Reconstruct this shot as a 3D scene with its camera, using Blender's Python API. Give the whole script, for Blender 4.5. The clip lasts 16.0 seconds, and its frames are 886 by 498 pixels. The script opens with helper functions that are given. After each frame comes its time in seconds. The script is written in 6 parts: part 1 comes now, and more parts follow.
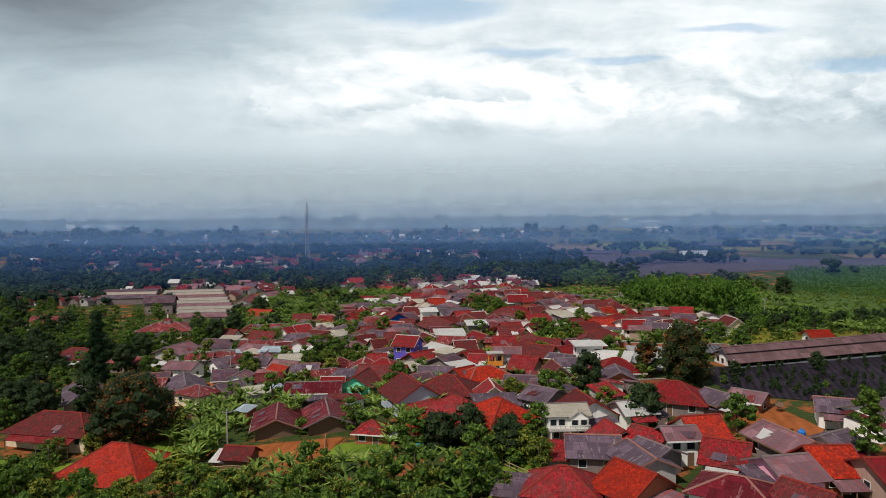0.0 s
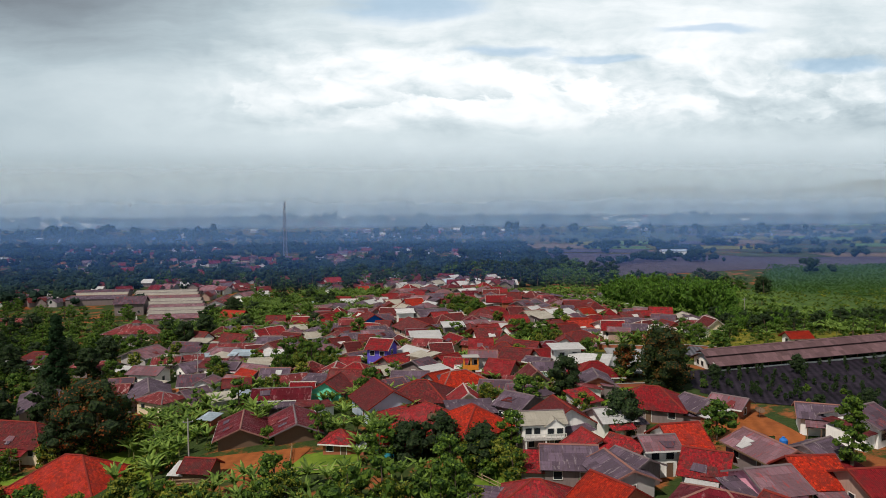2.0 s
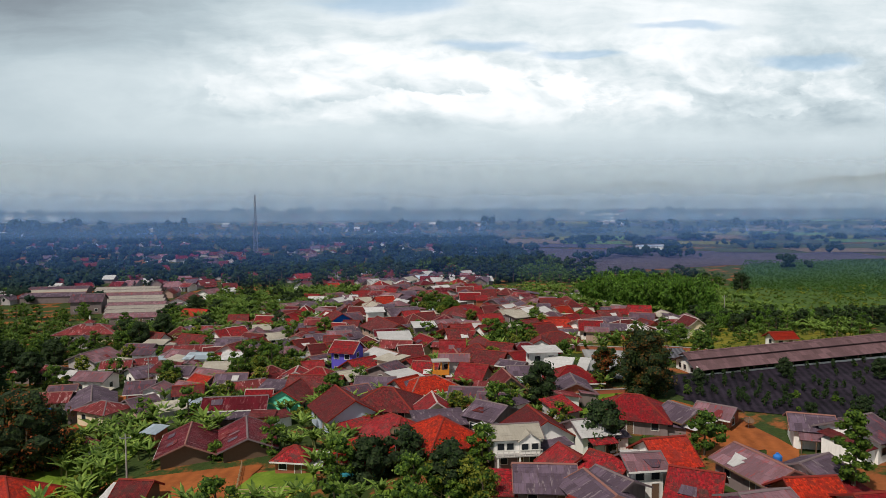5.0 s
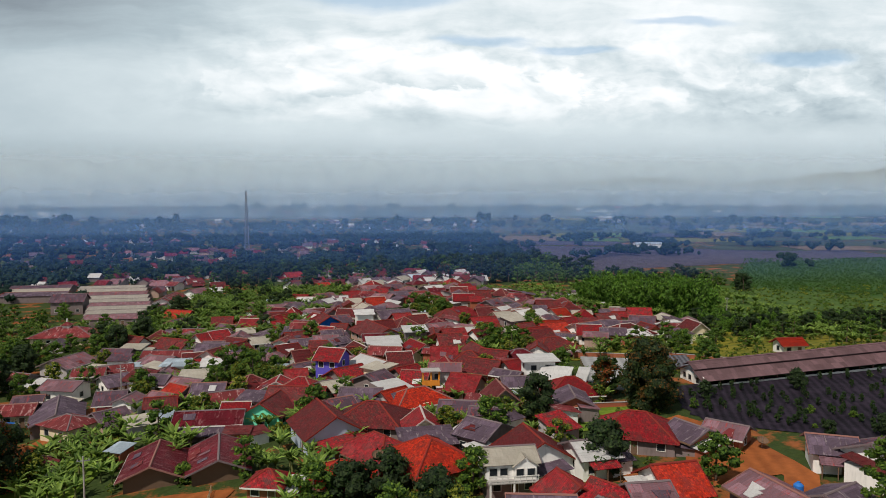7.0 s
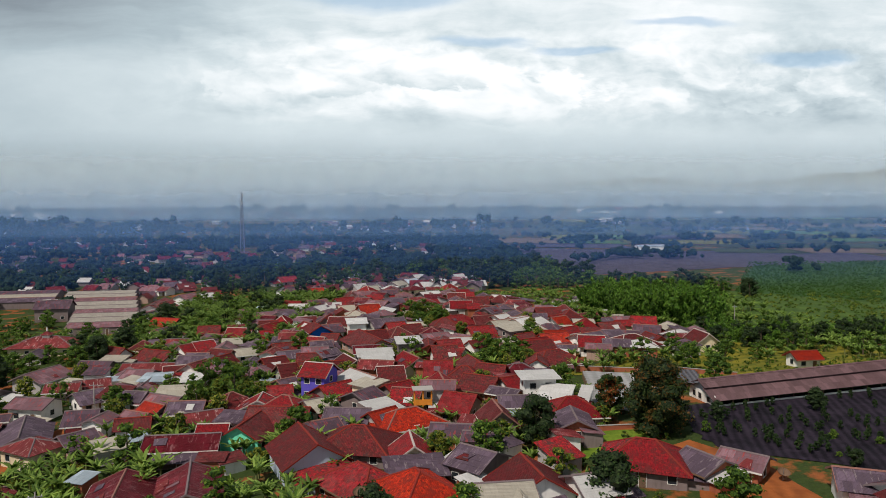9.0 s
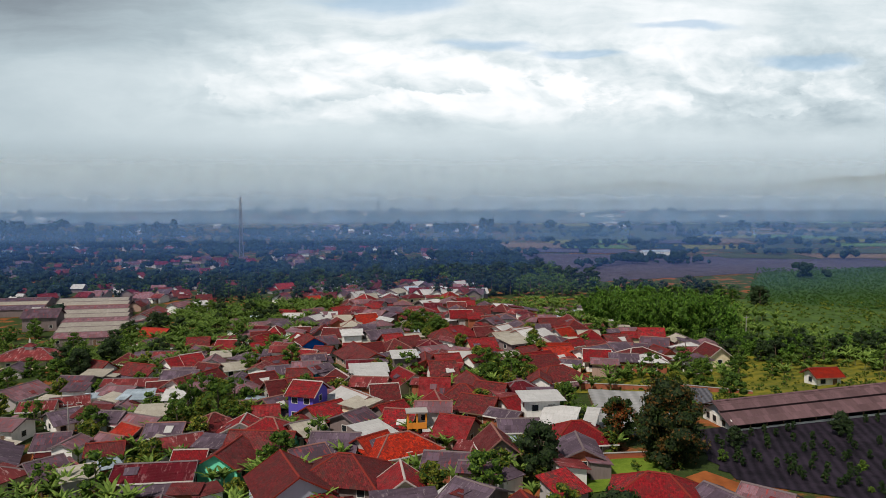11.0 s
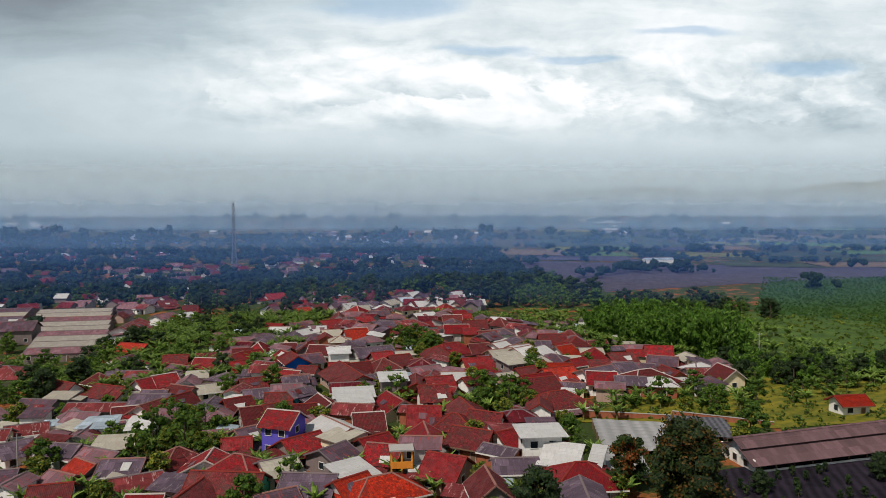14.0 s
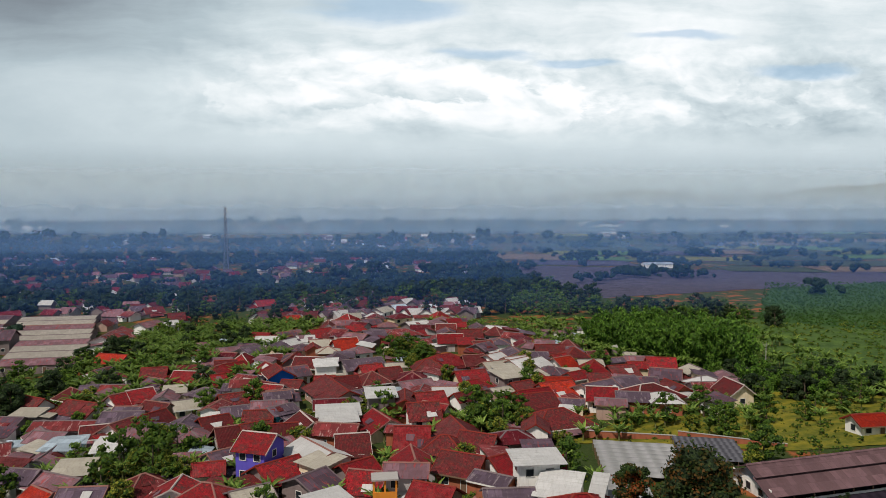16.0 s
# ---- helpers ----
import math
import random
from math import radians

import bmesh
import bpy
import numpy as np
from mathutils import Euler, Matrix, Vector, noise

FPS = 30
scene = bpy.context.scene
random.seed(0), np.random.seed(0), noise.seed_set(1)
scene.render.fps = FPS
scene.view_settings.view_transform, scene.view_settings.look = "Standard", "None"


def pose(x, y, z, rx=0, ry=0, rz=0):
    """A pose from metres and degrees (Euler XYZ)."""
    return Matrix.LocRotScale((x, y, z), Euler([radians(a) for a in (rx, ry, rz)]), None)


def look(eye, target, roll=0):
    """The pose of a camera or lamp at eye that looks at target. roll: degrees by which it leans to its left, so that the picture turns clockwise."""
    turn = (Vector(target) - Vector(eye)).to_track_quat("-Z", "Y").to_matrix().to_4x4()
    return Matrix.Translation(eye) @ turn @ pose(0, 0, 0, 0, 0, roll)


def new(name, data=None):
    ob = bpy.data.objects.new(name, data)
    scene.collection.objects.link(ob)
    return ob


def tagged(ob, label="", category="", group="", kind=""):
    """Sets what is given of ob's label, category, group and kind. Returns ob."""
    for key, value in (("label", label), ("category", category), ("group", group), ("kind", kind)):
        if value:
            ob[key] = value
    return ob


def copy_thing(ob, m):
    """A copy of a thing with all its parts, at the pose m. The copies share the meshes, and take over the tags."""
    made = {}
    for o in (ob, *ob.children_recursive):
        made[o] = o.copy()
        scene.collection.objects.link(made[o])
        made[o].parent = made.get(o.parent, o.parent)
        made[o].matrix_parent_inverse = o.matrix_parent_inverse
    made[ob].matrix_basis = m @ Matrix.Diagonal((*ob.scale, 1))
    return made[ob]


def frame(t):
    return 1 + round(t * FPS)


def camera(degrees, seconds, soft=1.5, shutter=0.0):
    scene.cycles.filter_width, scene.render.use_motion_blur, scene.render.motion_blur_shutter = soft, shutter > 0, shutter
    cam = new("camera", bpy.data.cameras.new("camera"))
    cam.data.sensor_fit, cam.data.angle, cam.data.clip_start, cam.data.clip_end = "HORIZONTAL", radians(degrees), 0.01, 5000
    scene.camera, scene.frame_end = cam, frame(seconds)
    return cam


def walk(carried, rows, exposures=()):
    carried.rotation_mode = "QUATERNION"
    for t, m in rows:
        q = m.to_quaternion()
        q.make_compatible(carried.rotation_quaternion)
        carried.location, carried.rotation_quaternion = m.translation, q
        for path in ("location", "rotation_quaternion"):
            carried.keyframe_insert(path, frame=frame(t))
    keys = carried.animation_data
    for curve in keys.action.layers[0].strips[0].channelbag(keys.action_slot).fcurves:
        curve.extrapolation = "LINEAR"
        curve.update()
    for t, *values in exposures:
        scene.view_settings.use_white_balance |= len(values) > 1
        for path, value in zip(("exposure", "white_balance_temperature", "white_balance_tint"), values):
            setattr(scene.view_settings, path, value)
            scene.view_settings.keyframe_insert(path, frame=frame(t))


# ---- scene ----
cam = camera(63.686, 16.0, soft=0.6)
PATH = [
    (0.0, pose(-0.00, -0.00, 36.00, 87.039, 0.426, -0.000)),
    (0.5, pose(0.43, 1.15, 36.10, 87.001, 0.424, -0.561)),
    (1.0, pose(0.78, 2.33, 36.24, 86.945, 0.379, -1.410)),
    (1.5, pose(1.19, 3.41, 36.28, 86.909, 0.375, -1.438)),
    (2.0, pose(1.67, 4.55, 36.33, 86.877, 0.375, -1.456)),
    (2.5, pose(2.06, 5.72, 36.34, 86.852, 0.353, -1.865)),
    (3.0, pose(2.39, 7.05, 36.33, 86.810, 0.330, -2.382)),
    (3.5, pose(2.68, 8.49, 36.28, 86.756, 0.276, -2.692)),
    (4.0, pose(2.93, 10.34, 36.25, 86.648, 0.229, -2.972)),
    (6.5, pose(4.82, 20.70, 36.81, 86.132, 0.141, -3.556)),
    (7.0, pose(5.19, 23.05, 37.06, 86.068, 0.094, -3.630)),
    (7.5, pose(5.62, 25.28, 37.22, 86.040, 0.116, -3.588)),
    (8.0, pose(6.18, 27.63, 37.50, 86.046, 0.131, -3.596)),
    (8.5, pose(6.71, 29.74, 37.77, 86.049, 0.175, -3.583)),
    (9.0, pose(7.13, 31.89, 38.08, 86.112, 0.126, -3.590)),
    (11.5, pose(9.43, 42.43, 39.16, 86.430, 0.110, -3.280)),
    (12.0, pose(9.86, 44.51, 39.35, 86.500, 0.067, -3.366)),
    (12.5, pose(10.20, 46.46, 39.48, 86.581, 0.054, -3.365)),
    (13.0, pose(10.57, 48.56, 39.67, 86.660, 0.014, -3.368)),
    (13.5, pose(11.00, 50.65, 39.84, 86.698, -0.004, -3.312)),
    (14.0, pose(11.41, 52.72, 40.05, 86.776, 0.010, -3.296)),
    (14.5, pose(11.95, 54.73, 40.17, 86.841, 0.003, -3.278)),
    (15.0, pose(12.36, 56.90, 40.33, 86.922, 0.004, -3.337)),
    (15.5, pose(12.81, 59.11, 40.44, 86.968, 0.013, -3.424)),
    (16.0, pose(13.34, 61.37, 40.51, 87.042, 0.026, -3.476)),
]
walk(cam, PATH, exposures=[(0, -0.05, 6360, 10.5), (16, -0.11, 6360, 10.5)])

# ---- sky and sun ----
SUN_ELEV, SUN_AZ = 54, -138          # degrees; azimuth clockwise from the +y axis
world = bpy.data.worlds.new("sky")
scene.world = world
world.use_nodes = True


class Nodes:
    """Short hand for building a node tree."""

    def __init__(self, tree):
        self.t = tree
        tree.nodes.clear()

    def add(self, kind, ins=None, operation=None, use_clamp=False, blend_type=None, bands_direction=None, eased=False):
        n = self.t.nodes.new(kind)
        if operation:
            n.operation = operation
        if use_clamp:
            n.use_clamp = True
        if blend_type:
            n.data_type, n.blend_type = "RGBA", blend_type
        if bands_direction:
            n.bands_direction = bands_direction
        if eased:
            n.interpolation_type = "SMOOTHSTEP"
        for k, v in (ins or {}).items():
            if isinstance(v, bpy.types.NodeSocket):
                self.t.links.new(v, n.inputs[k])
            else:
                n.inputs[k].default_value = v
        return n

    def math(self, op, a, b=0.0, clamp=False):
        return self.add("ShaderNodeMath", {0: a, 1: b}, operation=op, use_clamp=clamp).outputs[0]

    def mix(self, fac, a, b, blend="MIX"):
        n = self.add("ShaderNodeMix", blend_type=blend)
        for sock, v in ((n.inputs[0], fac), (n.inputs[6], a), (n.inputs[7], b)):
            if isinstance(v, bpy.types.NodeSocket):
                self.t.links.new(v, sock)
            else:
                sock.default_value = v if not isinstance(v, tuple) or len(v) == 4 else (*v, 1)
        return n.outputs[2]

    def ramp(self, fac, stops, ease="EASE"):
        n = self.add("ShaderNodeValToRGB", {0: fac})
        n.color_ramp.interpolation = ease
        el = n.color_ramp.elements
        while len(el) < len(stops):
            el.new(0.5)
        for e, (p, c) in zip(el, stops):
            e.position = p
            e.color = (c, c, c, 1) if isinstance(c, (int, float)) else (*c, 1)
        return n.outputs[0]

    def noise(self, vec, scale, detail=4.0, rough=0.55, out=0):
        ins = {"Scale": scale, "Detail": detail, "Roughness": rough}
        if vec is not None:
            ins["Vector"] = vec
        return self.add("ShaderNodeTexNoise", ins).outputs[out]

    def span(self, v, a, b, lo=0.0, hi=1.0):
        return self.add("ShaderNodeMapRange", {"Value": v, "From Min": a, "From Max": b, "To Min": lo, "To Max": hi}, eased=True).outputs[0]


def build_sky():
    """A broken cloud deck: grey to the north-west, sunlit heaps ahead, haze along the horizon."""
    n = Nodes(world.node_tree)
    d = n.add("ShaderNodeTexCoord").outputs["Generated"]
    sep = n.add("ShaderNodeSeparateXYZ", {0: d})
    ahead = n.math("MAXIMUM", n.math("ABSOLUTE", sep.outputs[1]), 0.25)
    u0 = n.math("DIVIDE", sep.outputs[0], ahead)
    v0 = n.math("MAXIMUM", n.math("DIVIDE", sep.outputs[2], ahead), 0.0)
    blue = n.add("ShaderNodeTexSky")
    blue.sky_type, blue.sun_disc = "NISHITA", False
    blue.sun_elevation, blue.sun_rotation = radians(SUN_ELEV), radians(SUN_AZ)
    blue_dim = n.add("ShaderNodeVectorMath", {0: blue.outputs[0], 3: 0.10}, operation="SCALE").outputs[0]
    flat = n.add("ShaderNodeCombineXYZ", {0: u0, 1: n.math("MULTIPLY", v0, 2.1), 2: 3.7}).outputs[0]
    bend = n.add("ShaderNodeVectorMath", {0: n.noise(flat, 5.0, 4.0, 0.55, 1), 1: (0.5, 0.5, 0.5)}, operation="SUBTRACT").outputs[0]
    warp = n.add("ShaderNodeVectorMath", {0: flat, 1: n.add("ShaderNodeVectorMath", {0: bend, 3: 0.11}, operation="SCALE").outputs[0]}, operation="ADD").outputs[0]
    wsep = n.add("ShaderNodeSeparateXYZ", {0: warp})
    u, v = wsep.outputs[0], n.math("DIVIDE", wsep.outputs[1], 2.1)
    big = n.math("SUBTRACT", n.noise(warp, 3.0, 5.0, 0.5), 0.5)
    fine = n.math("SUBTRACT", n.noise(n.add("ShaderNodeVectorMath", {0: warp, 1: (1.0, 0.8, 1.0)}, operation="MULTIPLY").outputs[0], 13.0, 10.0, 0.6), 0.5)
    streak = n.math("SUBTRACT", n.noise(n.add("ShaderNodeVectorMath", {0: warp, 1: (0.55, 2.2, 1.0)}, operation="MULTIPLY").outputs[0], 6.0, 8.0, 0.6), 0.5)

    def off(cu, cv, ru, rv):
        p = n.math("POWER", n.math("DIVIDE", n.math("SUBTRACT", u, cu), ru), 2.0)
        q = n.math("POWER", n.math("DIVIDE", n.math("SUBTRACT", v, cv), rv), 2.0)
        return n.math("ADD", p, q)

    def blob(cu, cv, ru, rv):
        return n.math("POWER", 2.718, n.math("MULTIPLY", off(cu, cv, ru, rv), -1.0))

    def add(a, b, k=1.0):
        return n.math("ADD", a, n.math("MULTIPLY", b, k))
    lum = n.span(v0, 0.0, 0.10, 0.68, 0.83)
    lum = add(lum, n.span(u0, -0.05, -0.6), -0.055)
    lum = add(lum, blob(0.15, 0.19, 0.42, 0.09), 0.10)
    lum = add(lum, blob(-0.12, 0.17, 0.22, 0.05), 0.05)
    lum = add(lum, blob(0.5, 0.27, 0.35, 0.08), 0.08)
    lum = add(lum, blob(-0.54, 0.315, 0.33, 0.075), -0.27)
    lum = add(lum, blob(-0.30, 0.215, 0.20, 0.02), -0.035)
    lum = add(lum, blob(0.56, 0.14, 0.16, 0.035), -0.06)
    lum = add(lum, blob(0.20, 0.095, 0.30, 0.018), -0.03)
    up = n.span(v0, 0.05, 0.13)
    lum = add(lum, n.math("MULTIPLY", big, up), 0.24)
    lum = add(lum, n.math("MULTIPLY", streak, n.span(v0, 0.14, 0.24)), 0.22)
    lum = add(lum, n.math("MULTIPLY", fine, n.math("MULTIPLY", up, n.span(u0, -0.5, 0.05, 0.35, 1.0))), 0.16)
    # light from above picks out the folds
    lit = n.noise(n.add("ShaderNodeVectorMath", {0: warp, 1: (0.014, 0.03, 0.0)}, operation="ADD").outputs[0], 13.0, 8.0, 0.52)
    fold = n.math("SUBTRACT", n.noise(warp, 13.0, 8.0, 0.52), lit)
    band = n.math("MULTIPLY", n.math("MULTIPLY", n.span(v0, 0.09, 0.14), n.span(v0, 0.27, 0.20)), n.span(u0, -0.45, -0.05))
    # heaps with lit heads and flat grey feet
    for cu, cv, ru, rv, bright in ((-0.21, 0.155, 0.07, 0.026, 0.93), (-0.075, 0.172, 0.085, 0.032, 0.97), (0.165, 0.152, 0.135, 0.042, 1.0), (0.05, 0.185, 0.09, 0.03, 0.99), (0.365, 0.14, 0.05, 0.022, 0.94), (0.44, 0.185, 0.042, 0.036, 0.93), (0.515, 0.145, 0.07, 0.026, 0.88), (0.63, 0.17, 0.06, 0.03, 0.90)):
        e = add(n.math("SUBTRACT", 1.0, off(cu, cv, ru, rv)), fine, 4.2)
        foot = n.span(n.math("DIVIDE", n.math("SUBTRACT", v, cv), rv), -1.1, -0.2, 0.84, bright)
        mask = n.math("MULTIPLY", n.span(e, -0.05, 0.35), 0.85)
        lum = n.math("ADD", n.math("MULTIPLY", lum, n.math("SUBTRACT", 1.0, mask)), n.math("MULTIPLY", foot, mask))
    lum = add(lum, n.math("MULTIPLY", fold, band), 0.40)
    # darkening added above the view, to weaken the fill light and deepen shadows
    lum = add(lum, n.span(v0, 0.34, 0.9), -0.34)
    col = n.ramp(lum, [(0.45, (0.17, 0.19, 0.215)), (0.60, (0.275, 0.325, 0.36)), (0.75, (0.455, 0.54, 0.575)), (0.86, (0.655, 0.735, 0.755)), (0.95, (0.88, 0.92, 0.92)), (1.0, (1.0, 1.0, 1.0))], "LINEAR")
    # gaps of blue
    for cu, cv, ru, rv in ((0.12, 0.222, 0.10, 0.011), (0.25, 0.212, 0.075, 0.010), (-0.02, 0.285, 0.12, 0.02), (0.60, 0.205, 0.10, 0.014), (0.40, 0.245, 0.12, 0.008)):
        gap = n.span(add(blob(cu, cv, ru, rv), streak, 1.4), 0.35, 0.85)
        col = n.mix(n.math("MULTIPLY", gap, 0.5), col, n.mix(0.75, blue_dim, (0.30, 0.52, 0.74)))
    haze = n.mix(n.span(u0, -0.6, 0.15), (0.32, 0.40, 0.465), (0.52, 0.635, 0.73))
    col = n.mix(n.math("MULTIPLY", n.span(v0, 0.10, 0.0), 0.9), col, haze)
    bg = n.add("ShaderNodeBackground", {"Color": col, "Strength": 1.1})
    n.add("ShaderNodeOutputWorld", {0: bg.outputs[0]})


build_sky()
sun = new("sun", bpy.data.lights.new("sun", "SUN"))
sun.data.energy, sun.data.angle, sun.data.color = 4.4, radians(2), (1.0, 0.91, 0.80)
sun.matrix_world = look((0, 0, 0), (-math.sin(radians(SUN_AZ)) * math.cos(radians(SUN_ELEV)), -math.cos(radians(SUN_AZ)) * math.cos(radians(SUN_ELEV)), -math.sin(radians(SUN_ELEV))))

# ---- materials ----


def surface(name, build, rough=0.8, bump=0.0, metal=0.0, through_light=0.0, gloss=0.12):
    """A principled material; build(n) gives a colour socket and a height socket or None."""
    m = bpy.data.materials.new(name)
    m.use_nodes = True
    n = Nodes(m.node_tree)
    col, height = build(n)
    ins = {"Base Color": col, "Roughness": rough, "Metallic": metal, "Specular IOR Level": gloss}
    if height is not None and bump:
        ins["Normal"] = n.add("ShaderNodeBump", {"Height": height, "Strength": 1.0, "Distance": bump}).outputs[0]
    sh = n.add("ShaderNodeBsdfPrincipled", ins).outputs[0]
    if through_light:
        tr = n.add("ShaderNodeBsdfTranslucent", {0: col}).outputs[0]
        sh = n.add("ShaderNodeMixShader", {0: through_light, 1: sh, 2: tr}).outputs[0]
    n.add("ShaderNodeOutputMaterial", {0: sh})
    return m


def scaled(c, k):
    return tuple(min(1.0, v * k) for v in c)


def tile_roof(name, c, streak=(0.05, 0.035, 0.03)):
    """Clay pantiles: columns and courses in relief, tiles of different firing, dark lichen."""
    def build(n):
        o = n.add("ShaderNodeTexCoord").outputs["Object"]
        rnd = n.add("ShaderNodeObjectInfo").outputs["Random"]
        br = n.add("ShaderNodeTexBrick", {"Vector": o, "Color1": (*scaled(c, 0.40), 1), "Color2": (*scaled(c, 1.65), 1), "Mortar": (*scaled(c, 0.85), 1), "Scale": 1.0, "Mortar Size": 0.014, "Brick Width": 0.24, "Row Height": 0.33, "Bias": -0.1})
        stains = n.span(n.noise(n.add("ShaderNodeVectorMath", {0: o, 1: n.add("ShaderNodeCombineXYZ", {0: n.math("MULTIPLY", rnd, 90.0), 1: n.math("MULTIPLY", rnd, 41.0)}).outputs[0]}, operation="ADD").outputs[0], 0.55, 9.0, 0.78), 0.46, 0.58)
        patch = n.add("ShaderNodeTexVoronoi", {"Vector": o, "Scale": 0.8, "Randomness": 1.0}).outputs["Color"]
        patch = n.add("ShaderNodeSeparateColor", {0: patch}).outputs[0]
        moss = n.span(n.noise(o, 2.3, 9.0, 0.8), 0.47, 0.62)
        col = n.mix(n.math("MULTIPLY", stains, 0.85), br.outputs[0], (*streak, 1))
        col = n.mix(n.math("MULTIPLY", n.span(patch, 0.55, 0.95), 0.5), col, (*scaled(c, 0.55), 1))
        col = n.mix(n.math("MULTIPLY", n.span(n.noise(o, 1.7, 7.0, 0.8), 0.52, 0.62), 0.75), col, (c[0] * 1.7, c[1] * 3.2, c[2] * 1.6, 1))
        col = n.mix(n.math("MULTIPLY", moss, 0.65), col, (*streak, 1))
        col = n.mix(n.math("MULTIPLY", rnd, 0.75), col, (*scaled(c, 0.36), 1))
        other = n.math("FRACT", n.math("MULTIPLY", rnd, 7.31))
        dusty = n.math("MULTIPLY", n.span(other, 0.35, 1.0, 0.0, 0.24), n.span(n.noise(o, 0.5, 7.0, 0.75), 0.40, 0.62))
        col = n.mix(dusty, col, (c[0] * 1.15 + 0.05, 0.085, 0.085, 1))
        wave = n.add("ShaderNodeTexWave", {"Vector": o, "Scale": 1.3}, bands_direction="X")
        return col, n.math("ADD", wave.outputs[1], n.math("MULTIPLY", n.noise(o, 7.0), 0.5))
    return surface(name, build, 0.75, 0.03)


def sheet_roof(name, c, rust=(0.16, 0.05, 0.025), rusty=0.5, rough=0.55, lo=0.62, hi=1.30, fleck=None):
    """Corrugated sheets laid in rows: each sheet its own shade, rust and dirt running down."""
    def build(n):
        o = n.add("ShaderNodeTexCoord").outputs["Object"]
        rnd = n.add("ShaderNodeObjectInfo").outputs["Random"]
        br = n.add("ShaderNodeTexBrick", {"Vector": o, "Color1": (*scaled(c, lo), 1), "Color2": (*scaled(c, hi), 1), "Mortar": (*scaled(c, lo), 1), "Scale": 1.0, "Mortar Size": 0.02, "Brick Width": 0.95, "Row Height": 1.7})
        mp = n.add("ShaderNodeMapping", {"Vector": o, "Scale": (2.2, 0.45, 1.0)}).outputs[0]
        dirt = n.span(n.noise(mp, 1.1, 8.0, 0.72), 0.46, 0.66)
        fine = n.noise(o, 4.0, 6.0, 0.75)
        col = n.mix(n.math("MULTIPLY", dirt, rusty), br.outputs[0], (*rust, 1))
        col = n.mix(n.math("MULTIPLY", n.span(fine, 0.52, 0.7), 0.4), col, (*scaled(c, 1.3), 1))
        col = n.mix(n.math("MULTIPLY", rnd, 0.45), col, (*scaled(c, 0.5), 1))
        if fleck:
            off = n.add("ShaderNodeVectorMath", {0: mp, 1: n.add("ShaderNodeCombineXYZ", {0: n.math("MULTIPLY", rnd, 70.0), 2: n.math("MULTIPLY", rnd, 33.0)}).outputs[0]}, operation="ADD").outputs[0]
            col = n.mix(n.math("MULTIPLY", n.span(n.noise(off, 0.9, 7.0, 0.7), 0.56, 0.62), 0.7), col, (*fleck, 1))
        wave = n.add("ShaderNodeTexWave", {"Vector": o, "Scale": 2.4}, bands_direction="X")
        return col, wave.outputs[1]
    return surface(name, build, rough, 0.03)


def plaster(name, c, dirt=0.5):
    """Painted render, grimy in blotches and streaked."""
    def build(n):
        o = n.add("ShaderNodeTexCoord").outputs["Object"]
        mp = n.add("ShaderNodeMapping", {"Vector": o, "Scale": (1.6, 1.6, 0.35)}).outputs[0]
        a = n.span(n.noise(mp, 0.9, 6.0, 0.65), 0.45, 0.78)
        col = n.mix(n.math("MULTIPLY", a, dirt), (*c, 1), (*scaled(c, 0.42), 1))
        col = n.mix(n.math("MULTIPLY", n.noise(o, 9.0), 0.2), col, (*scaled(c, 1.15), 1))
        return col, n.noise(o, 14.0)
    return surface(name, build, 0.85, 0.01)


def leafy(name, c, c2, dry=None):
    """Leaves: every leaf its own green, some yellowed; light shines through."""
    def build(n):
        isl = n.add("ShaderNodeNewGeometry").outputs["Random Per Island"]
        rnd = n.add("ShaderNodeObjectInfo").outputs["Random"]
        col = n.mix(isl, (*c, 1), (*c2, 1))
        col = n.mix(n.math("MULTIPLY", rnd, 0.5), col, (*scaled(c, 0.55), 1))
        if dry:
            o = n.add("ShaderNodeTexCoord").outputs["Object"]
            k = n.math("MULTIPLY", n.span(n.noise(o, 0.35, 2.0), 0.43, 0.57), n.span(isl, 0.25, 0.5))
            col = n.mix(k, col, (*dry, 1))
        return col, None
    return surface(name, build, 0.55, 0.0, 0.0, 0.35)


def plain(name, c, rough=0.7, metal=0.0, vary=0.25):
    def build(n):
        o = n.add("ShaderNodeTexCoord").outputs["Object"]
        a = n.noise(o, 3.0, 5.0, 0.6)
        return n.mix(n.math("MULTIPLY", a, vary * 2), (*c, 1), (*scaled(c, 0.5), 1)), n.noise(o, 20.0)
    return surface(name, build, rough, 0.004, metal)


RED = tile_roof("red clay tile", (0.29, 0.010, 0.017))
ORANGE = tile_roof("orange clay tile", (0.40, 0.022, 0.007), (0.14, 0.02, 0.015))
BROWN = tile_roof("brown clay tile", (0.16, 0.017, 0.021))
MAROON = sheet_roof("maroon painted sheet", (0.12, 0.008, 0.016), (0.10, 0.03, 0.025), 0.4, fleck=(0.22, 0.10, 0.105))
GREY = sheet_roof("grey fibre cement sheet", (0.115, 0.081, 0.112), (0.075, 0.05, 0.05), 0.6, 0.85, fleck=(0.22, 0.18, 0.19))
DARK = sheet_roof("weathered dark sheet", (0.10, 0.066, 0.09), (0.10, 0.05, 0.04), 0.5, 0.8, fleck=(0.28, 0.045, 0.045))
PINKSHEET = sheet_roof("faded pinkish sheet", (0.22, 0.122, 0.145), (0.13, 0.05, 0.04), 0.6, 0.7, fleck=(0.33, 0.04, 0.035))
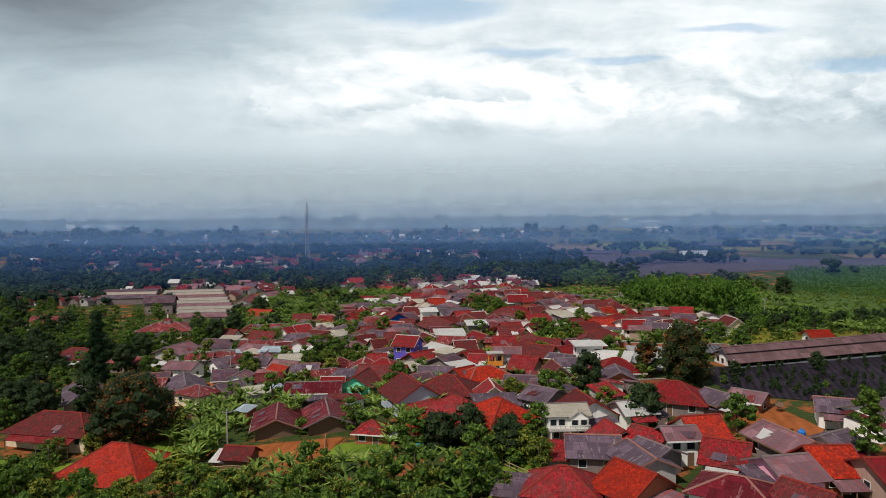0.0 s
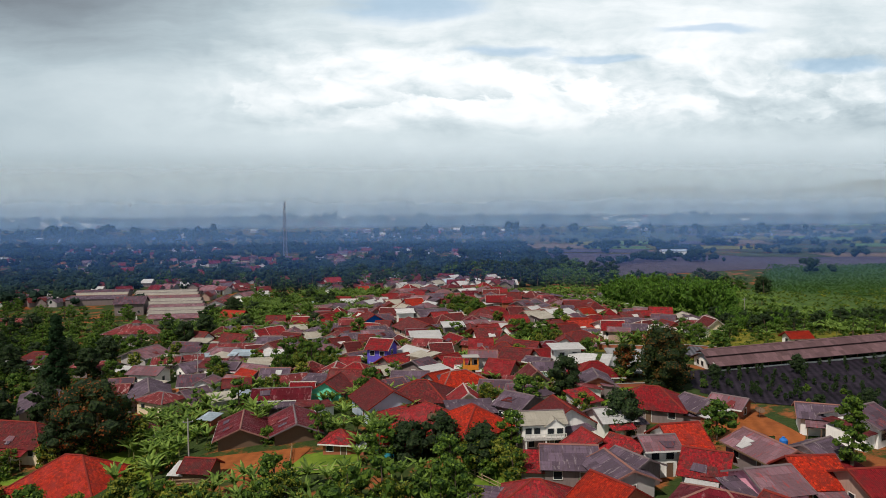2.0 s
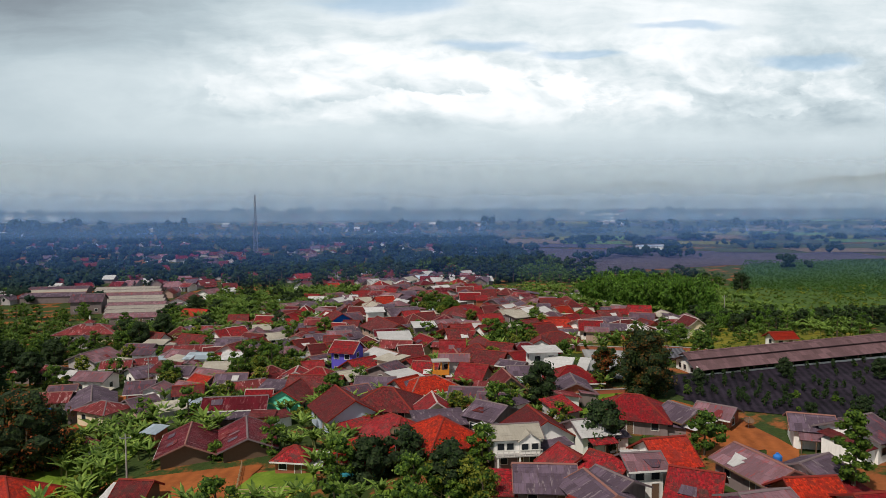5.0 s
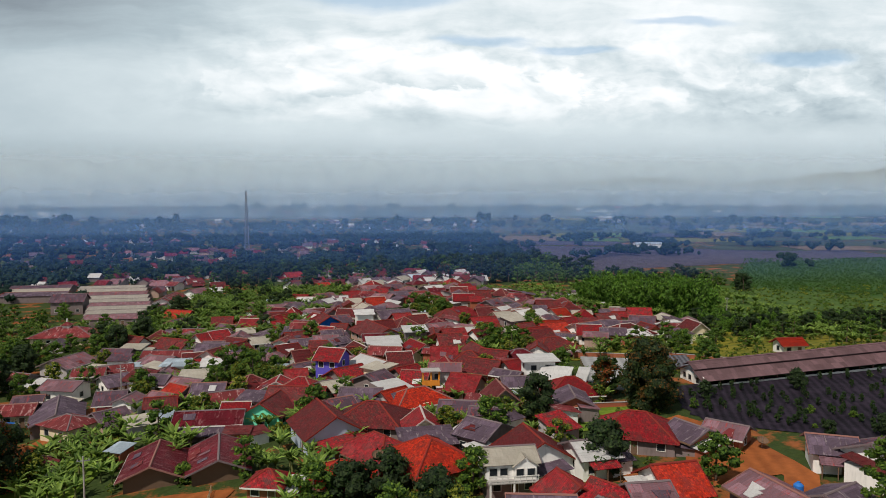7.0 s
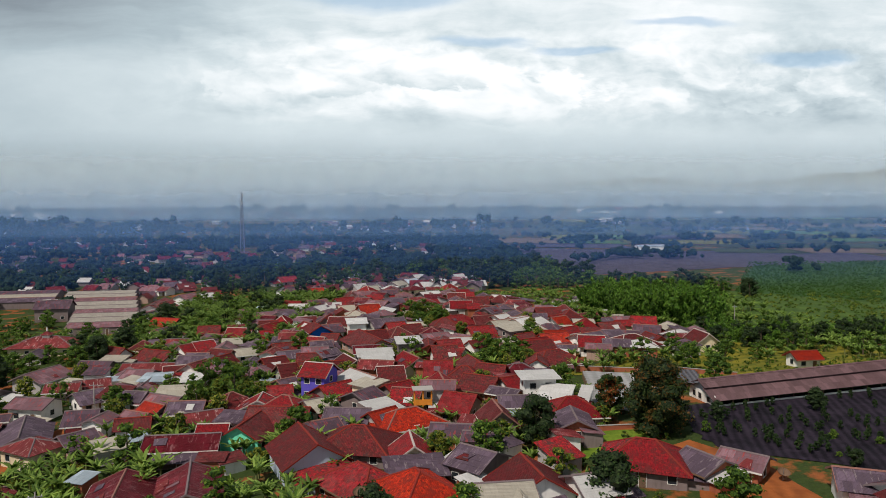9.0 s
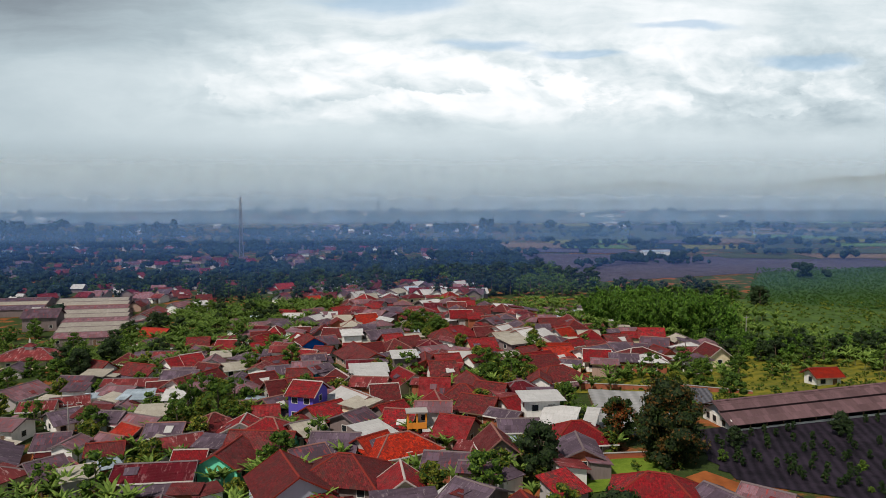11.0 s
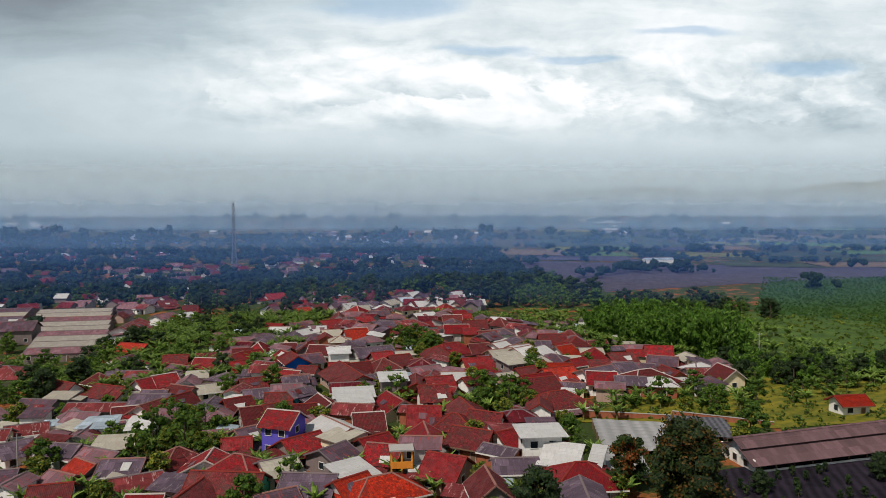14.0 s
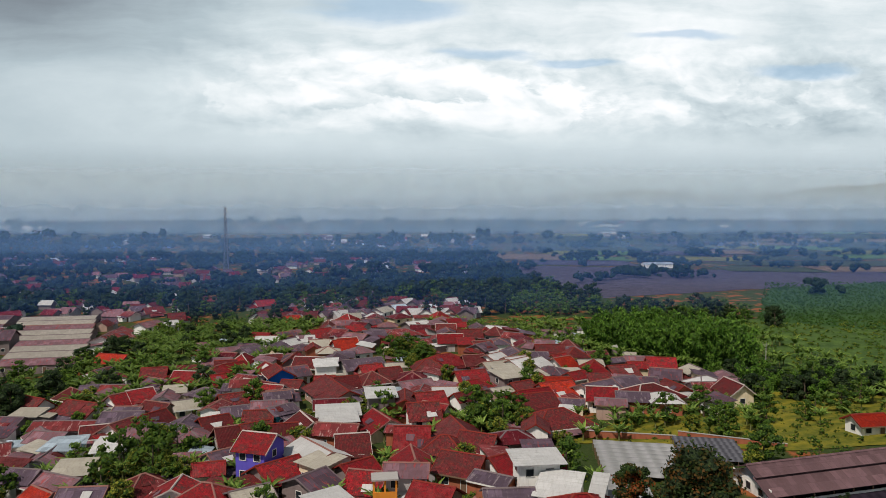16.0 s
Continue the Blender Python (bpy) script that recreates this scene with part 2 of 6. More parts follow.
RUST = sheet_roof("rusty red sheet", (0.20, 0.033, 0.036), (0.12, 0.04, 0.03), 0.6, 0.7, fleck=(0.40, 0.27, 0.26))
WHITESHEET = sheet_roof("white painted sheet", (0.54, 0.53, 0.52), (0.25, 0.22, 0.19), 0.3, 0.5, 0.9, 1.06)
CREAMSHEET = sheet_roof("cream sheet", (0.41, 0.375, 0.31), (0.22, 0.17, 0.13), 0.35, 0.6, 0.88, 1.08)
BLUESHEET = sheet_roof("blue painted sheet", (0.02, 0.13, 0.42), (0.02, 0.05, 0.16), 0.3, 0.5)
PALEBLUE = sheet_roof("pale blue sheet", (0.40, 0.48, 0.55), (0.2, 0.2, 0.2), 0.4, 0.5)
FACTSHEET = sheet_roof("greyed cream hall sheet", (0.34, 0.31, 0.27), (0.18, 0.14, 0.12), 0.4, 0.7, 0.85, 1.1)
SHEDROOF = sheet_roof("brown pink long sheet", (0.145, 0.085, 0.092), (0.09, 0.05, 0.05), 0.5, 0.8)
PALEW = plaster("pale grey render", (0.38, 0.35, 0.34), 0.6)
PEACH = plaster("faded peach render", (0.38, 0.26, 0.21), 0.6)
WHITE = plaster("white render", (0.74, 0.72, 0.68), 0.45)
CREAM = plaster("cream render", (0.62, 0.52, 0.36), 0.5)
GREYW = plaster("bare grey render", (0.19, 0.15, 0.145), 0.6)
BLUEGREY = plaster("blue grey render", (0.36, 0.42, 0.50), 0.3)
MINT = plaster("mint green render", (0.16, 0.62, 0.40), 0.25)
BLUEW = plaster("bright blue paint", (0.01, 0.10, 0.42), 0.2)
PINK = plaster("pink render", (0.72, 0.33, 0.42), 0.3)
VIOLET = plaster("blue violet render", (0.10, 0.08, 0.42), 0.3)
TEALW = plaster("teal render", (0.05, 0.30, 0.38), 0.3)
OCHRE = plaster("orange yellow render", (0.58, 0.22, 0.03), 0.3)
BRICKW = plaster("raw brick wall", (0.30, 0.10, 0.055), 0.6)
TIMBER = plain("weathered timber", (0.16, 0.10, 0.065), 0.85)
PANE = plain("dark window glass", (0.02, 0.025, 0.03), 0.12)
FRAMEM = plain("white window frame", (0.62, 0.60, 0.56), 0.6)
METAL = plain("galvanised steel", (0.35, 0.36, 0.38), 0.45, 0.7)
CONCRETE = plain("concrete", (0.36, 0.34, 0.32), 0.9)
BARK = plain("bark", (0.11, 0.085, 0.06), 0.95)
BANSTEM = plain("banana stem", (0.16, 0.17, 0.06), 0.7)
LEAF_DARK = leafy("dark broadleaf", (0.013, 0.032, 0.012), (0.060, 0.100, 0.028))
LEAF_MID = leafy("green broadleaf", (0.042, 0.092, 0.012), (0.175, 0.260, 0.034))
LEAF_LIGHT = leafy("light green broadleaf", (0.100, 0.130, 0.016), (0.330, 0.330, 0.045))
LEAF_RUST = leafy("flowering broadleaf", (0.022, 0.045, 0.012), (0.05, 0.085, 0.02), (0.22, 0.060, 0.016))
LEAF_BRONZE = leafy("bronze tinged broadleaf", (0.014, 0.030, 0.009), (0.045, 0.068, 0.016), (0.12, 0.060, 0.016))
LEAF_BANANA = leafy("banana leaf", (0.045, 0.10, 0.014), (0.27, 0.38, 0.075))
LEAF_CONE = leafy("conifer", (0.012, 0.035, 0.012), (0.03, 0.07, 0.02))
LEAF_BAMBOO = leafy("bamboo leaf", (0.045, 0.120, 0.014), (0.170, 0.310, 0.038))
GRASS = leafy("grass blades", (0.10, 0.16, 0.02), (0.24, 0.25, 0.04))
LEAF_CROP = leafy("crop leaf", (0.032, 0.085, 0.016), (0.070, 0.150, 0.030))
# Leaf green shifted to blue: distance haze put into the colour.
HAZED_FARLEAF = leafy("haze-blue far leaf", (0.010, 0.028, 0.020), (0.035, 0.068, 0.038))


def crown_core(name, c, c2):
    """The mass of small leaves inside a crown, mostly coloured dark as if shaded."""
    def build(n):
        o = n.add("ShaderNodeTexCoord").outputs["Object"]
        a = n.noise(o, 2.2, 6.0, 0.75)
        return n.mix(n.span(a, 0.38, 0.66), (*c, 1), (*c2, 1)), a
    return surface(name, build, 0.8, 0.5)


# All but the crop core have the shade inside a crown painted in.
CORE_SHADE = crown_core("shade-dark crown core", (0.009, 0.018, 0.009), (0.045, 0.066, 0.024))
CORE_SHADE_LIGHT = crown_core("shade-dark core of light crowns", (0.012, 0.034, 0.007), (0.085, 0.150, 0.022))
INNER_CROP = crown_core("inner crop leaves", (0.025, 0.06, 0.012), (0.06, 0.115, 0.024))
# The far core carries the same painted haze blue.
CORE_SHADE_FAR = crown_core("shade-dark haze-blue far core", (0.007, 0.019, 0.013), (0.026, 0.050, 0.030))


def build_ground(n):
    o = n.add("ShaderNodeTexCoord").outputs["Object"]
    a = n.noise(o, 0.02, 6.0, 0.6)
    b = n.noise(o, 0.13, 6.0, 0.65)
    c = n.noise(o, 1.1, 6.0, 0.65)
    green = n.mix(c, (0.012, 0.023, 0.007), (0.052, 0.076, 0.017))
    soil = n.mix(c, (0.15, 0.045, 0.015), (0.30, 0.100, 0.032))
    col = n.mix(n.span(b, 0.51, 0.61), green, soil)
    col = n.mix(n.span(a, 0.60, 0.75), col, (0.11, 0.12, 0.028, 1))
    return col, n.math("ADD", c, n.math("MULTIPLY", b, 3.0))


def crop(name, c1, c2, row=1.2, turn=0.0, lines=0.5):
    def build(n):
        o = n.add("ShaderNodeTexCoord").outputs["Object"]
        r = n.add("ShaderNodeMapping", {"Vector": o, "Rotation": (0, 0, turn)}).outputs[0]
        w = n.add("ShaderNodeTexWave", {"Vector": r, "Scale": 0.314 / row, "Distortion": 1.5, "Detail": 3.0}, bands_direction="X").outputs[1]
        k = n.math("ADD", n.math("MULTIPLY", w, lines), n.math("MULTIPLY", n.noise(o, 0.16, 8.0, 0.75), 1.2 - lines))
        col = n.mix(n.span(k, 0.35, 0.85), (*c1, 1), (*c2, 1))
        return n.mix(n.math("MULTIPLY", n.noise(o, 0.9, 5.0), 0.5), col, (*scaled(c1, 0.6), 1)), k
    return surface(name, build, 0.9, 0.15)


GROUND = surface("earth and weeds", build_ground, 0.95, 0.25)
MULCH = crop("dark plastic mulch", (0.005, 0.004, 0.007), (0.036, 0.026, 0.042), 1.3, 0.3, 0.18)
# Far copy of the mulch, paled towards grey to stand for haze.
FARMULCH = crop("hazed far plastic mulch", (0.040, 0.034, 0.048), (0.105, 0.088, 0.118), 4.0, 0.3, 0.04)
CROPGREEN = crop("green crop", (0.022, 0.058, 0.012), (0.048, 0.100, 0.020), 2.5, 0.4, 0.0)
CROPYELLOW = crop("yellow green meadow", (0.06, 0.08, 0.009), (0.26, 0.21, 0.02), 3.0, 1.0, 0.1)
CROPLIGHT = crop("light green crop", (0.06, 0.12, 0.02), (0.13, 0.20, 0.04), 1.0, 0.2)
SWARD = crop("lush grass", (0.06, 0.115, 0.010), (0.20, 0.27, 0.03), 1.0, 0.2, 0.0)
SCRUBLAND = crop("scrubby grassland", (0.030, 0.062, 0.012), (0.085, 0.140, 0.026), 3.0, 0.6, 0.05)
PASTURE = crop("rough pasture", (0.03, 0.045, 0.016), (0.075, 0.085, 0.03), 3.0, 0.6, 0.1)
TILLED = crop("tilled field", (0.12, 0.085, 0.05), (0.22, 0.155, 0.095), 3.0, 0.9, 0.2)
LANE = crop("earth lane", (0.19, 0.055, 0.016), (0.36, 0.115, 0.032), 2.0, 0.2, 0.1)
PLASTIC = crop("pale plastic tunnel", (0.20, 0.20, 0.20), (0.34, 0.34, 0.34), 2.2, 0.0, 0.2)
DARKPLASTIC = crop("dark plastic film", (0.05, 0.05, 0.06), (0.14, 0.14, 0.16), 1.0, 0.0, 0.3)


# See-through sheet whose tint and cover stand in for haze in the air.
def haze_sheet_material(name, thick, top, tint, base):
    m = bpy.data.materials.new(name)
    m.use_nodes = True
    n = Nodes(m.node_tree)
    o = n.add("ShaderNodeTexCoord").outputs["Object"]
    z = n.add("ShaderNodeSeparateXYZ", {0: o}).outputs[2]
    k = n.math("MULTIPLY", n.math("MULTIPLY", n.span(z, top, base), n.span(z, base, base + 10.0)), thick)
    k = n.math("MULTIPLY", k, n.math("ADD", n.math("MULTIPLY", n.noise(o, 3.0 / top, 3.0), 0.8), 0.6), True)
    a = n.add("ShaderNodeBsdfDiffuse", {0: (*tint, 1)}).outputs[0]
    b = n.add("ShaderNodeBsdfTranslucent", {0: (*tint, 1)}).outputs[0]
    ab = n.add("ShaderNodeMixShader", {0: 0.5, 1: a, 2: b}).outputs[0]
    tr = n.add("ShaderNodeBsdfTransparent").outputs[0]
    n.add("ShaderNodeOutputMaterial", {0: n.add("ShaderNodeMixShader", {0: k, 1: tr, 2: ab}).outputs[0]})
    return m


# ---- mesh helpers ----


def mesh_of(name, verts, faces, material):
    me = bpy.data.meshes.new(name)
    me.from_pydata(verts, [], faces)
    me.materials.append(material)
    return me


def bulk(name, verts, n_corner, material, core=None):
    """A mesh of loose faces with n_corner corners each from an array of their corners."""
    me = bpy.data.meshes.new(name)
    v = np.asarray(verts, dtype=np.float32).reshape(-1, 3)
    if core is not None:
        v = np.concatenate([v, np.asarray(core[1], dtype=np.float32).reshape(-1, 3)])
    nf = len(v) // n_corner
    me.vertices.add(len(v))
    me.vertices.foreach_set("co", v.ravel())
    me.loops.add(len(v))
    me.loops.foreach_set("vertex_index", np.arange(len(v), dtype=np.int32))
    me.polygons.add(nf)
    me.polygons.foreach_set("loop_start", np.arange(0, len(v), n_corner, dtype=np.int32))
    me.polygons.foreach_set("loop_total", np.full(nf, n_corner, dtype=np.int32))
    me.update(calc_edges=True)
    me.materials.append(material)
    if core is not None:
        me.materials.append(core[0])
        k = len(core[1]) // n_corner
        me.polygons.foreach_set("material_index", np.array([0] * (nf - k) + [1] * k, dtype=np.int32))
        me["core"] = k
    return me


def part(name, me, parent, label="", at=None):
    ob = new(name, me)
    ob.parent = parent
    if at is not None:
        ob.matrix_basis = at
    if label:
        ob["label"] = label
    return ob


def box_data(x0, y0, z0, x1, y1, z1):
    v = [(x0, y0, z0), (x1, y0, z0), (x1, y1, z0), (x0, y1, z0), (x0, y0, z1), (x1, y0, z1), (x1, y1, z1), (x0, y1, z1)]
    f = [(0, 3, 2, 1), (4, 5, 6, 7), (0, 1, 5, 4), (1, 2, 6, 5), (2, 3, 7, 6), (3, 0, 4, 7)]
    return v, f


def boxes(name, rows, material):
    """One mesh from several boxes."""
    vs, fs = [], []
    for r in rows:
        v, f = box_data(*r)
        fs += [tuple(i + len(vs) for i in q) for q in f]
        vs += v
    return mesh_of(name, vs, fs, material)


def tube(pts, radii, sides=6):
    """A tapered bent limb: corners of its faces."""
    rings = []
    for i, (p, r) in enumerate(zip(pts, radii)):
        p = Vector(p)
        d = (Vector(pts[min(i + 1, len(pts) - 1)]) - Vector(pts[max(i - 1, 0)])).normalized()
        u = d.orthogonal().normalized()
        w = d.cross(u)
        rings.append([tuple(p + (u * math.cos(6.2832 * j / sides) + w * math.sin(6.2832 * j / sides)) * r) for j in range(sides)])
    out = []
    for a, b in zip(rings, rings[1:]):
        for j in range(sides):
            out += [a[j], a[(j + 1) % sides], b[(j + 1) % sides], b[j]]
    return out

# ---- the land ----
def smooth(a, b, v):
    v = min(1.0, max(0.0, (v - a) / (b - a)))
    return v * v * (3 - 2 * v)


def gz(x, y):
    """Height of the land: a gentle cross slope in the village, a flat plain behind, hills at the end."""
    near = 1 - smooth(140, 235, y) if x > 0 else 1 - smooth(380, 620, y)
    z = -1 + 0.055 * max(-110, min(110, x)) * near
    z -= 3.2 * math.exp(-((x + 64) / 22) ** 2 - ((y - 112) / 20) ** 2)
    z += 0.03 * max(0.0, y - 750)
    z += smooth(3300, 4500, y) * (45 + 30 * math.sin(x * 0.0011 + 0.6) + 20 * math.sin(x * 0.0041 + 2.0) + 8 * math.sin(x * 0.0127)) * smooth(200, 2300, x)
    z += smooth(2300, 3100, y) * (1 - smooth(3100, 3700, y)) * 95 * smooth(1300, 1900, x) * (1 + 0.22 * math.sin(x * 0.006) + 0.1 * math.sin(x * 0.017))
    z += 1.2 * math.sin(x * 0.011 + 1.0) * math.sin(y * 0.013) * smooth(300, 500, y)
    return z


def ground_sheet():
    xs = [math.copysign(3600 * (math.sinh(abs(u) * 4.2) / math.sinh(4.2)), u) for u in np.linspace(-1, 1, 181)]
    ys = [-260 + 5060 * (math.sinh(u * 3.6) / math.sinh(3.6)) for u in np.linspace(0, 1, 190)]
    v = [(x, y, gz(x, y)) for y in ys for x in xs]
    nx = len(xs)
    f = [(j * nx + i, j * nx + i + 1, (j + 1) * nx + i + 1, (j + 1) * nx + i) for j in range(len(ys) - 1) for i in range(nx - 1)]
    tagged(new("ground", mesh_of("ground", v, f, GROUND)), "earth and weeds on gently sloping village land", "ground", kind="structure")


ground_sheet()


def field(name, label, corners, material, lift=0.12, cell=6.0):
    """A patch of ground inside four corners, given in turn, that follows the land."""
    a, b, c, d = [Vector((*p, 0)) for p in corners]
    nu = max(2, min(60, int(max((b - a).length, (c - d).length) / cell)))
    nv = max(2, min(60, int(max((d - a).length, (c - b).length) / cell)))
    v, f = [], []
    for j in range(nv + 1):
        for i in range(nu + 1):
            p = (a.lerp(b, i / nu)).lerp(d.lerp(c, i / nu), j / nv)
            w = 0.06 * cell
            if 0 < i < nu and 0 < j < nv:
                p += Vector((random.uniform(-w, w), random.uniform(-w, w), 0))
            elif i in (0, nu) or j in (0, nv):
                p += Vector((random.uniform(-w, w), random.uniform(-w, w), 0)) * 2
            v.append((p.x, p.y, gz(p.x, p.y) + lift))
    for j in range(nv):
        for i in range(nu):
            k = j * (nu + 1) + i
            f.append((k, k + 1, k + nu + 2, k + nu + 1))
    return tagged(new(name, mesh_of(name, v, f, material)), label, name.split("_")[-1], kind="structure")


def strip(name, label, pts, width, material, lift=0.18):
    """A lane along a bent line."""
    v, f = [], []
    fine = []
    for (x0, y0), (x1, y1) in zip(pts, pts[1:]):
        m = max(1, int(math.hypot(x1 - x0, y1 - y0) / 4))
        fine += [(x0 + (x1 - x0) * i / m, y0 + (y1 - y0) * i / m) for i in range(m)]
    fine.append(pts[-1])
    for i, (x, y) in enumerate(fine):
        x0, y0 = fine[max(0, i - 1)]
        x1, y1 = fine[min(len(fine) - 1, i + 1)]
        d = math.hypot(x1 - x0, y1 - y0)
        nx, ny = -(y1 - y0) / d, (x1 - x0) / d
        for s in (-1, 1):
            w = s * width * (0.5 + random.uniform(-0.06, 0.06))
            v.append((x + nx * w, y + ny * w, gz(x + nx * w, y + ny * w) + lift))
    f = [(2 * i, 2 * i + 1, 2 * i + 3, 2 * i + 2) for i in range(len(fine) - 1)]
    return tagged(new(name, mesh_of(name, v, f, material)), label, "lane", kind="structure")


field("mulched_field", "dark plastic-mulched vegetable field with rows of young trees", [(53, 131), (84, 108), (135, 158), (54, 152)], MULCH)
field("green_field", "wide dark green crop field behind the woods", [(150, 325), (235, 250), (420, 450), (228, 462)], CROPGREEN, 0.15, 12)
field("mulched_field", "dark far vegetable field under plastic mulch", [(112, 402), (335, 474), (350, 545), (72, 600)], FARMULCH, 0.2, 12)
field("meadow", "yellow green meadow with scattered banana plants", [(43, 182), (77, 170), (152, 172), (96, 236)], CROPYELLOW)
random.seed(77)
for fy in range(555, 1080, 62):
    fx = 0.17 * fy + random.uniform(0, 30)
    while fx < 0.78 * fy:
        fw = random.uniform(45, 120)
        f_name, f_label, f_mat = random.choice((("tilled_field", "bare brown tilled plot on the plain", TILLED), ("meadow", "pale yellow grass plot on the plain", CROPYELLOW), ("pasture", "rough dark green pasture on the plain", PASTURE), ("pasture", "rough dark green pasture on the plain", PASTURE), ("pasture", "rough olive pasture on the plain", PASTURE), ("rice_field", "light green rice plot on the plain", CROPLIGHT), ("mulched_field", "dark mulched vegetable plot on the plain", FARMULCH)))
        sl = 0.16
        if not (fy < 650 and fx < 300 and f_mat is CROPLIGHT) and fy > 560 - 0.3 * (fx - 200):
            field(f_name, f_label, [(fx, fy + random.uniform(0, 6) - sl * fw), (fx + fw - 3, fy + random.uniform(0, 6) - 2 * sl * fw), (fx + fw + 6, fy + random.uniform(50, 60) - 2 * sl * fw), (fx + 9, fy + random.uniform(50, 60) - sl * fw)], f_mat, 0.3 + 0.0004 * fy, 20)
        fx += fw
field("scrubland", "rough green grassland with scrub beside the wood", [(100, 222), (205, 205), (262, 270), (146, 330)], SCRUBLAND, 0.13, 8)
field("grass_plot", "lush grass at the edge of the earth yard", [(-20, 106), (-8, 107), (-9, 116), (-17.5, 115)], SWARD, 0.2, 2)
field("grass_plot", "lush garden grass between the houses", [(20, 104), (30, 102), (31, 112), (22, 113)], SWARD, 0.14, 2)
field("bare_yard", "red earth yard beside the lane", [(43, 107), (54, 109), (54.5, 121.5), (45, 119.5)], LANE, 0.13, 2)
field("bare_yard", "orange bare earth yard before the sheds", [(-37, 106), (-19.5, 107), (-17, 118.5), (-37, 118)], LANE, 0.14, 2)
field("grass_plot", "bright green grass plot behind a low wall", [(29, 130.5), (45.5, 131.5), (46, 141.5), (30, 141.5)], SWARD, 0.14, 2)
field("grass_plot", "lush weedy grass in the garden below the houses", [(2, 92), (17, 94), (15, 108), (0, 105)], SWARD, 0.13, 2)
field("vegetable_plot", "bright green leafy vegetable plot", [(-92, 116), (-60, 114), (-60, 121), (-92, 124)], SWARD, 0.14, 2)
strip("lane", "orange brown earth lane between the houses", [(49, 134), (55, 122), (56, 108), (50, 96), (52, 80)], 4.0, LANE)
field("grass_plot", "weedy grass between the banana plants", [(-60, 112), (-40, 111), (-39, 140), (-56, 140)], SWARD, 0.12, 2)
strip("lane", "narrow earth lane along the row of sheds", [(-58, 130), (-55, 150), (-54, 175), (-58, 205)], 3.0, LANE)

# ---- haze painted on upright see-through sheets, thicker with distance and near the ground ----
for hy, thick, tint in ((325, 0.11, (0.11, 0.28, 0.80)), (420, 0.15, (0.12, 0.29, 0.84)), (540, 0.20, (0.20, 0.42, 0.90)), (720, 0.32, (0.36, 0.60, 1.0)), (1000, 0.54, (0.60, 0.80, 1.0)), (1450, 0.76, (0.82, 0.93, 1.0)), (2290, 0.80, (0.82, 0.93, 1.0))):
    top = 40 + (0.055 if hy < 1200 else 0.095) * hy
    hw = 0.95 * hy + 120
    veil = mesh_of("haze", [(-hw, 0, -30), (hw, 0, -30), (hw, 0, top), (-hw, 0, top)], [(0, 1, 2, 3)], haze_sheet_material("haze", thick, top, tint, gz(0, hy)))
    ob = tagged(new("haze", veil), "upright see-through bluish sheet standing in for haze", "haze", kind="structure")
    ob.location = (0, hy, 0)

# ---- houses ----
TAKEN = []
PATCHES = (WHITESHEET, PINKSHEET, RUST, GREY, DARK, BROWN)
ROOFWORD = {RED: "red clay tile", ORANGE: "orange red clay tile", BROWN: "weathered brown tile", MAROON: "maroon sheet", GREY: "grey fibre cement", DARK: "dark weathered sheet", PINKSHEET: "faded pinkish sheet", RUST: "rusty red sheet", WHITESHEET: "white sheet metal", CREAMSHEET: "cream sheet", BLUESHEET: "bright blue sheet", PALEBLUE: "pale blue sheet", SHEDROOF: "brown sheet", FACTSHEET: "greyed cream sheet"}
WALLWORD = {TIMBER: "dark brown", PALEW: "pale grey", PEACH: "faded peach", WHITE: "white rendered", CREAM: "cream rendered", GREYW: "bare grey", BLUEGREY: "blue grey", MINT: "mint green", PINK: "pink painted", VIOLET: "blue violet", TEALW: "teal painted", OCHRE: "orange yellow", BRICKW: "raw brick", BLUEW: "bright blue"}


def slope_mesh(w_low, w_high, s, material, course=0.36):
    """A roof slope in its own plane: courses that step down over one another, with an edge and an underside."""
    k = max(2, int(s / course))
    v, f = [(-w_low, 0, -0.06), (w_low, 0, -0.06)], []
    for i in range(k):
        a0, a1 = w_low + (w_high - w_low) * i / k, w_low + (w_high - w_low) * (i + 1) / k
        d0, d1 = random.uniform(-0.022, 0.022), random.uniform(-0.022, 0.022)
        b = len(v)
        v += [(-a0, s * i / k, 0.024 + d0), (a0, s * i / k, 0.024 + d1), (a1, s * (i + 1) / k, 0.02 + d1), (-a1, s * (i + 1) / k, 0.02 + d0)]
        f += [(b, b + 1, b + 2, b + 3), (0, 1, b + 1, b) if i == 0 else (b - 1, b - 2, b + 1, b)]
    b = len(v)
    v += [(-w_high, s, -0.06), (w_high, s, -0.06)]
    f += [(b, b + 1, 1, 0), (b - 1, b - 2, b + 1, b), (0, 2, b - 1, b), (3, 1, b + 1, b - 2)]
    return mesh_of("slope", v, f, material)


def lay(origin, along, upward):
    """The pose of a slope: its eave's middle, the direction along the eave, and up the slope."""
    x = Vector(along).normalized()
    y = Vector(upward).normalized()
    z = x.cross(y)
    m = Matrix((x, y, z)).transposed().to_4x4()
    m.translation = origin
    return m


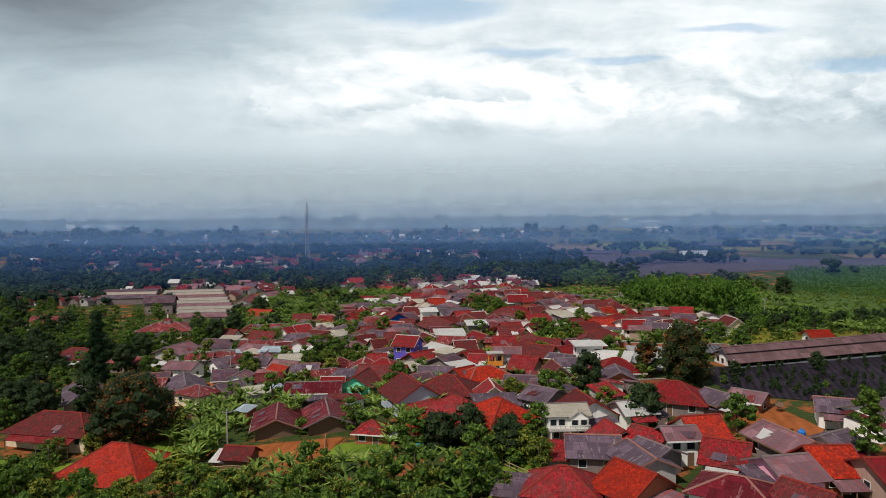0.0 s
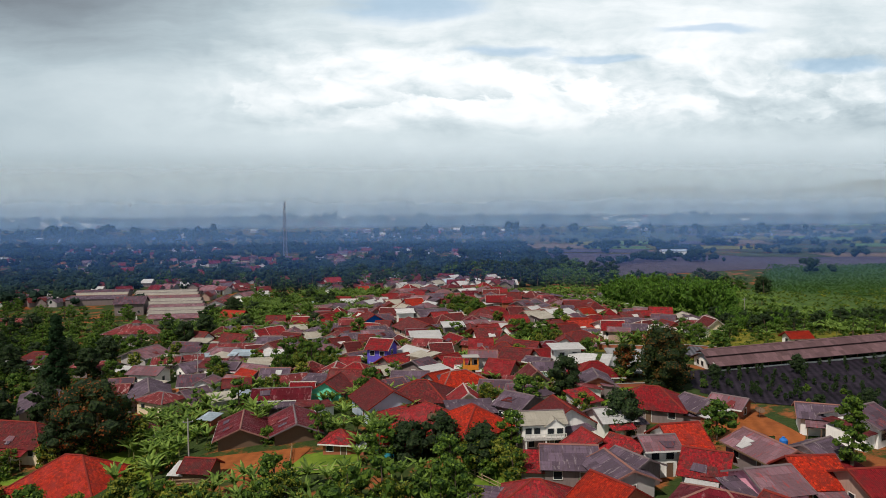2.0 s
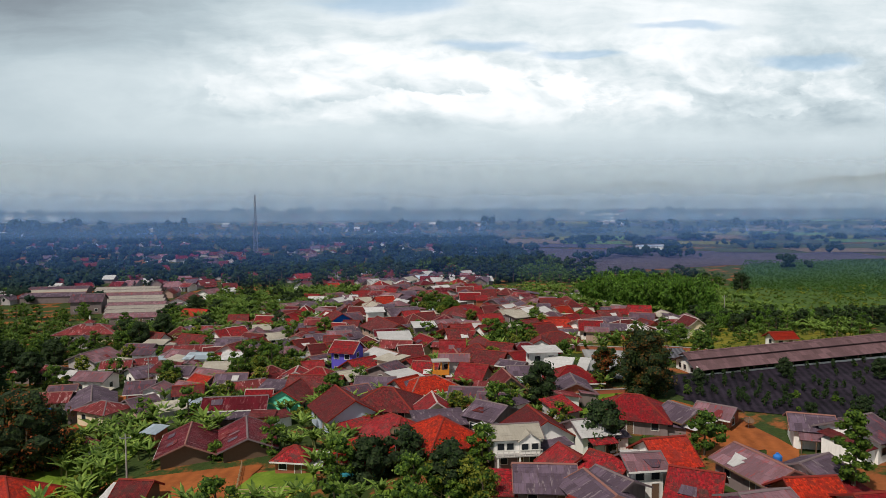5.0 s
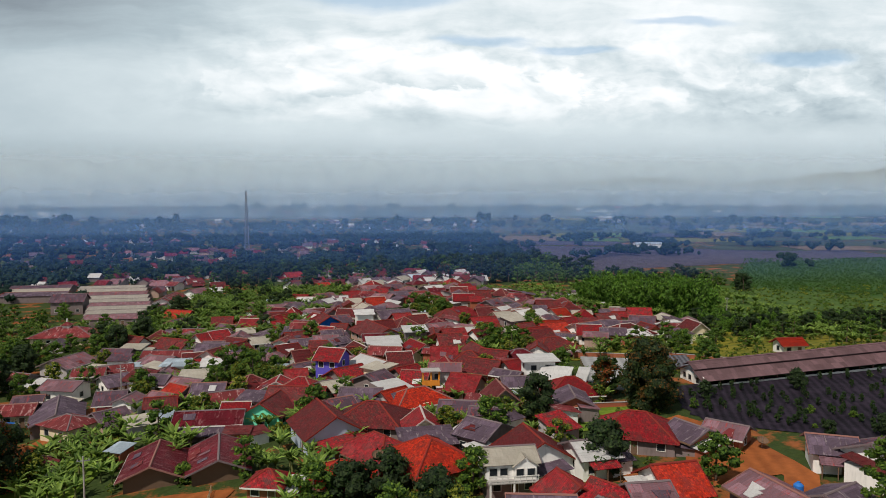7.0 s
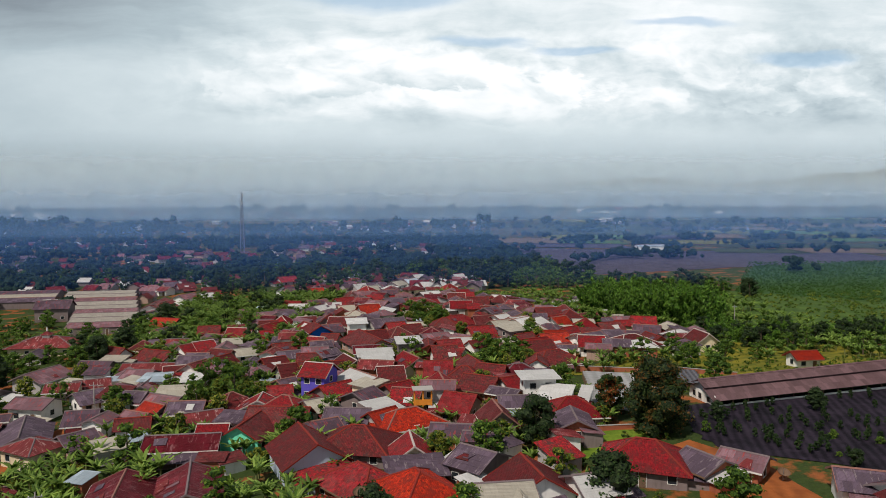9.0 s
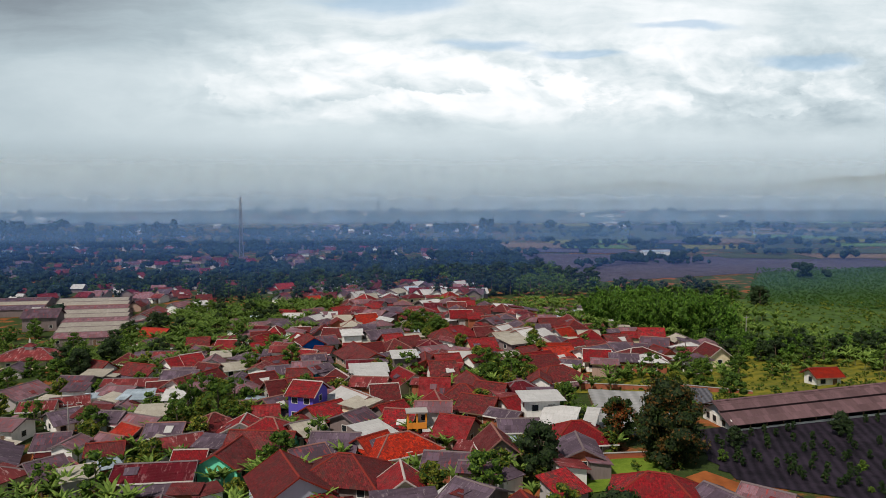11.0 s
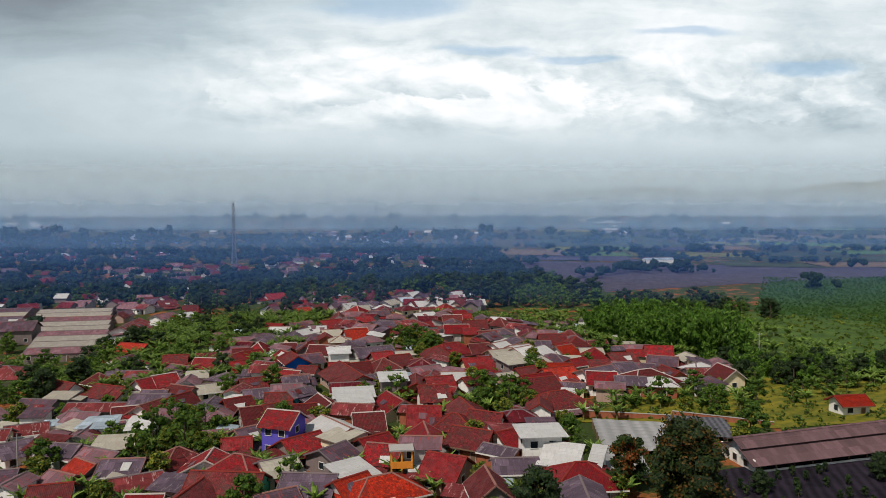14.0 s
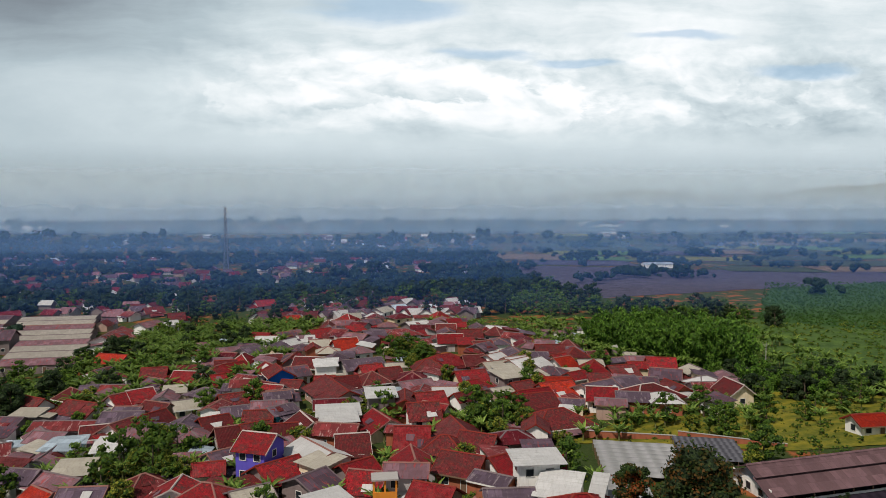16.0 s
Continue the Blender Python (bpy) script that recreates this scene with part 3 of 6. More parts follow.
def bar_mesh(p, q, w, h, material, name="bar"):
    p, q = Vector(p), Vector(q)
    d = (q - p).normalized()
    s = d.cross(Vector((0, 0, 1)))
    s = s.normalized() * w / 2 if s.length > 1e-4 else Vector((w / 2, 0, 0))
    u = s.cross(d).normalized() * h / 2
    v = [p - s - u, p + s - u, p + s * 0.5 + u, p - s * 0.5 + u, q - s - u, q + s - u, q + s * 0.5 + u, q - s * 0.5 + u]
    return mesh_of(name, [tuple(a) for a in v], [(3, 2, 1, 0), (4, 5, 6, 7), (0, 1, 5, 4), (1, 2, 6, 5), (2, 3, 7, 6), (3, 0, 4, 7)], material)




def ring_mesh(name, w, h, t, d, material, foot=True):
    """A frame round an opening: one closed ring of bars, or an arch without the foot."""
    outer = [(-w, 0), (-w, h), (w, h), (w, 0)]
    inner = [(-w + t, t if foot else 0), (-w + t, h - t), (w - t, h - t), (w - t, t if foot else 0)]
    v = [(x, y, z) for y in (-d, d) for loop in (outer, inner) for x, z in loop]
    f = []
    for i in range(4 if foot else 3):
        k = (i + 1) % 4
        f += [(i, k, 4 + k, 4 + i), (8 + i, 12 + i, 12 + k, 8 + k), (i, 8 + i, 8 + k, k), (4 + i, 4 + k, 12 + k, 12 + i)]
    return mesh_of(name, v, f, material)


WINDOW_FRAME = ring_mesh("window_frame", 0.62, 1.2, 0.09, 0.06, FRAMEM)
WINDOW_PANE = boxes("pane", [(-0.54, -0.012, 0.08, 0.54, 0.012, 1.12)], PANE)
DOOR_LEAF = boxes("door", [(-0.45, -0.03, 0, 0.45, 0.03, 2.0)], TIMBER)
DOOR_FRAME = ring_mesh("door_frame", 0.53, 2.08, 0.08, 0.07, FRAMEM, False)


def window(parent, x, y, z, turn):
    w = part("window", WINDOW_FRAME, parent, "", pose(x, y, z, 0, 0, turn))
    part("pane", WINDOW_PANE, w, "dark glass")


def openings(root, L, D, floors, h, rot, ends=True):
    """Windows and a door on the walls that look down the valley."""
    c, s = math.cos(radians(rot)), math.sin(radians(rot))
    for fl in range(floors):
        z = fl * h / floors + min(0.95, h / floors - 1.7)
        for side, turn in ((-1, 0), (1, 180)):
            if side * c > 0.3:
                continue
            k = max(2, int(L / 3.4))
            for i in range(k):
                x = -L / 2 + (i + 0.5) * L / k
                if fl == 0 and i == k // 2:
                    dr = part("door", DOOR_LEAF, root, "", pose(x, side * (D / 2 + 0.03), 0, 0, 0, turn))
                    part("door_frame", DOOR_FRAME, dr)
                else:
                    window(root, x, side * (D / 2 + 0.02), z, turn)
        for side, turn in ((-1, -90), (1, 90)):
            if side * s > 0.3 or not ends:
                continue
            k = max(1, int(D / 4.5))
            for i in range(k):
                window(root, side * (L / 2 + 0.02), -D / 2 + (i + 0.5) * D / k, z, turn)


def lean_to(root, L, D, h, depth, roof, side=-1, drop=0.7, posts=True, span=0.8):
    """A porch: one slope against a long wall, on posts."""
    y0 = side * D / 2
    y1 = side * (D / 2 + depth)
    s = math.hypot(depth, drop)
    part("porch_roof", slope_mesh(L * span / 2, L * span / 2, s, roof), root, "", lay((0, y1, h - drop - 0.35), (-side, 0, 0), (0, -side * depth, drop)))
    if posts:
        for i in range(3):
            px = -L * span / 2 + 0.2 + i * (L * span - 0.4) / 2
            part("porch_post", boxes("post", [(px - 0.06, y1 - side * 0.15 - 0.06, -0.8, px + 0.06, y1 - side * 0.15 + 0.06, h - drop - 0.36)], TIMBER), root)


def house(x, y, rot, L, D, h, rise, kind="gable", roof=RED, wall=WHITE, over=0.65, floors=1, openable=True, cap=None, word="house", sink=0.0, lean=None, reach=2.2, wing=None, wing_side=1, patches=0, group="village houses"):
    """A house: walls, roof slopes, ridge and hip caps, windows and a door. Its ridge lies along its own x."""
    root = new(word, None)
    root.empty_display_size = 0.5
    root.matrix_basis = pose(x, y, gz(x, y) - sink, 0, 0, rot)
    pick = random.Random(int(x * 13) * 7919 + int(y * 17))
    cap = cap or CAPCLAY if roof in (RED, ORANGE, BROWN) and y < 132 else cap or (pick.choice((CAPCLAY, CAPCLAY, CAPCLAY, CAPCLAY, CAPCLAY, CAPPALE, CAPPALE, CAPWHITE)) if roof in (RED, ORANGE, BROWN) else pick.choice((CAPGREY, CAPGREY, CAPPALE)))
    if wall is GREYW and word == "house":
        wall = pick.choice((GREYW, GREYW, PALEW, PALEW, PEACH, WHITE))
    tagged(root, f"{'two-storey ' if floors > 1 else ''}{WALLWORD.get(wall, 'rendered')} {word.replace('_', ' ')} with {ROOFWORD.get(roof, 'tiled')} {kind} roof", "building" if word != "house" else "house", group)
    k = rise / (D / 2)
    base = -1.6
    # walls
    a, b = L / 2, D / 2
    v = [(-a, -b, base), (a, -b, base), (a, b, base), (-a, b, base), (-a, -b, h), (a, -b, h), (a, b, h), (-a, b, h)]
    f = [(0, 1, 5, 4), (2, 3, 7, 6)]
    if kind == "gable":
        v += [(-a, 0, h + rise - 0.06), (a, 0, h + rise - 0.06)]
        f += [(1, 2, 6, 9, 5), (3, 0, 4, 8, 7)]
    elif kind == "mono":
        v[6], v[7] = (a, b, h + rise), (-a, b, h + rise)
        f += [(1, 2, 6, 5), (3, 0, 4, 7)]
    else:
        f += [(1, 2, 6, 5), (3, 0, 4, 7), (4, 5, 6, 7)]
    part("wall", mesh_of("wall", v, f, wall), root)
    ez = h - over * k
    run = b + over
    if kind == "gable":
        s = math.hypot(run, run * k)
        me = slope_mesh(a + over, a + over, s, roof)
        part("roof_slope", me, root, "", lay((0, -run, ez), (1, 0, 0), (0, run, run * k)))
        part("roof_slope", slope_mesh(a + over, a + over, s, roof), root, "", lay((0, run, ez), (-1, 0, 0), (0, -run, run * k)))
        part("ridge_cap", bar_mesh((-a - over, 0, h + rise + 0.08), (a + over, 0, h + rise + 0.08), 0.36, 0.14, cap), root)
        for sx in (-1, 1):
            e = sx * (a + over)
            u, w = e - sx * 0.06, e + sx * 0.03
            vv = [(q, yy, zz + dz) for q in (u, w) for dz in (-0.14, 0.12) for yy, zz in ((-run, ez), (0, h + rise), (run, ez))]
            part("verge_board", mesh_of("verge_board", vv, [(0, 1, 4, 3), (1, 2, 5, 4), (7, 6, 9, 10), (8, 7, 10, 11), (3, 4, 10, 9), (4, 5, 11, 10), (1, 0, 6, 7), (2, 1, 7, 8), (0, 3, 9, 6), (5, 2, 8, 11)], cap), root)
    elif kind == "hip":
        ra = max(a - b, 0.25)
        rz = h + rise
        endrun = a + over - ra
        s1 = math.hypot(run, run * k)
        rise_e = rz - ez
        s2 = math.hypot(endrun, rise_e)
        for sg in (-1, 1):
            part("roof_slope", slope_mesh(a + over, ra, s1, roof), root, "", lay((0, sg * run, ez), (-sg, 0, 0), (0, -sg * run, run * k)))
            part("roof_slope", slope_mesh(run, 0.02, s2, roof), root, "", lay((sg * (a + over), 0, ez), (0, sg, 0), (-sg * endrun, 0, rise_e)))
            for sy in (-1, 1):
                part("hip_cap", bar_mesh((sg * (a + over), sy * run, ez + 0.07), (sg * ra, 0, rz + 0.07), 0.30, 0.13, cap), root)
        part("ridge_cap", bar_mesh((-ra - 0.1, 0, rz + 0.08), (ra + 0.1, 0, rz + 0.08), 0.36, 0.14, cap), root)
    elif kind == "mono":
        kk = rise / D
        s = math.hypot(D + 2 * over, (D + 2 * over) * kk)
        part("roof_slope", slope_mesh(a + over, a + over, s, roof), root, "", lay((0, -b - over, h - over * kk + 0.02), (1, 0, 0), (0, D, rise)))
    if patches and kind in ("gable", "hip"):
        sg = -1 if math.cos(radians(rot)) > 0 else 1
        m = lay((0, sg * run, ez), (-sg, 0, 0), (0, -sg * run, run * k))
        for _ in range(patches):
            px, py = random.uniform(-0.6, 0.6) * (a if kind == "gable" else a * 0.6), random.uniform(0.05, 0.5) * math.hypot(run, run * k)
            part("patch_sheet", slope_mesh(random.uniform(0.4, 1.2), random.uniform(0.4, 1.2), random.uniform(0.9, 1.9), random.choice(PATCHES), 0.9), root, "loose patch of sheet metal", m @ pose(px, py, 0.12, 0, 0, random.uniform(-6, 6)))
    if wing:
        # a lower annex against one end
        wl, wd, wh = min(4.2, L * 0.45), D * 0.72, h * 0.82
        x0, x1 = sorted((wing_side * (a - 0.02), wing_side * (a + wl)))
        part("annex_wall", boxes("annex_wall", [(x0, -b * 0.9, base, x1, -b * 0.9 + wd, wh - 0.35)], wall), root)
        s = math.hypot(wd + 0.8, 0.9)
        part("annex_roof", slope_mesh(wl / 2 + 0.35, wl / 2 + 0.35, s, wing), root, "", lay(((x0 + x1) / 2 + wing_side * 0.12, -b * 0.9 - 0.4, wh - 0.42), (1, 0, 0), (0, wd + 0.8, 0.9)))
    if kind in ("gable", "hip") and y < 260 and pick.random() < 0.35:
        sg = -1 if math.cos(radians(rot)) > 0 else 1
        part("fascia", bar_mesh((-a - over, sg * (run + 0.03), ez - 0.06), (a + over, sg * (run + 0.03), ez - 0.06), 0.08, 0.22, pick.choice((FRAMEM, FRAMEM, TIMBER))), root)
    if lean:
        lean_to(root, L, D, h, reach, lean, -1 if math.cos(radians(rot)) > 0 else 1, 0.3 * reach)
    if openable:
        openings(root, L, D, floors, h, rot, y < 235)
    TAKEN.append((x, y, math.hypot(L, D) * 0.42))
    return root


CAPCLAY = plain("clay ridge", (0.20, 0.028, 0.02), 0.8)
CAPPALE = plain("pale mortar ridge", (0.25, 0.12, 0.10), 0.85)
CAPWHITE = plain("whitewashed ridge", (0.44, 0.37, 0.34), 0.85)
CAPGREY = plain("cement ridge", (0.17, 0.13, 0.135), 0.85)


def villa(x, y, rot):
    """The white two-storey house: bare ground floor, white upper floor, cross gables, a balcony and a porch."""
    root = house(x, y, rot, 7.4, 6.0, 5.0, 1.3, "gable", CREAMSHEET, WHITE, 0.5, openable=False)
    root["label"] = "white two-storey house, bare ground floor, cream gabled roof"
    part("ground_floor", boxes("ground_floor", [(-3.76, -3.06, -1.6, 3.76, 3.06, 2.5)], GREYW), root, "bare grey rendered ground floor")
    v = [(0.2, -3.6, 4.6), (3.4, -3.6, 4.6), (1.8, -3.6, 5.75), (0.2, 0, 4.6), (3.4, 0, 4.6), (1.8, 0, 5.75), (0.2, -3.6, 2.6), (3.4, -3.6, 2.6), (0.2, -3.0, 2.6), (3.4, -3.0, 2.6)]
    part("bay_wall", mesh_of("bay_wall", v, [(6, 7, 1, 2, 0), (8, 6, 0, 3), (7, 9, 4, 1), (6, 8, 9, 7)], WHITE), root)
    for sg in (-1, 1):
        part("bay_roof", slope_mesh(1.95, 1.95, 2.25, CREAMSHEET), root, "", lay((1.8 + sg * 1.95, -1.9, 4.5), (0, sg, 0), (-sg * 1.95, 0, 1.38)))
    part("balcony_slab", boxes("balcony_slab", [(-3.7, -4.5, 2.45, 3.7, -3.06, 2.6)], CONCRETE), root)
    for i in range(9):
        px = -3.5 + i * 0.875
        part("baluster", boxes("baluster", [(px - 0.05, -4.4, 2.6, px + 0.05, -4.3, 3.4)], FRAMEM), root)
    part("handrail", boxes("handrail", [(-3.6, -4.42, 3.4, 3.6, -4.28, 3.5)], FRAMEM), root)
    for px in (-3.4, 0.0, 3.4):
        part("porch_post", boxes("porch_post", [(px - 0.12, -4.45, -0.8, px + 0.12, -4.2, 2.45)], WHITE), root)
    for px in (-2.7, -1.2):
        window(root, px, -3.04, 3.1, 0)
    for px in (1.0, 2.6):
        window(root, px, -3.64, 3.1, 0)
    for px in (-2.2, 2.4):
        window(root, px, -3.1, 0.9, 0)
    dr = part("door", DOOR_LEAF, root, "", pose(0.4, -3.12, 0))
    part("door_frame", DOOR_FRAME, dr)
    for py in (-1.5, 1.4):
        window(root, 3.74, py, 3.1, 90)
        window(root, -3.74, py, 3.1, -90)
    root.scale = (0.88, 0.88, 0.88)


house(-71.3, 131.4, -13, 17.0, 9.0, 2.7, 2.67, "hip", BROWN, CREAM, patches=2, lean=RED, reach=2.3)
house(-53.5, 115.6, -12, 16.5, 13.5, 2.6, 4.2, "hip", ORANGE, CREAM, sink=1.9, cap=CAPCLAY)
house(-77.4, 151.0, -63, 16.3, 7.0, 3.0, 1.47, "gable", GREY, GREYW)
house(-104.2, 202.1, -4, 12.9, 8.0, 2.4, 2.40, "hip", BROWN, CREAM, patches=2, lean=WHITESHEET, reach=2.4, wing=WHITESHEET, wing_side=-1)
house(-75.2, 199.8, 70, 8.9, 8.0, 2.8, 1.68, "gable", PINKSHEET, GREYW, patches=1)
house(-57.3, 155.8, -68, 12.7, 8.0, 2.2, 1.68, "gable", GREY, GREYW)
house(-152.5, 267.7, -3, 5.0, 8.0, 3.2, 1.68, "gable", RUST, GREYW, lean=WHITESHEET, reach=2.9, wing=WHITESHEET, wing_side=-1)
house(-145.5, 267.3, -3, 6.6, 8.0, 3.2, 1.68, "gable", RUST, GREYW, lean=RED, reach=2.6)
house(-82.5, 188.2, -22, 10.8, 6.0, 2.6, 1.26, "gable", RUST, GREYW, wing=WHITESHEET, wing_side=1)
# Dark brown wall colour stands in for the shade under these two roofs.
house(-30.1, 126.6, -79, 10.0, 7.2, 1.9, 1.5, "gable", MAROON, TIMBER, 0.9, openable=False, patches=4)
house(-21.1, 127.0, -77, 10.4, 7.2, 1.9, 1.5, "gable", MAROON, TIMBER, 0.9, openable=False, patches=4)
house(-26.5, 143.2, 4, 10.3, 6.0, 3.0, 1.26, "gable", MAROON, GREYW, patches=1, lean=GREY, reach=3.0)
house(-17.2, 147.2, 76, 7.5, 6.4, 2.9, 1.9, "gable", BROWN, MINT)
house(-13.2, 152.6, -8, 9.5, 7.6, 2.7, 2.2, "gable", BROWN, MINT)
house(-13.5, 160.5, -20, 8.5, 7.0, 2.5, 2.2, "hip", RED, GREYW)
house(-6.3, 135.1, -68, 10.1, 9.0, 2.9, 2.70, "gable", BROWN, BLUEGREY, wing=RED, wing_side=1)
house(-2.2, 114.5, -12, 7.5, 7.0, 2.4, 2.10, "hip", ORANGE, TEALW)
house(0.9, 138.9, -15, 11.0, 9.0, 2.5, 2.52, "hip", BROWN, GREYW)
house(-8.8, 173.8, -20, 5.0, 6.0, 5.5, 1.80, "gable", RED, VIOLET, floors=2)
house(-16.1, 235.0, -68, 6.5, 5.6, 3.4, 1.6, "gable", BROWN, BLUEW)
house(-31.6, 108.6, -10, 4.0, 4.2, 2.0, 1.2, "gable", BROWN, TIMBER, 0.5, openable=False, word="shed", wing=WHITESHEET, wing_side=-1, group="yard sheds")
house(-11.9, 115.8, -12, 4.5, 4.0, 2.3, 1.20, "hip", RED, BRICKW, wing=WHITESHEET, wing_side=1)
house(9.3, 118.0, -64, 10.9, 9.5, 2.7, 2.72, "hip", ORANGE, BRICKW)
villa(19.0, 111.8, 5)
house(17.8, 125.9, -43, 5.0, 7.0, 3.2, 1.47, "gable", GREY, GREYW, patches=2, wing=WHITESHEET, wing_side=-1)
house(23.4, 117.1, -80, 7.1, 9.0, 2.6, 2.62, "gable", BROWN, GREYW, wing=GREY, wing_side=1)
house(20.9, 99.3, -7, 6.7, 8.0, 2.6, 1.68, "gable", GREY, GREYW, wing=RED, wing_side=-1)
house(35.8, 147.4, 3, 9.2, 7.6, 2.4, 2.1, "hip", RED, PEACH, cap=CAPCLAY)
house(32.2, 158.2, 3, 5.6, 4.4, 5.8, 0.2, "mono", WHITESHEET, WHITE, 0.9, floors=2)
house(34.2, 152.6, -24, 5.4, 6.0, 3.2, 1.4, "mono", WHITESHEET, WHITE, 0.3, openable=False)
house(39.2, 151.6, -24, 1.7, 5.6, 3.0, 1.3, "mono", WHITESHEET, WHITE, 0.25, openable=False)
house(17.8, 153.8, -28, 5.0, 7.0, 2.6, 2.10, "gable", RED, GREYW, wing=RUST, wing_side=-1)
house(14.6, 86.5, -15, 8.5, 7.5, 2.6, 2.25, "hip", RED, BRICKW, lean=PINKSHEET, reach=3.0, wing=GREY, wing_side=-1)
house(25.1, 103.9, -76, 5.0, 6.0, 2.3, 1.80, "gable", RED, GREYW)
house(23.0, 84.7, -58, 5.7, 8.0, 2.6, 2.40, "gable", ORANGE, BRICKW, wing=PINKSHEET, wing_side=1)
house(26.1, 93.2, -79, 7.3, 6.0, 2.8, 1.26, "gable", GREY, GREYW)
house(28.4, 95.3, -62, 5.0, 5.0, 3.0, 1.05, "gable", GREY, GREYW)
house(29.4, 100.4, -51, 5.0, 7.0, 2.2, 2.10, "gable", RED, GREYW, wing=WHITESHEET, wing_side=1)
house(40.0, 123.6, -24, 11.0, 8.4, 2.5, 2.5, "hip", RED, GREYW, wing=GREY, wing_side=1)
house(14.2, 159.6, -6, 5.6, 5.4, 4.9, 0.9, "gable", PINKSHEET, PALEW, 0.5, floors=2)
house(19.2, 204.4, 16, 5.1, 8.0, 2.4, 2.40, "gable", RED, WHITE, lean=BROWN, reach=3.0, wing=BROWN, wing_side=-1)
house(15.4, 180.6, -4, 5.0, 8.0, 2.4, 2.40, "gable", RED, CREAM, patches=2, lean=GREY, reach=2.6, wing=DARK, wing_side=1)
house(28.8, 164.4, 30, 5.0, 7.0, 2.4, 2.10, "gable", RED, GREYW, lean=RUST, reach=2.9, wing=GREY, wing_side=1)
house(30.7, 114.9, 12, 5.0, 6.0, 3.2, 1.26, "gable", WHITESHEET, WHITE, lean=RED, reach=2.0, wing=GREY, wing_side=1)
house(47.0, 120.8, -65, 5.0, 6.0, 2.2, 1.26, "gable", GREY, BRICKW, wing=WHITESHEET, wing_side=1)
house(52.4, 121.0, -44, 5.0, 5.0, 2.1, 1.05, "gable", PINKSHEET, BRICKW, patches=1)
house(47.3, 97.0, -77, 9.1, 6.5, 2.7, 1.36, "gable", PINKSHEET, GREYW, patches=2, wing=WHITESHEET, wing_side=1)
house(32.6, 98.4, 5, 4.0, 4.2, 4.1, 1.0, "gable", PINKSHEET, WHITE, floors=2, patches=1)
house(38.0, 104.8, 10, 5.0, 7.5, 2.2, 2.23, "gable", ORANGE, GREYW, lean=RED, reach=2.1, wing=WHITESHEET, wing_side=-1)
house(41.2, 84.9, 11, 5.0, 7.5, 3.5, 1.57, "gable", PINKSHEET, PINK, wing=GREY, wing_side=-1)
house(47.9, 88.0, 2, 5.0, 7.5, 2.6, 2.25, "gable", ORANGE, BRICKW, lean=PINKSHEET, reach=2.7, wing=PINKSHEET, wing_side=1)
house(33.8, 81.0, -35, 8.9, 7.0, 3.0, 1.47, "hip", MAROON, WHITE)
house(40.0, 77.1, -57, 5.0, 7.0, 2.4, 2.10, "gable", BROWN, WHITE, patches=1, wing=WHITESHEET, wing_side=-1)
house(61.3, 110.6, -22, 5.0, 6.0, 2.8, 1.26, "gable", GREY, WHITE, lean=PINKSHEET, reach=2.2)
house(65.1, 105.7, 28, 5.2, 8.0, 3.2, 1.68, "gable", DARK, WHITE, lean=DARK, reach=2.2, wing=BROWN, wing_side=-1)
house(52.3, 82.8, 5, 5.0, 8.0, 3.2, 1.68, "gable", RED, GREYW, lean=RUST, reach=2.3)
house(52.9, 95.5, 29, 5.0, 6.0, 2.6, 1.26, "gable", GREY, WHITE, lean=RED, reach=2.9)
house(37.7, 93.7, -30, 5.0, 7.0, 2.2, 2.10, "gable", RED, GREYW, patches=2, lean=WHITESHEET, reach=2.5)
house(-32.8, 252.0, 14, 4.7, 6.3, 2.2, 1.89, "gable", BROWN, WHITE, patches=1)
house(-19.7, 243.3, -55, 4.7, 5.9, 2.5, 1.76, "gable", RED, BLUEW, patches=1, wing=WHITESHEET, wing_side=-1)
house(-23.0, 274.6, 73, 8.1, 7.2, 2.6, 1.51, "gable", GREY, CREAM)
house(-31.7, 295.3, -17, 5.2, 7.2, 2.0, 2.05, "gable", RED, WHITE, patches=1, lean=RUST, reach=2.3, wing=RED, wing_side=-1)
house(-16.1, 284.2, 10, 4.7, 6.3, 2.8, 1.32, "gable", WHITESHEET, WHITE, patches=2, lean=WHITESHEET, reach=1.7, wing=RUST, wing_side=-1)
house(-10.8, 274.7, 13, 4.7, 6.3, 2.8, 1.32, "gable", CREAMSHEET, WHITE)
house(-3.5, 270.0, 20, 4.9, 8.1, 2.2, 2.21, "gable", ORANGE, WHITE, wing=GREY, wing_side=-1)
house(-5.1, 237.4, 12, 4.7, 5.4, 4.4, 0.54, "mono", WHITESHEET, WHITE)
house(3.5, 243.3, 22, 9.7, 8.1, 2.4, 1.70, "gable", GREY, GREYW, patches=2, lean=RUST, reach=2.3)
house(5.1, 285.4, 16, 5.9, 6.3, 3.1, 1.32, "gable", GREY, OCHRE, patches=1, wing=RUST, wing_side=-1)
house(13.1, 289.3, 22, 11.9, 7.2, 2.6, 1.51, "hip", RUST, WHITE, patches=1, wing=RED, wing_side=1)
house(18.8, 305.9, 33, 7.9, 7.2, 2.6, 1.51, "gable", WHITESHEET, GREYW, patches=1, lean=BROWN, reach=2.5)
house(-0.5, 216.5, -67, 15.6, 9.9, 2.2, 2.21, "gable", BROWN, GREYW, patches=1)
house(9.4, 204.6, 7, 5.2, 5.4, 4.7, 0.54, "mono", WHITESHEET, GREYW)
house(14.3, 204.9, 90, 7.8, 9.0, 2.2, 2.21, "gable", BROWN, BRICKW, patches=2, wing=RUST, wing_side=-1)
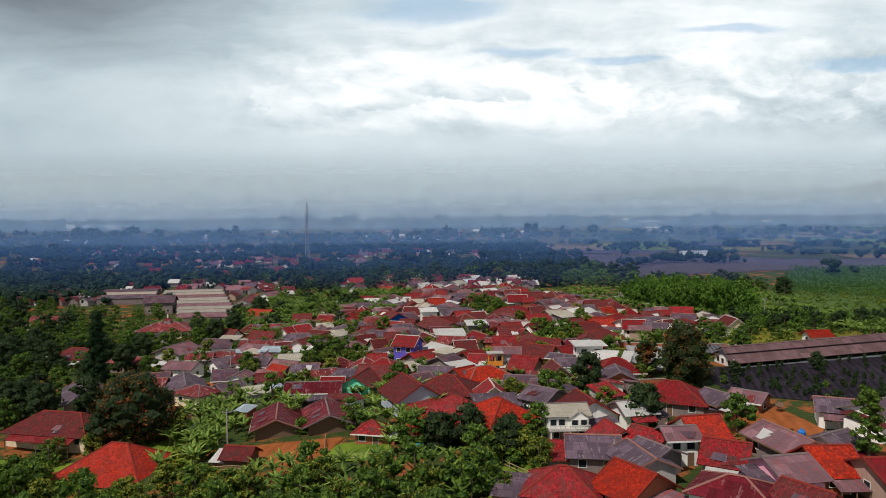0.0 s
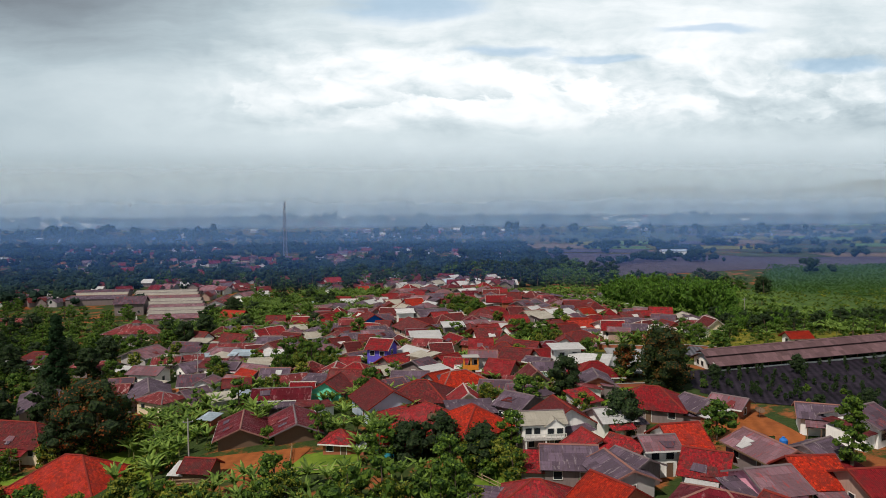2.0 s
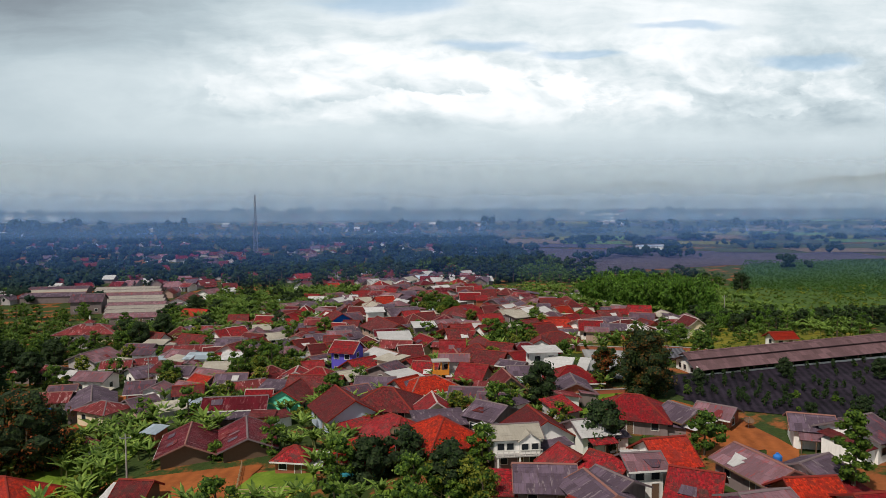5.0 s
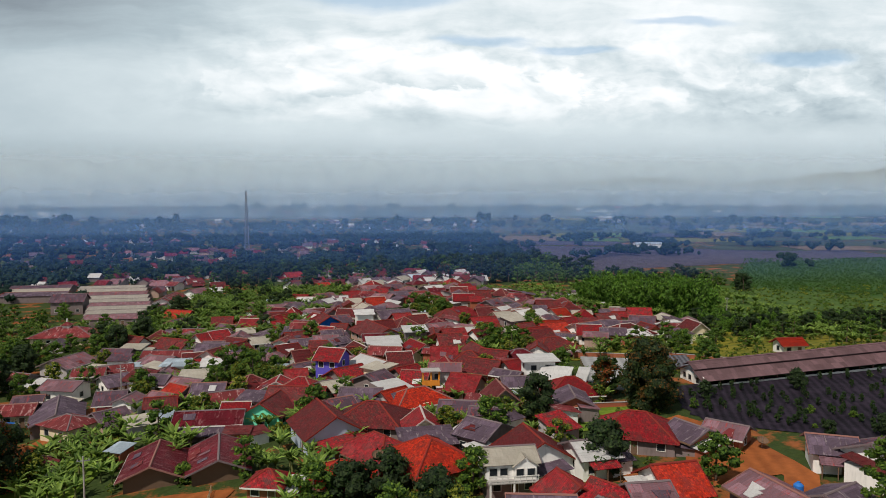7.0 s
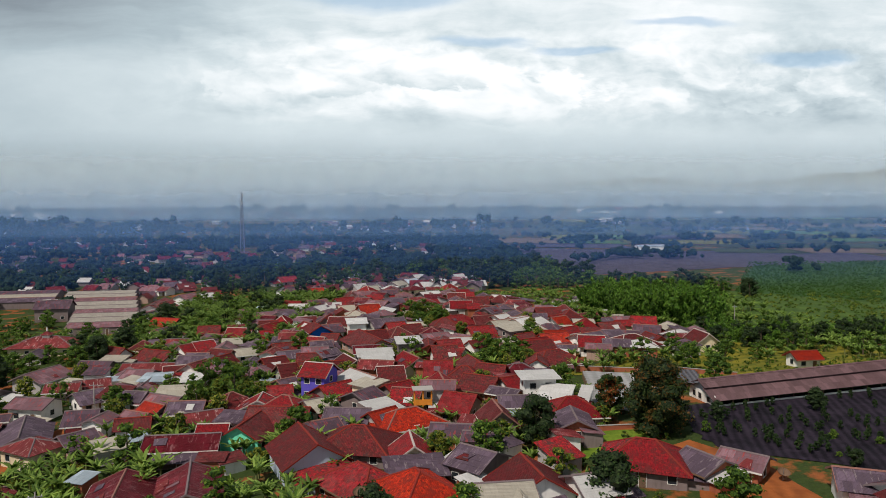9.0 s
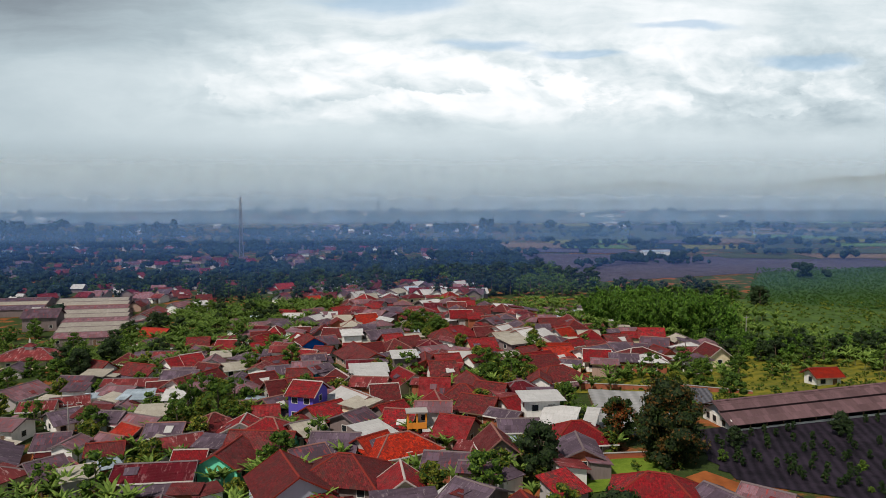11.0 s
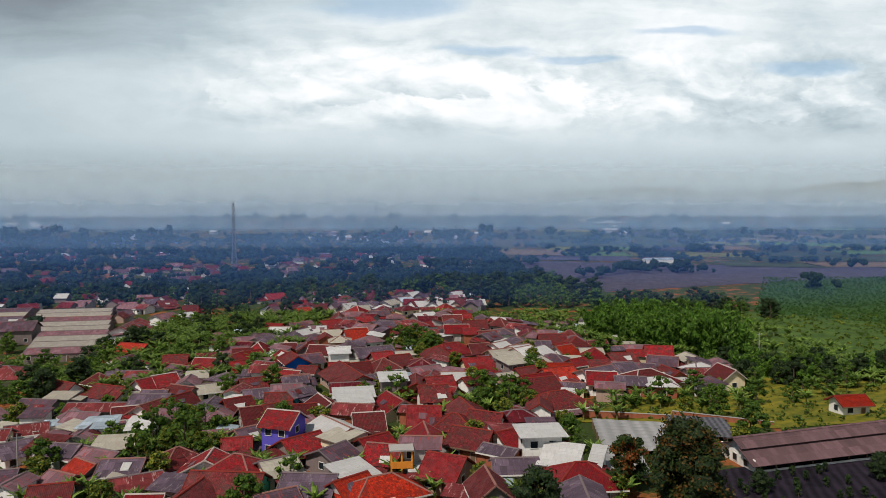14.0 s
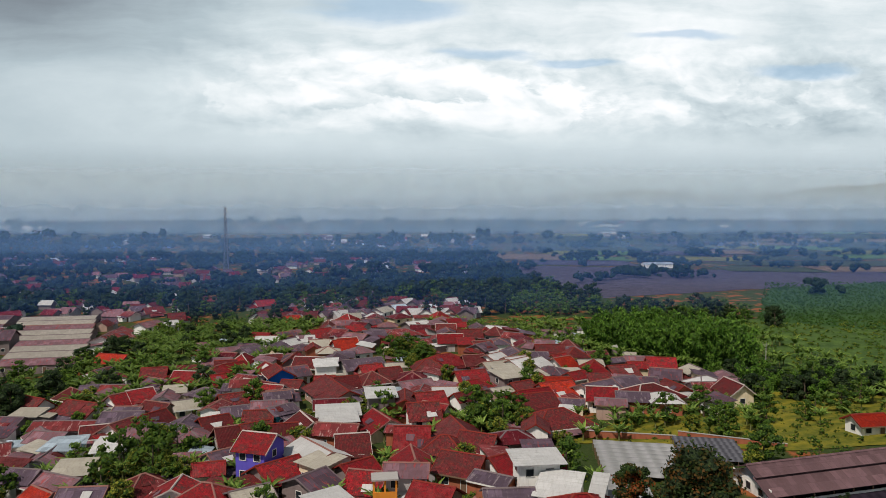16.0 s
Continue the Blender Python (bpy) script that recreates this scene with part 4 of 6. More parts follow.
house(17.5, 193.9, 9, 5.1, 7.0, 3.3, 2.10, "gable", BROWN, WHITE, floors=2, patches=2)
house(1.5, 196.5, 7, 7.4, 5.4, 3.6, 0.54, "mono", WHITESHEET, GREYW)
house(-4.0, 193.2, -66, 7.5, 6.3, 2.0, 1.89, "gable", BROWN, GREYW, patches=1)
house(9.9, 191.8, -66, 7.4, 7.2, 2.0, 2.05, "gable", RED, CREAM, patches=1)
house(5.2, 180.1, 8, 4.7, 9.0, 2.1, 2.13, "gable", BROWN, GREYW, lean=RUST, reach=1.9)
house(-0.1, 175.0, -55, 9.1, 7.2, 2.9, 1.51, "gable", WHITESHEET, WHITE, wing=BROWN, wing_side=-1)
house(1.2, 169.3, -43, 4.7, 4.5, 3.6, 0.45, "mono", CREAMSHEET, CREAM)
house(-5.4, 169.9, 41, 6.4, 7.2, 2.0, 1.97, "gable", RED, GREYW, wing=BROWN, wing_side=-1)
house(0.4, 163.8, 50, 4.7, 7.2, 2.4, 1.51, "gable", DARK, GREYW)
house(-7.4, 159.1, 32, 4.7, 6.3, 2.8, 1.32, "gable", CREAMSHEET, CREAM, lean=BROWN, reach=2.5)
house(4.2, 153.9, 34, 4.7, 5.4, 3.2, 0.54, "mono", WHITESHEET, GREYW)
house(8.6, 163.3, -17, 4.7, 6.3, 1.9, 1.89, "gable", RED, GREYW, patches=1, lean=BROWN, reach=1.7, wing=RUST, wing_side=1)
house(-13.9, 199.2, 3, 4.7, 5.4, 2.5, 1.62, "gable", BROWN, GREYW, lean=WHITESHEET, reach=1.8, wing=DARK, wing_side=1)
house(-19.4, 203.5, 21, 4.7, 5.4, 3.0, 1.13, "gable", GREY, WHITE, wing=WHITESHEET, wing_side=-1)
house(-22.0, 223.6, 2, 4.7, 4.5, 4.0, 0.94, "gable", RUST, WHITE, wing=GREY, wing_side=-1)
house(-12.9, 213.0, 18, 4.7, 4.5, 3.3, 0.94, "gable", GREY, WHITE, lean=PINKSHEET, reach=2.5, wing=DARK, wing_side=1)
house(-10.2, 201.3, 43, 4.7, 4.5, 3.3, 0.94, "gable", GREY, TEALW, patches=2, lean=GREY, reach=2.4)
house(-15.6, 220.6, -20, 5.8, 7.2, 2.0, 2.05, "gable", RED, GREYW, wing=RED, wing_side=1)
house(-22.6, 214.6, 26, 4.7, 7.2, 2.0, 2.05, "gable", BROWN, GREYW, patches=1, wing=RUST, wing_side=1)
house(0.9, 224.0, 22, 4.7, 7.2, 2.0, 2.05, "gable", BROWN, GREYW)
house(6.0, 235.9, 23, 4.7, 5.4, 2.5, 1.62, "gable", RED, GREYW, lean=GREY, reach=2.7, wing=RED, wing_side=1)
house(10.6, 232.4, 22, 4.7, 6.3, 2.2, 1.89, "gable", BROWN, GREYW)
house(4.9, 212.6, 40, 5.4, 5.4, 2.6, 1.13, "gable", GREY, GREYW)
house(-4.7, 328.6, 16, 5.4, 6.3, 2.8, 1.32, "gable", CREAMSHEET, CREAM, lean=GREY, reach=2.8, wing=GREY, wing_side=1)
house(2.9, 311.3, 19, 5.9, 6.3, 2.8, 1.32, "gable", DARK, GREYW, lean=RED, reach=2.1, wing=WHITESHEET, wing_side=-1)
house(-49.1, 392.9, 35, 8.3, 7.2, 2.0, 2.05, "gable", RED, GREYW, wing=RED, wing_side=-1)
house(-33.0, 357.6, 38, 6.7, 7.2, 2.0, 2.05, "gable", RED, GREYW, wing=DARK, wing_side=-1)
house(-28.1, 333.5, 31, 6.2, 7.2, 2.0, 2.05, "gable", ORANGE, GREYW, patches=1)
house(-26.0, 387.8, 16, 7.6, 7.2, 2.6, 1.51, "gable", RUST, GREYW, lean=PINKSHEET, reach=2.8, wing=PINKSHEET, wing_side=1)
house(-14.9, 364.0, 14, 7.0, 7.2, 2.6, 1.51, "gable", RUST, WHITE, wing=GREY, wing_side=-1)
house(6.0, 342.9, 58, 7.4, 6.3, 2.8, 1.32, "gable", CREAMSHEET, WHITE, wing=BROWN, wing_side=-1)
house(12.3, 352.4, 32, 5.9, 6.3, 2.8, 1.32, "gable", PALEBLUE, WHITE, lean=RUST, reach=2.0)
house(24.9, 351.6, 27, 6.8, 6.3, 2.8, 1.32, "gable", WHITESHEET, WHITE, patches=1, lean=DARK, reach=2.1, wing=GREY, wing_side=1)
house(-12.9, 295.3, 36, 6.9, 6.3, 2.2, 1.89, "gable", RED, WHITE, patches=2, lean=BROWN, reach=2.1)
house(-23.4, 293.3, 23, 5.2, 6.3, 2.8, 1.32, "gable", DARK, GREYW, patches=1, lean=BROWN, reach=1.8)
house(-30.4, 270.3, 54, 6.2, 6.3, 2.8, 1.32, "gable", GREY, GREYW, wing=DARK, wing_side=1)
house(-29.6, 235.1, 29, 4.7, 6.3, 2.2, 1.89, "gable", RED, WHITE, patches=1, lean=DARK, reach=2.5)
house(-17.1, 190.0, 24, 4.7, 7.2, 2.0, 2.05, "gable", BROWN, GREYW, lean=RED, reach=2.4, wing=BROWN, wing_side=1)
house(-13.0, 191.3, 32, 4.7, 7.2, 2.0, 2.05, "gable", BROWN, GREYW, patches=1)
house(-8.0, 189.3, 11, 4.7, 7.2, 2.0, 2.05, "gable", BROWN, GREYW, wing=DARK, wing_side=1)
house(-15.5, 177.9, 40, 4.7, 6.3, 2.4, 1.32, "gable", DARK, GREYW, patches=2, lean=GREY, reach=2.5)
house(24.6, 246.8, 32, 12.7, 8.1, 2.1, 2.13, "hip", RED, WHITE, patches=1, lean=GREY, reach=2.7)
house(32.4, 246.3, 12, 4.9, 6.3, 2.2, 1.89, "gable", BROWN, GREYW, lean=BROWN, reach=2.1, wing=BROWN, wing_side=-1)
house(29.8, 228.0, 16, 6.6, 7.2, 2.0, 2.05, "gable", RED, CREAM, patches=2, lean=DARK, reach=2.7, wing=GREY, wing_side=1)
house(36.9, 262.8, 42, 4.7, 6.3, 2.8, 1.32, "gable", DARK, GREYW, patches=1, lean=WHITESHEET, reach=3.0, wing=RED, wing_side=-1)
house(37.9, 246.3, 42, 4.8, 5.4, 3.3, 1.13, "gable", WHITESHEET, WHITE, lean=DARK, reach=1.8)
house(43.0, 243.0, 24, 5.6, 6.3, 2.9, 1.32, "gable", WHITESHEET, WHITE, wing=DARK, wing_side=-1)
house(38.1, 222.0, 25, 6.0, 6.0, 4.3, 0.60, "mono", CREAMSHEET, GREYW, floors=2)
house(47.6, 240.1, 44, 4.7, 7.2, 2.8, 1.51, "gable", WHITESHEET, GREYW, lean=BROWN, reach=2.7)
house(44.1, 225.9, 54, 6.0, 5.4, 3.1, 1.13, "gable", CREAMSHEET, GREYW, patches=1, wing=GREY, wing_side=1)
house(54.9, 241.3, 33, 5.1, 6.3, 2.4, 1.89, "gable", ORANGE, WHITE, lean=WHITESHEET, reach=2.2, wing=WHITESHEET, wing_side=1)
house(47.2, 213.8, 19, 7.3, 7.2, 2.1, 2.13, "gable", ORANGE, WHITE, patches=2, lean=BROWN, reach=3.0)
house(39.9, 202.2, 16, 8.0, 9.0, 2.2, 2.21, "gable", BROWN, CREAM, lean=RED, reach=1.9)
house(41.9, 189.8, 17, 11.4, 8.1, 2.1, 2.13, "hip", BROWN, GREYW, lean=PINKSHEET, reach=2.3, wing=PINKSHEET, wing_side=-1)
house(55.9, 212.5, 31, 8.5, 8.1, 2.6, 1.70, "gable", GREY, WHITE, patches=2)
house(67.1, 230.8, 12, 6.1, 8.1, 2.1, 2.13, "gable", BROWN, GREYW, patches=2, wing=WHITESHEET, wing_side=-1)
house(64.1, 219.4, 17, 4.8, 6.3, 2.6, 1.32, "gable", GREY, GREYW, lean=GREY, reach=2.5)
house(66.0, 209.2, 22, 12.5, 9.0, 2.1, 2.13, "hip", BROWN, GREYW, patches=1, wing=WHITESHEET, wing_side=1)
house(29.5, 217.9, 27, 8.9, 6.3, 2.2, 1.89, "hip", RED, WHITE, patches=2, wing=RUST, wing_side=1)
house(23.5, 182.6, -77, 9.2, 8.1, 2.1, 2.13, "gable", BROWN, GREYW, wing=RUST, wing_side=-1)
house(20.2, 198.5, -33, 4.7, 7.2, 2.0, 2.05, "gable", RED, WHITE, patches=1, lean=WHITESHEET, reach=1.9, wing=BROWN, wing_side=1)
house(39.8, 215.3, 31, 4.7, 6.3, 2.2, 1.89, "gable", BROWN, GREYW, lean=BROWN, reach=2.2)
house(-55.0, 217.9, -25, 8.3, 6.3, 1.9, 1.89, "gable", BROWN, WHITE, patches=1, lean=GREY, reach=2.2, wing=BROWN, wing_side=-1)
house(-48.0, 220.6, 50, 4.7, 6.3, 2.5, 1.89, "gable", RED, WHITE, wing=GREY, wing_side=-1)
house(-45.1, 223.6, 38, 4.7, 6.3, 2.5, 1.89, "gable", RED, WHITE, lean=RUST, reach=1.8, wing=PINKSHEET, wing_side=-1)
house(-42.9, 211.2, -3, 4.7, 4.5, 2.7, 0.94, "gable", GREY, GREYW, lean=PINKSHEET, reach=1.7, wing=BROWN, wing_side=1)
house(-37.1, 211.5, -27, 5.6, 6.3, 2.2, 1.89, "gable", BROWN, GREYW, patches=1, lean=PINKSHEET, reach=1.9, wing=PINKSHEET, wing_side=-1)
house(-35.3, 203.4, 59, 4.7, 5.4, 2.5, 1.62, "gable", BROWN, WHITE, patches=1)
house(-31.9, 213.3, 25, 4.7, 5.4, 2.6, 1.13, "gable", CREAMSHEET, CREAM)
house(-27.1, 197.0, 88, 4.7, 6.3, 2.8, 1.32, "gable", GREY, WHITE, wing=GREY, wing_side=1)
house(-21.9, 196.9, 34, 4.7, 8.1, 2.1, 2.13, "gable", BROWN, BRICKW, patches=1)
house(-39.8, 199.0, 64, 4.8, 7.2, 2.0, 2.05, "gable", BROWN, WHITE, patches=1, wing=RED, wing_side=-1)
house(-34.3, 191.5, -2, 4.7, 4.5, 3.2, 0.45, "mono", PINKSHEET, GREYW)
house(-36.4, 185.4, 10, 4.7, 4.5, 3.2, 0.45, "mono", WHITESHEET, WHITE)
house(-45.8, 187.9, -3, 4.7, 4.5, 3.3, 0.45, "mono", PALEBLUE, WHITE)
house(-51.9, 197.0, -14, 6.0, 5.4, 2.3, 1.13, "gable", PINKSHEET, GREYW, lean=WHITESHEET, reach=2.3)
house(-46.4, 184.9, 90, 7.4, 5.4, 2.3, 1.13, "gable", PINKSHEET, GREYW, patches=1)
house(-38.5, 176.2, 6, 4.8, 5.4, 2.9, 0.54, "mono", CREAMSHEET, BRICKW)
house(-38.9, 172.3, -27, 7.9, 5.9, 2.2, 1.23, "gable", PINKSHEET, GREYW, lean=BROWN, reach=1.8, wing=GREY, wing_side=1)
house(-51.9, 204.5, -1, 12.6, 4.5, 2.3, 0.94, "gable", RUST, GREYW)
house(-64.8, 214.7, -3, 5.1, 4.5, 2.8, 0.45, "mono", CREAMSHEET, GREYW)
house(-18.6, 163.6, 91, 4.7, 8.1, 2.0, 2.05, "gable", RED, GREYW, patches=2, wing=GREY, wing_side=-1)
house(-38.4, 165.9, -37, 4.7, 5.4, 2.0, 1.62, "gable", ORANGE, GREYW)
house(-32.4, 165.6, 2, 5.6, 6.3, 2.3, 1.32, "gable", GREY, GREYW, patches=1, wing=DARK, wing_side=-1)
house(-83.9, 310.1, 72, 8.8, 7.2, 3.4, 1.51, "gable", RUST, WHITE, patches=2)
house(-70.4, 273.7, -19, 8.8, 7.2, 2.0, 1.97, "gable", ORANGE, GREYW)
house(-103.3, 377.0, -24, 4.8, 6.3, 2.8, 1.32, "gable", RUST, WHITE, lean=GREY, reach=1.6, wing=WHITESHEET, wing_side=-1)
house(-97.7, 388.4, 36, 7.3, 7.2, 2.0, 2.05, "gable", BROWN, GREYW, patches=1, lean=RUST, reach=2.8, wing=DARK, wing_side=-1)
house(-83.3, 340.3, 63, 8.4, 6.3, 2.8, 1.32, "gable", PINKSHEET, WHITE)
house(-79.4, 362.2, 21, 5.5, 7.2, 2.0, 2.05, "gable", BROWN, GREYW, patches=1, lean=GREY, reach=3.0, wing=RED, wing_side=1)
house(-74.9, 339.9, 37, 4.7, 5.4, 3.0, 1.13, "gable", WHITESHEET, WHITE, wing=RED, wing_side=-1)
house(-65.7, 255.2, 64, 5.2, 5.4, 2.5, 1.13, "gable", GREY, GREYW, patches=2, wing=WHITESHEET, wing_side=-1)
house(-33.3, 245.8, 65, 5.1, 7.2, 2.0, 2.05, "gable", RED, WHITE, wing=GREY, wing_side=-1)
house(-67.0, 209.8, -8, 7.0, 8.1, 1.9, 1.70, "gable", DARK, GREYW, patches=2)
house(-56.3, 179.3, 43, 4.8, 7.2, 2.1, 1.51, "gable", GREY, GREYW, patches=2)
house(-50.9, 164.4, 11, 4.7, 7.2, 2.1, 1.51, "gable", DARK, GREYW, lean=BROWN, reach=1.9)
house(-46.2, 150.9, 46, 4.7, 8.1, 1.9, 1.70, "gable", DARK, GREYW, patches=2, wing=PINKSHEET, wing_side=1)
house(-61.1, 192.8, 23, 6.5, 5.4, 1.8, 1.13, "gable", RUST, GREYW, lean=WHITESHEET, reach=2.5)
house(-46.5, 192.5, 12, 4.7, 4.5, 2.3, 0.45, "mono", PALEBLUE, WHITE)
house(-54.8, 200.3, -52, 4.7, 5.4, 1.8, 1.13, "gable", PINKSHEET, GREYW, patches=1, wing=GREY, wing_side=-1)
house(-45.2, 201.0, 16, 4.7, 5.4, 1.5, 1.48, "gable", BROWN, WHITE, lean=PINKSHEET, reach=2.8)
house(-37.8, 189.9, 5, 4.7, 4.5, 2.5, 0.45, "mono", WHITESHEET, WHITE)
house(-40.7, 163.2, -28, 4.7, 5.4, 1.8, 1.13, "gable", PINKSHEET, GREYW)
house(-86.8, 314.3, -86, 21.6, 7.2, 3.4, 1.51, "gable", RUST, WHITE, patches=1, wing=PINKSHEET, wing_side=1)
house(-92.2, 230.6, -87, 5.0, 5.4, 2.3, 1.13, "gable", GREY, GREYW, patches=1, wing=BROWN, wing_side=-1)
house(-19.2, 281.9, 57, 11.1, 6.3, 2.6, 1.32, "gable", WHITESHEET, GREYW, patches=2, wing=WHITESHEET, wing_side=1)
house(-2.7, 275.0, 20, 5.3, 7.2, 2.0, 2.05, "gable", ORANGE, WHITE, patches=1, lean=BROWN, reach=2.2, wing=BROWN, wing_side=1)
house(-30.9, 248.7, 45, 7.9, 6.3, 2.0, 1.89, "gable", RED, WHITE, wing=PINKSHEET, wing_side=1)
house(-5.2, 240.9, 2, 4.7, 5.4, 3.9, 0.54, "mono", WHITESHEET, WHITE)
house(-22.4, 229.9, -25, 4.7, 4.5, 3.6, 0.94, "gable", RUST, WHITE, patches=1, lean=GREY, reach=2.7, wing=PINKSHEET, wing_side=-1)
house(-12.8, 216.4, 20, 4.7, 4.5, 2.8, 0.94, "gable", GREY, TEALW, patches=2, lean=RED, reach=1.6)
house(1.9, 192.7, 10, 6.0, 6.3, 3.6, 0.63, "mono", WHITESHEET, GREYW)
house(6.7, 167.8, 37, 4.7, 7.2, 1.9, 1.89, "gable", RED, GREYW, lean=WHITESHEET, reach=2.1)
house(-1.6, 152.3, -8, 6.7, 8.1, 2.2, 1.70, "gable", GREY, GREYW, patches=1)
house(-5.7, 147.5, 29, 4.8, 6.3, 2.3, 1.32, "gable", DARK, GREYW, lean=GREY, reach=1.9)
house(4.2, 150.0, 40, 4.7, 6.3, 2.0, 1.89, "gable", ORANGE, GREYW, patches=1, lean=RUST, reach=2.2)
house(8.3, 149.4, 27, 10.8, 7.2, 2.0, 1.97, "hip", ORANGE, CREAM)
house(6.5, 355.3, 28, 9.2, 6.3, 2.8, 1.32, "gable", GREY, GREYW, patches=1)
house(-5.7, 291.8, -26, 4.7, 5.4, 3.0, 1.13, "gable", RUST, WHITE, patches=1, lean=PINKSHEET, reach=1.7, wing=RUST, wing_side=1)
house(-12.5, 238.2, 26, 4.7, 7.2, 2.6, 1.51, "gable", DARK, GREYW)
house(-24.8, 167.9, 41, 7.0, 6.3, 2.2, 1.89, "hip", BROWN, WHITE, patches=2, lean=WHITESHEET, reach=2.4, wing=GREY, wing_side=1)
house(2.4, 123.5, -52, 10.8, 8.1, 2.3, 2.25, "hip", RED, BRICKW, wing=RED, wing_side=-1)
house(9.2, 125.4, 7, 7.2, 5.4, 2.8, 0.6, "mono", GREY, CREAM)
house(38.8, 231.1, 17, 5.0, 5.4, 3.6, 0.54, "mono", CREAMSHEET, WHITE)
house(43.3, 239.3, 38, 5.7, 6.3, 3.1, 1.32, "gable", WHITESHEET, WHITE, patches=1)
house(48.5, 219.5, -5, 5.9, 7.2, 2.0, 2.05, "gable", ORANGE, WHITE, lean=BROWN, reach=1.8)
house(41.1, 207.8, 24, 6.8, 8.1, 2.0, 2.05, "gable", RED, GREYW, patches=1, lean=WHITESHEET, reach=2.9)
house(74.2, 214.8, -78, 6.3, 4.5, 1.9, 1.35, "gable", BROWN, BRICKW, patches=1, wing=GREY, wing_side=-1)
house(77.4, 228.4, -23, 6.5, 7.2, 2.2, 1.51, "gable", DARK, GREYW, wing=BROWN, wing_side=1)

# long poultry shed beside the mulched field
def long_shed():
    root = new("long_shed", None)
    ang = math.degrees(math.atan2(158.9 - 153, 118 - 62.5))
    root.matrix_basis = pose(92, 157.5, 3.2, 0, -3, ang)
    tagged(root, "long low poultry shed with brown stepped sheet roof", "shed")
    L, D, h = 62, 9, 2.2
    part("wall", boxes("wall", [(-L / 2, -D / 2, -2.5, L / 2, -D / 2 + 0.15, 1.1), (-L / 2, D / 2 - 0.15, -2.5, L / 2, D / 2, 1.1), (-L / 2, -D / 2 + 0.15, -2.5, -L / 2 + 0.15, D / 2 - 0.15, 2.6), (L / 2 - 0.15, -D / 2 + 0.15, -2.5, L / 2, D / 2 - 0.15, 2.6)], WHITE), root)
    gv = [(-L / 2 + 0.02, -D / 2 + 0.1, 1.0), (-L / 2 + 0.02, D / 2 - 0.1, 1.0), (-L / 2 + 0.02, D / 2 - 0.1, h - 0.1), (-L / 2 + 0.02, 0, h + 2.1), (-L / 2 + 0.02, -D / 2 + 0.1, h - 0.1)]
    gv += [(-L / 2 + 0.14, y, z) for x, y, z in gv]
    part("gable_wall", mesh_of("gable_wall", gv, [(0, 1, 2, 3, 4), (9, 8, 7, 6, 5), (0, 5, 6, 1), (1, 6, 7, 2), (2, 7, 8, 3), (3, 8, 9, 4), (4, 9, 5, 0)], BLUEGREY), root, "blue grey boarded gable")
    for py in (-2.2, 0.6, 2.6):
        window(root, -L / 2 - 0.05, py, 0.9, -90)
    for i in range(22):
        for sy in (-1, 1):
            x = -L / 2 + 0.4 + i * (L - 0.8) / 21
            y = sy * (D / 2 - 0.1)
            part("post", boxes("post", [(x - 0.08, y - 0.08, 1.1, x + 0.08, y + 0.08, h)], TIMBER), root)
    for sg in (-1, 1):
        part("roof_slope", slope_mesh(L / 2 + 0.8, L / 2 + 0.8, 3.9, SHEDROOF, 0.95), root, "", lay((0, sg * (D / 2 + 0.7), h - 0.2), (-sg, 0, 0), (0, -sg * 3.6, 1.5)))
        part("roof_slope", slope_mesh(L / 2 + 0.8, L / 2 + 0.8, 2.6, SHEDROOF, 0.95), root, "", lay((0, sg * 2.35, h + 1.45), (-sg, 0, 0), (0, -sg * 2.35, 0.95)))
    part("ridge_cap", bar_mesh((-L / 2 - 0.8, 0, h + 2.48), (L / 2 + 0.8, 0, h + 2.48), 0.5, 0.14, SHEDROOF), root)
    TAKEN.extend((92 + u, 156.5 + u * 0.106, 6) for u in range(-30, 31, 6))


long_shed()


# lattice mast
def mast(x, y, height, width, label):
    root = new("radio_mast", None)
    root.matrix_basis = pose(x, y, gz(x, y), 0, 0, 20)
    tagged(root, label, "mast")
    k = int(height / 3.2)

    def leg(i, a):
        r = width * (1 - 0.78 * i / k)
        return (r * math.cos(a), r * math.sin(a), height * i / k)
    for j in range(4):
        a0, a1 = math.pi / 4 + j * math.pi / 2, math.pi / 4 + (j + 1) * math.pi / 2
        part("leg", bulk("leg", tube([leg(0, a0), leg(k, a0)], [0.22, 0.16], 4), 4, MASTPAINT), root)
        br = []
        for i in range(k):
            br += tube([leg(i, a0), leg(i + 1, a1)], [0.09, 0.09], 3) + tube([leg(i + 1, a0), leg(i, a1)], [0.09, 0.09], 3) + tube([leg(i + 1, a0), leg(i + 1, a1)], [0.08, 0.08], 3)
        part("bracing", bulk("bracing", br, 4, MASTPAINT), root)
    for z, a in ((height * 0.9, 0.4), (height * 0.86, 2.4), (height * 0.8, 4.4), (height * 0.93, 5.4)):
        part("antenna_panel", boxes("antenna_panel", [(0.9 * math.cos(a) - 0.2, 0.9 * math.sin(a) - 0.2, z, 0.9 * math.cos(a) + 0.2, 0.9 * math.sin(a) + 0.2, z + 2.4)], FRAMEM), root)
    part("lightning_rod", boxes("rod", [(-0.06, -0.06, height, 0.06, 0.06, height + 4)], METAL), root)


MASTPAINT = plain("mast steel", (0.20, 0.20, 0.22), 0.6, 0.3)
mast(-110, 576, 46, 2.3, "tall steel lattice radio mast above the trees")
mast(-26, 1101, 40, 3.0, "far steel lattice radio mast on the plain")
mast(50, 1100, 38, 3.0, "far steel lattice radio mast on the plain")


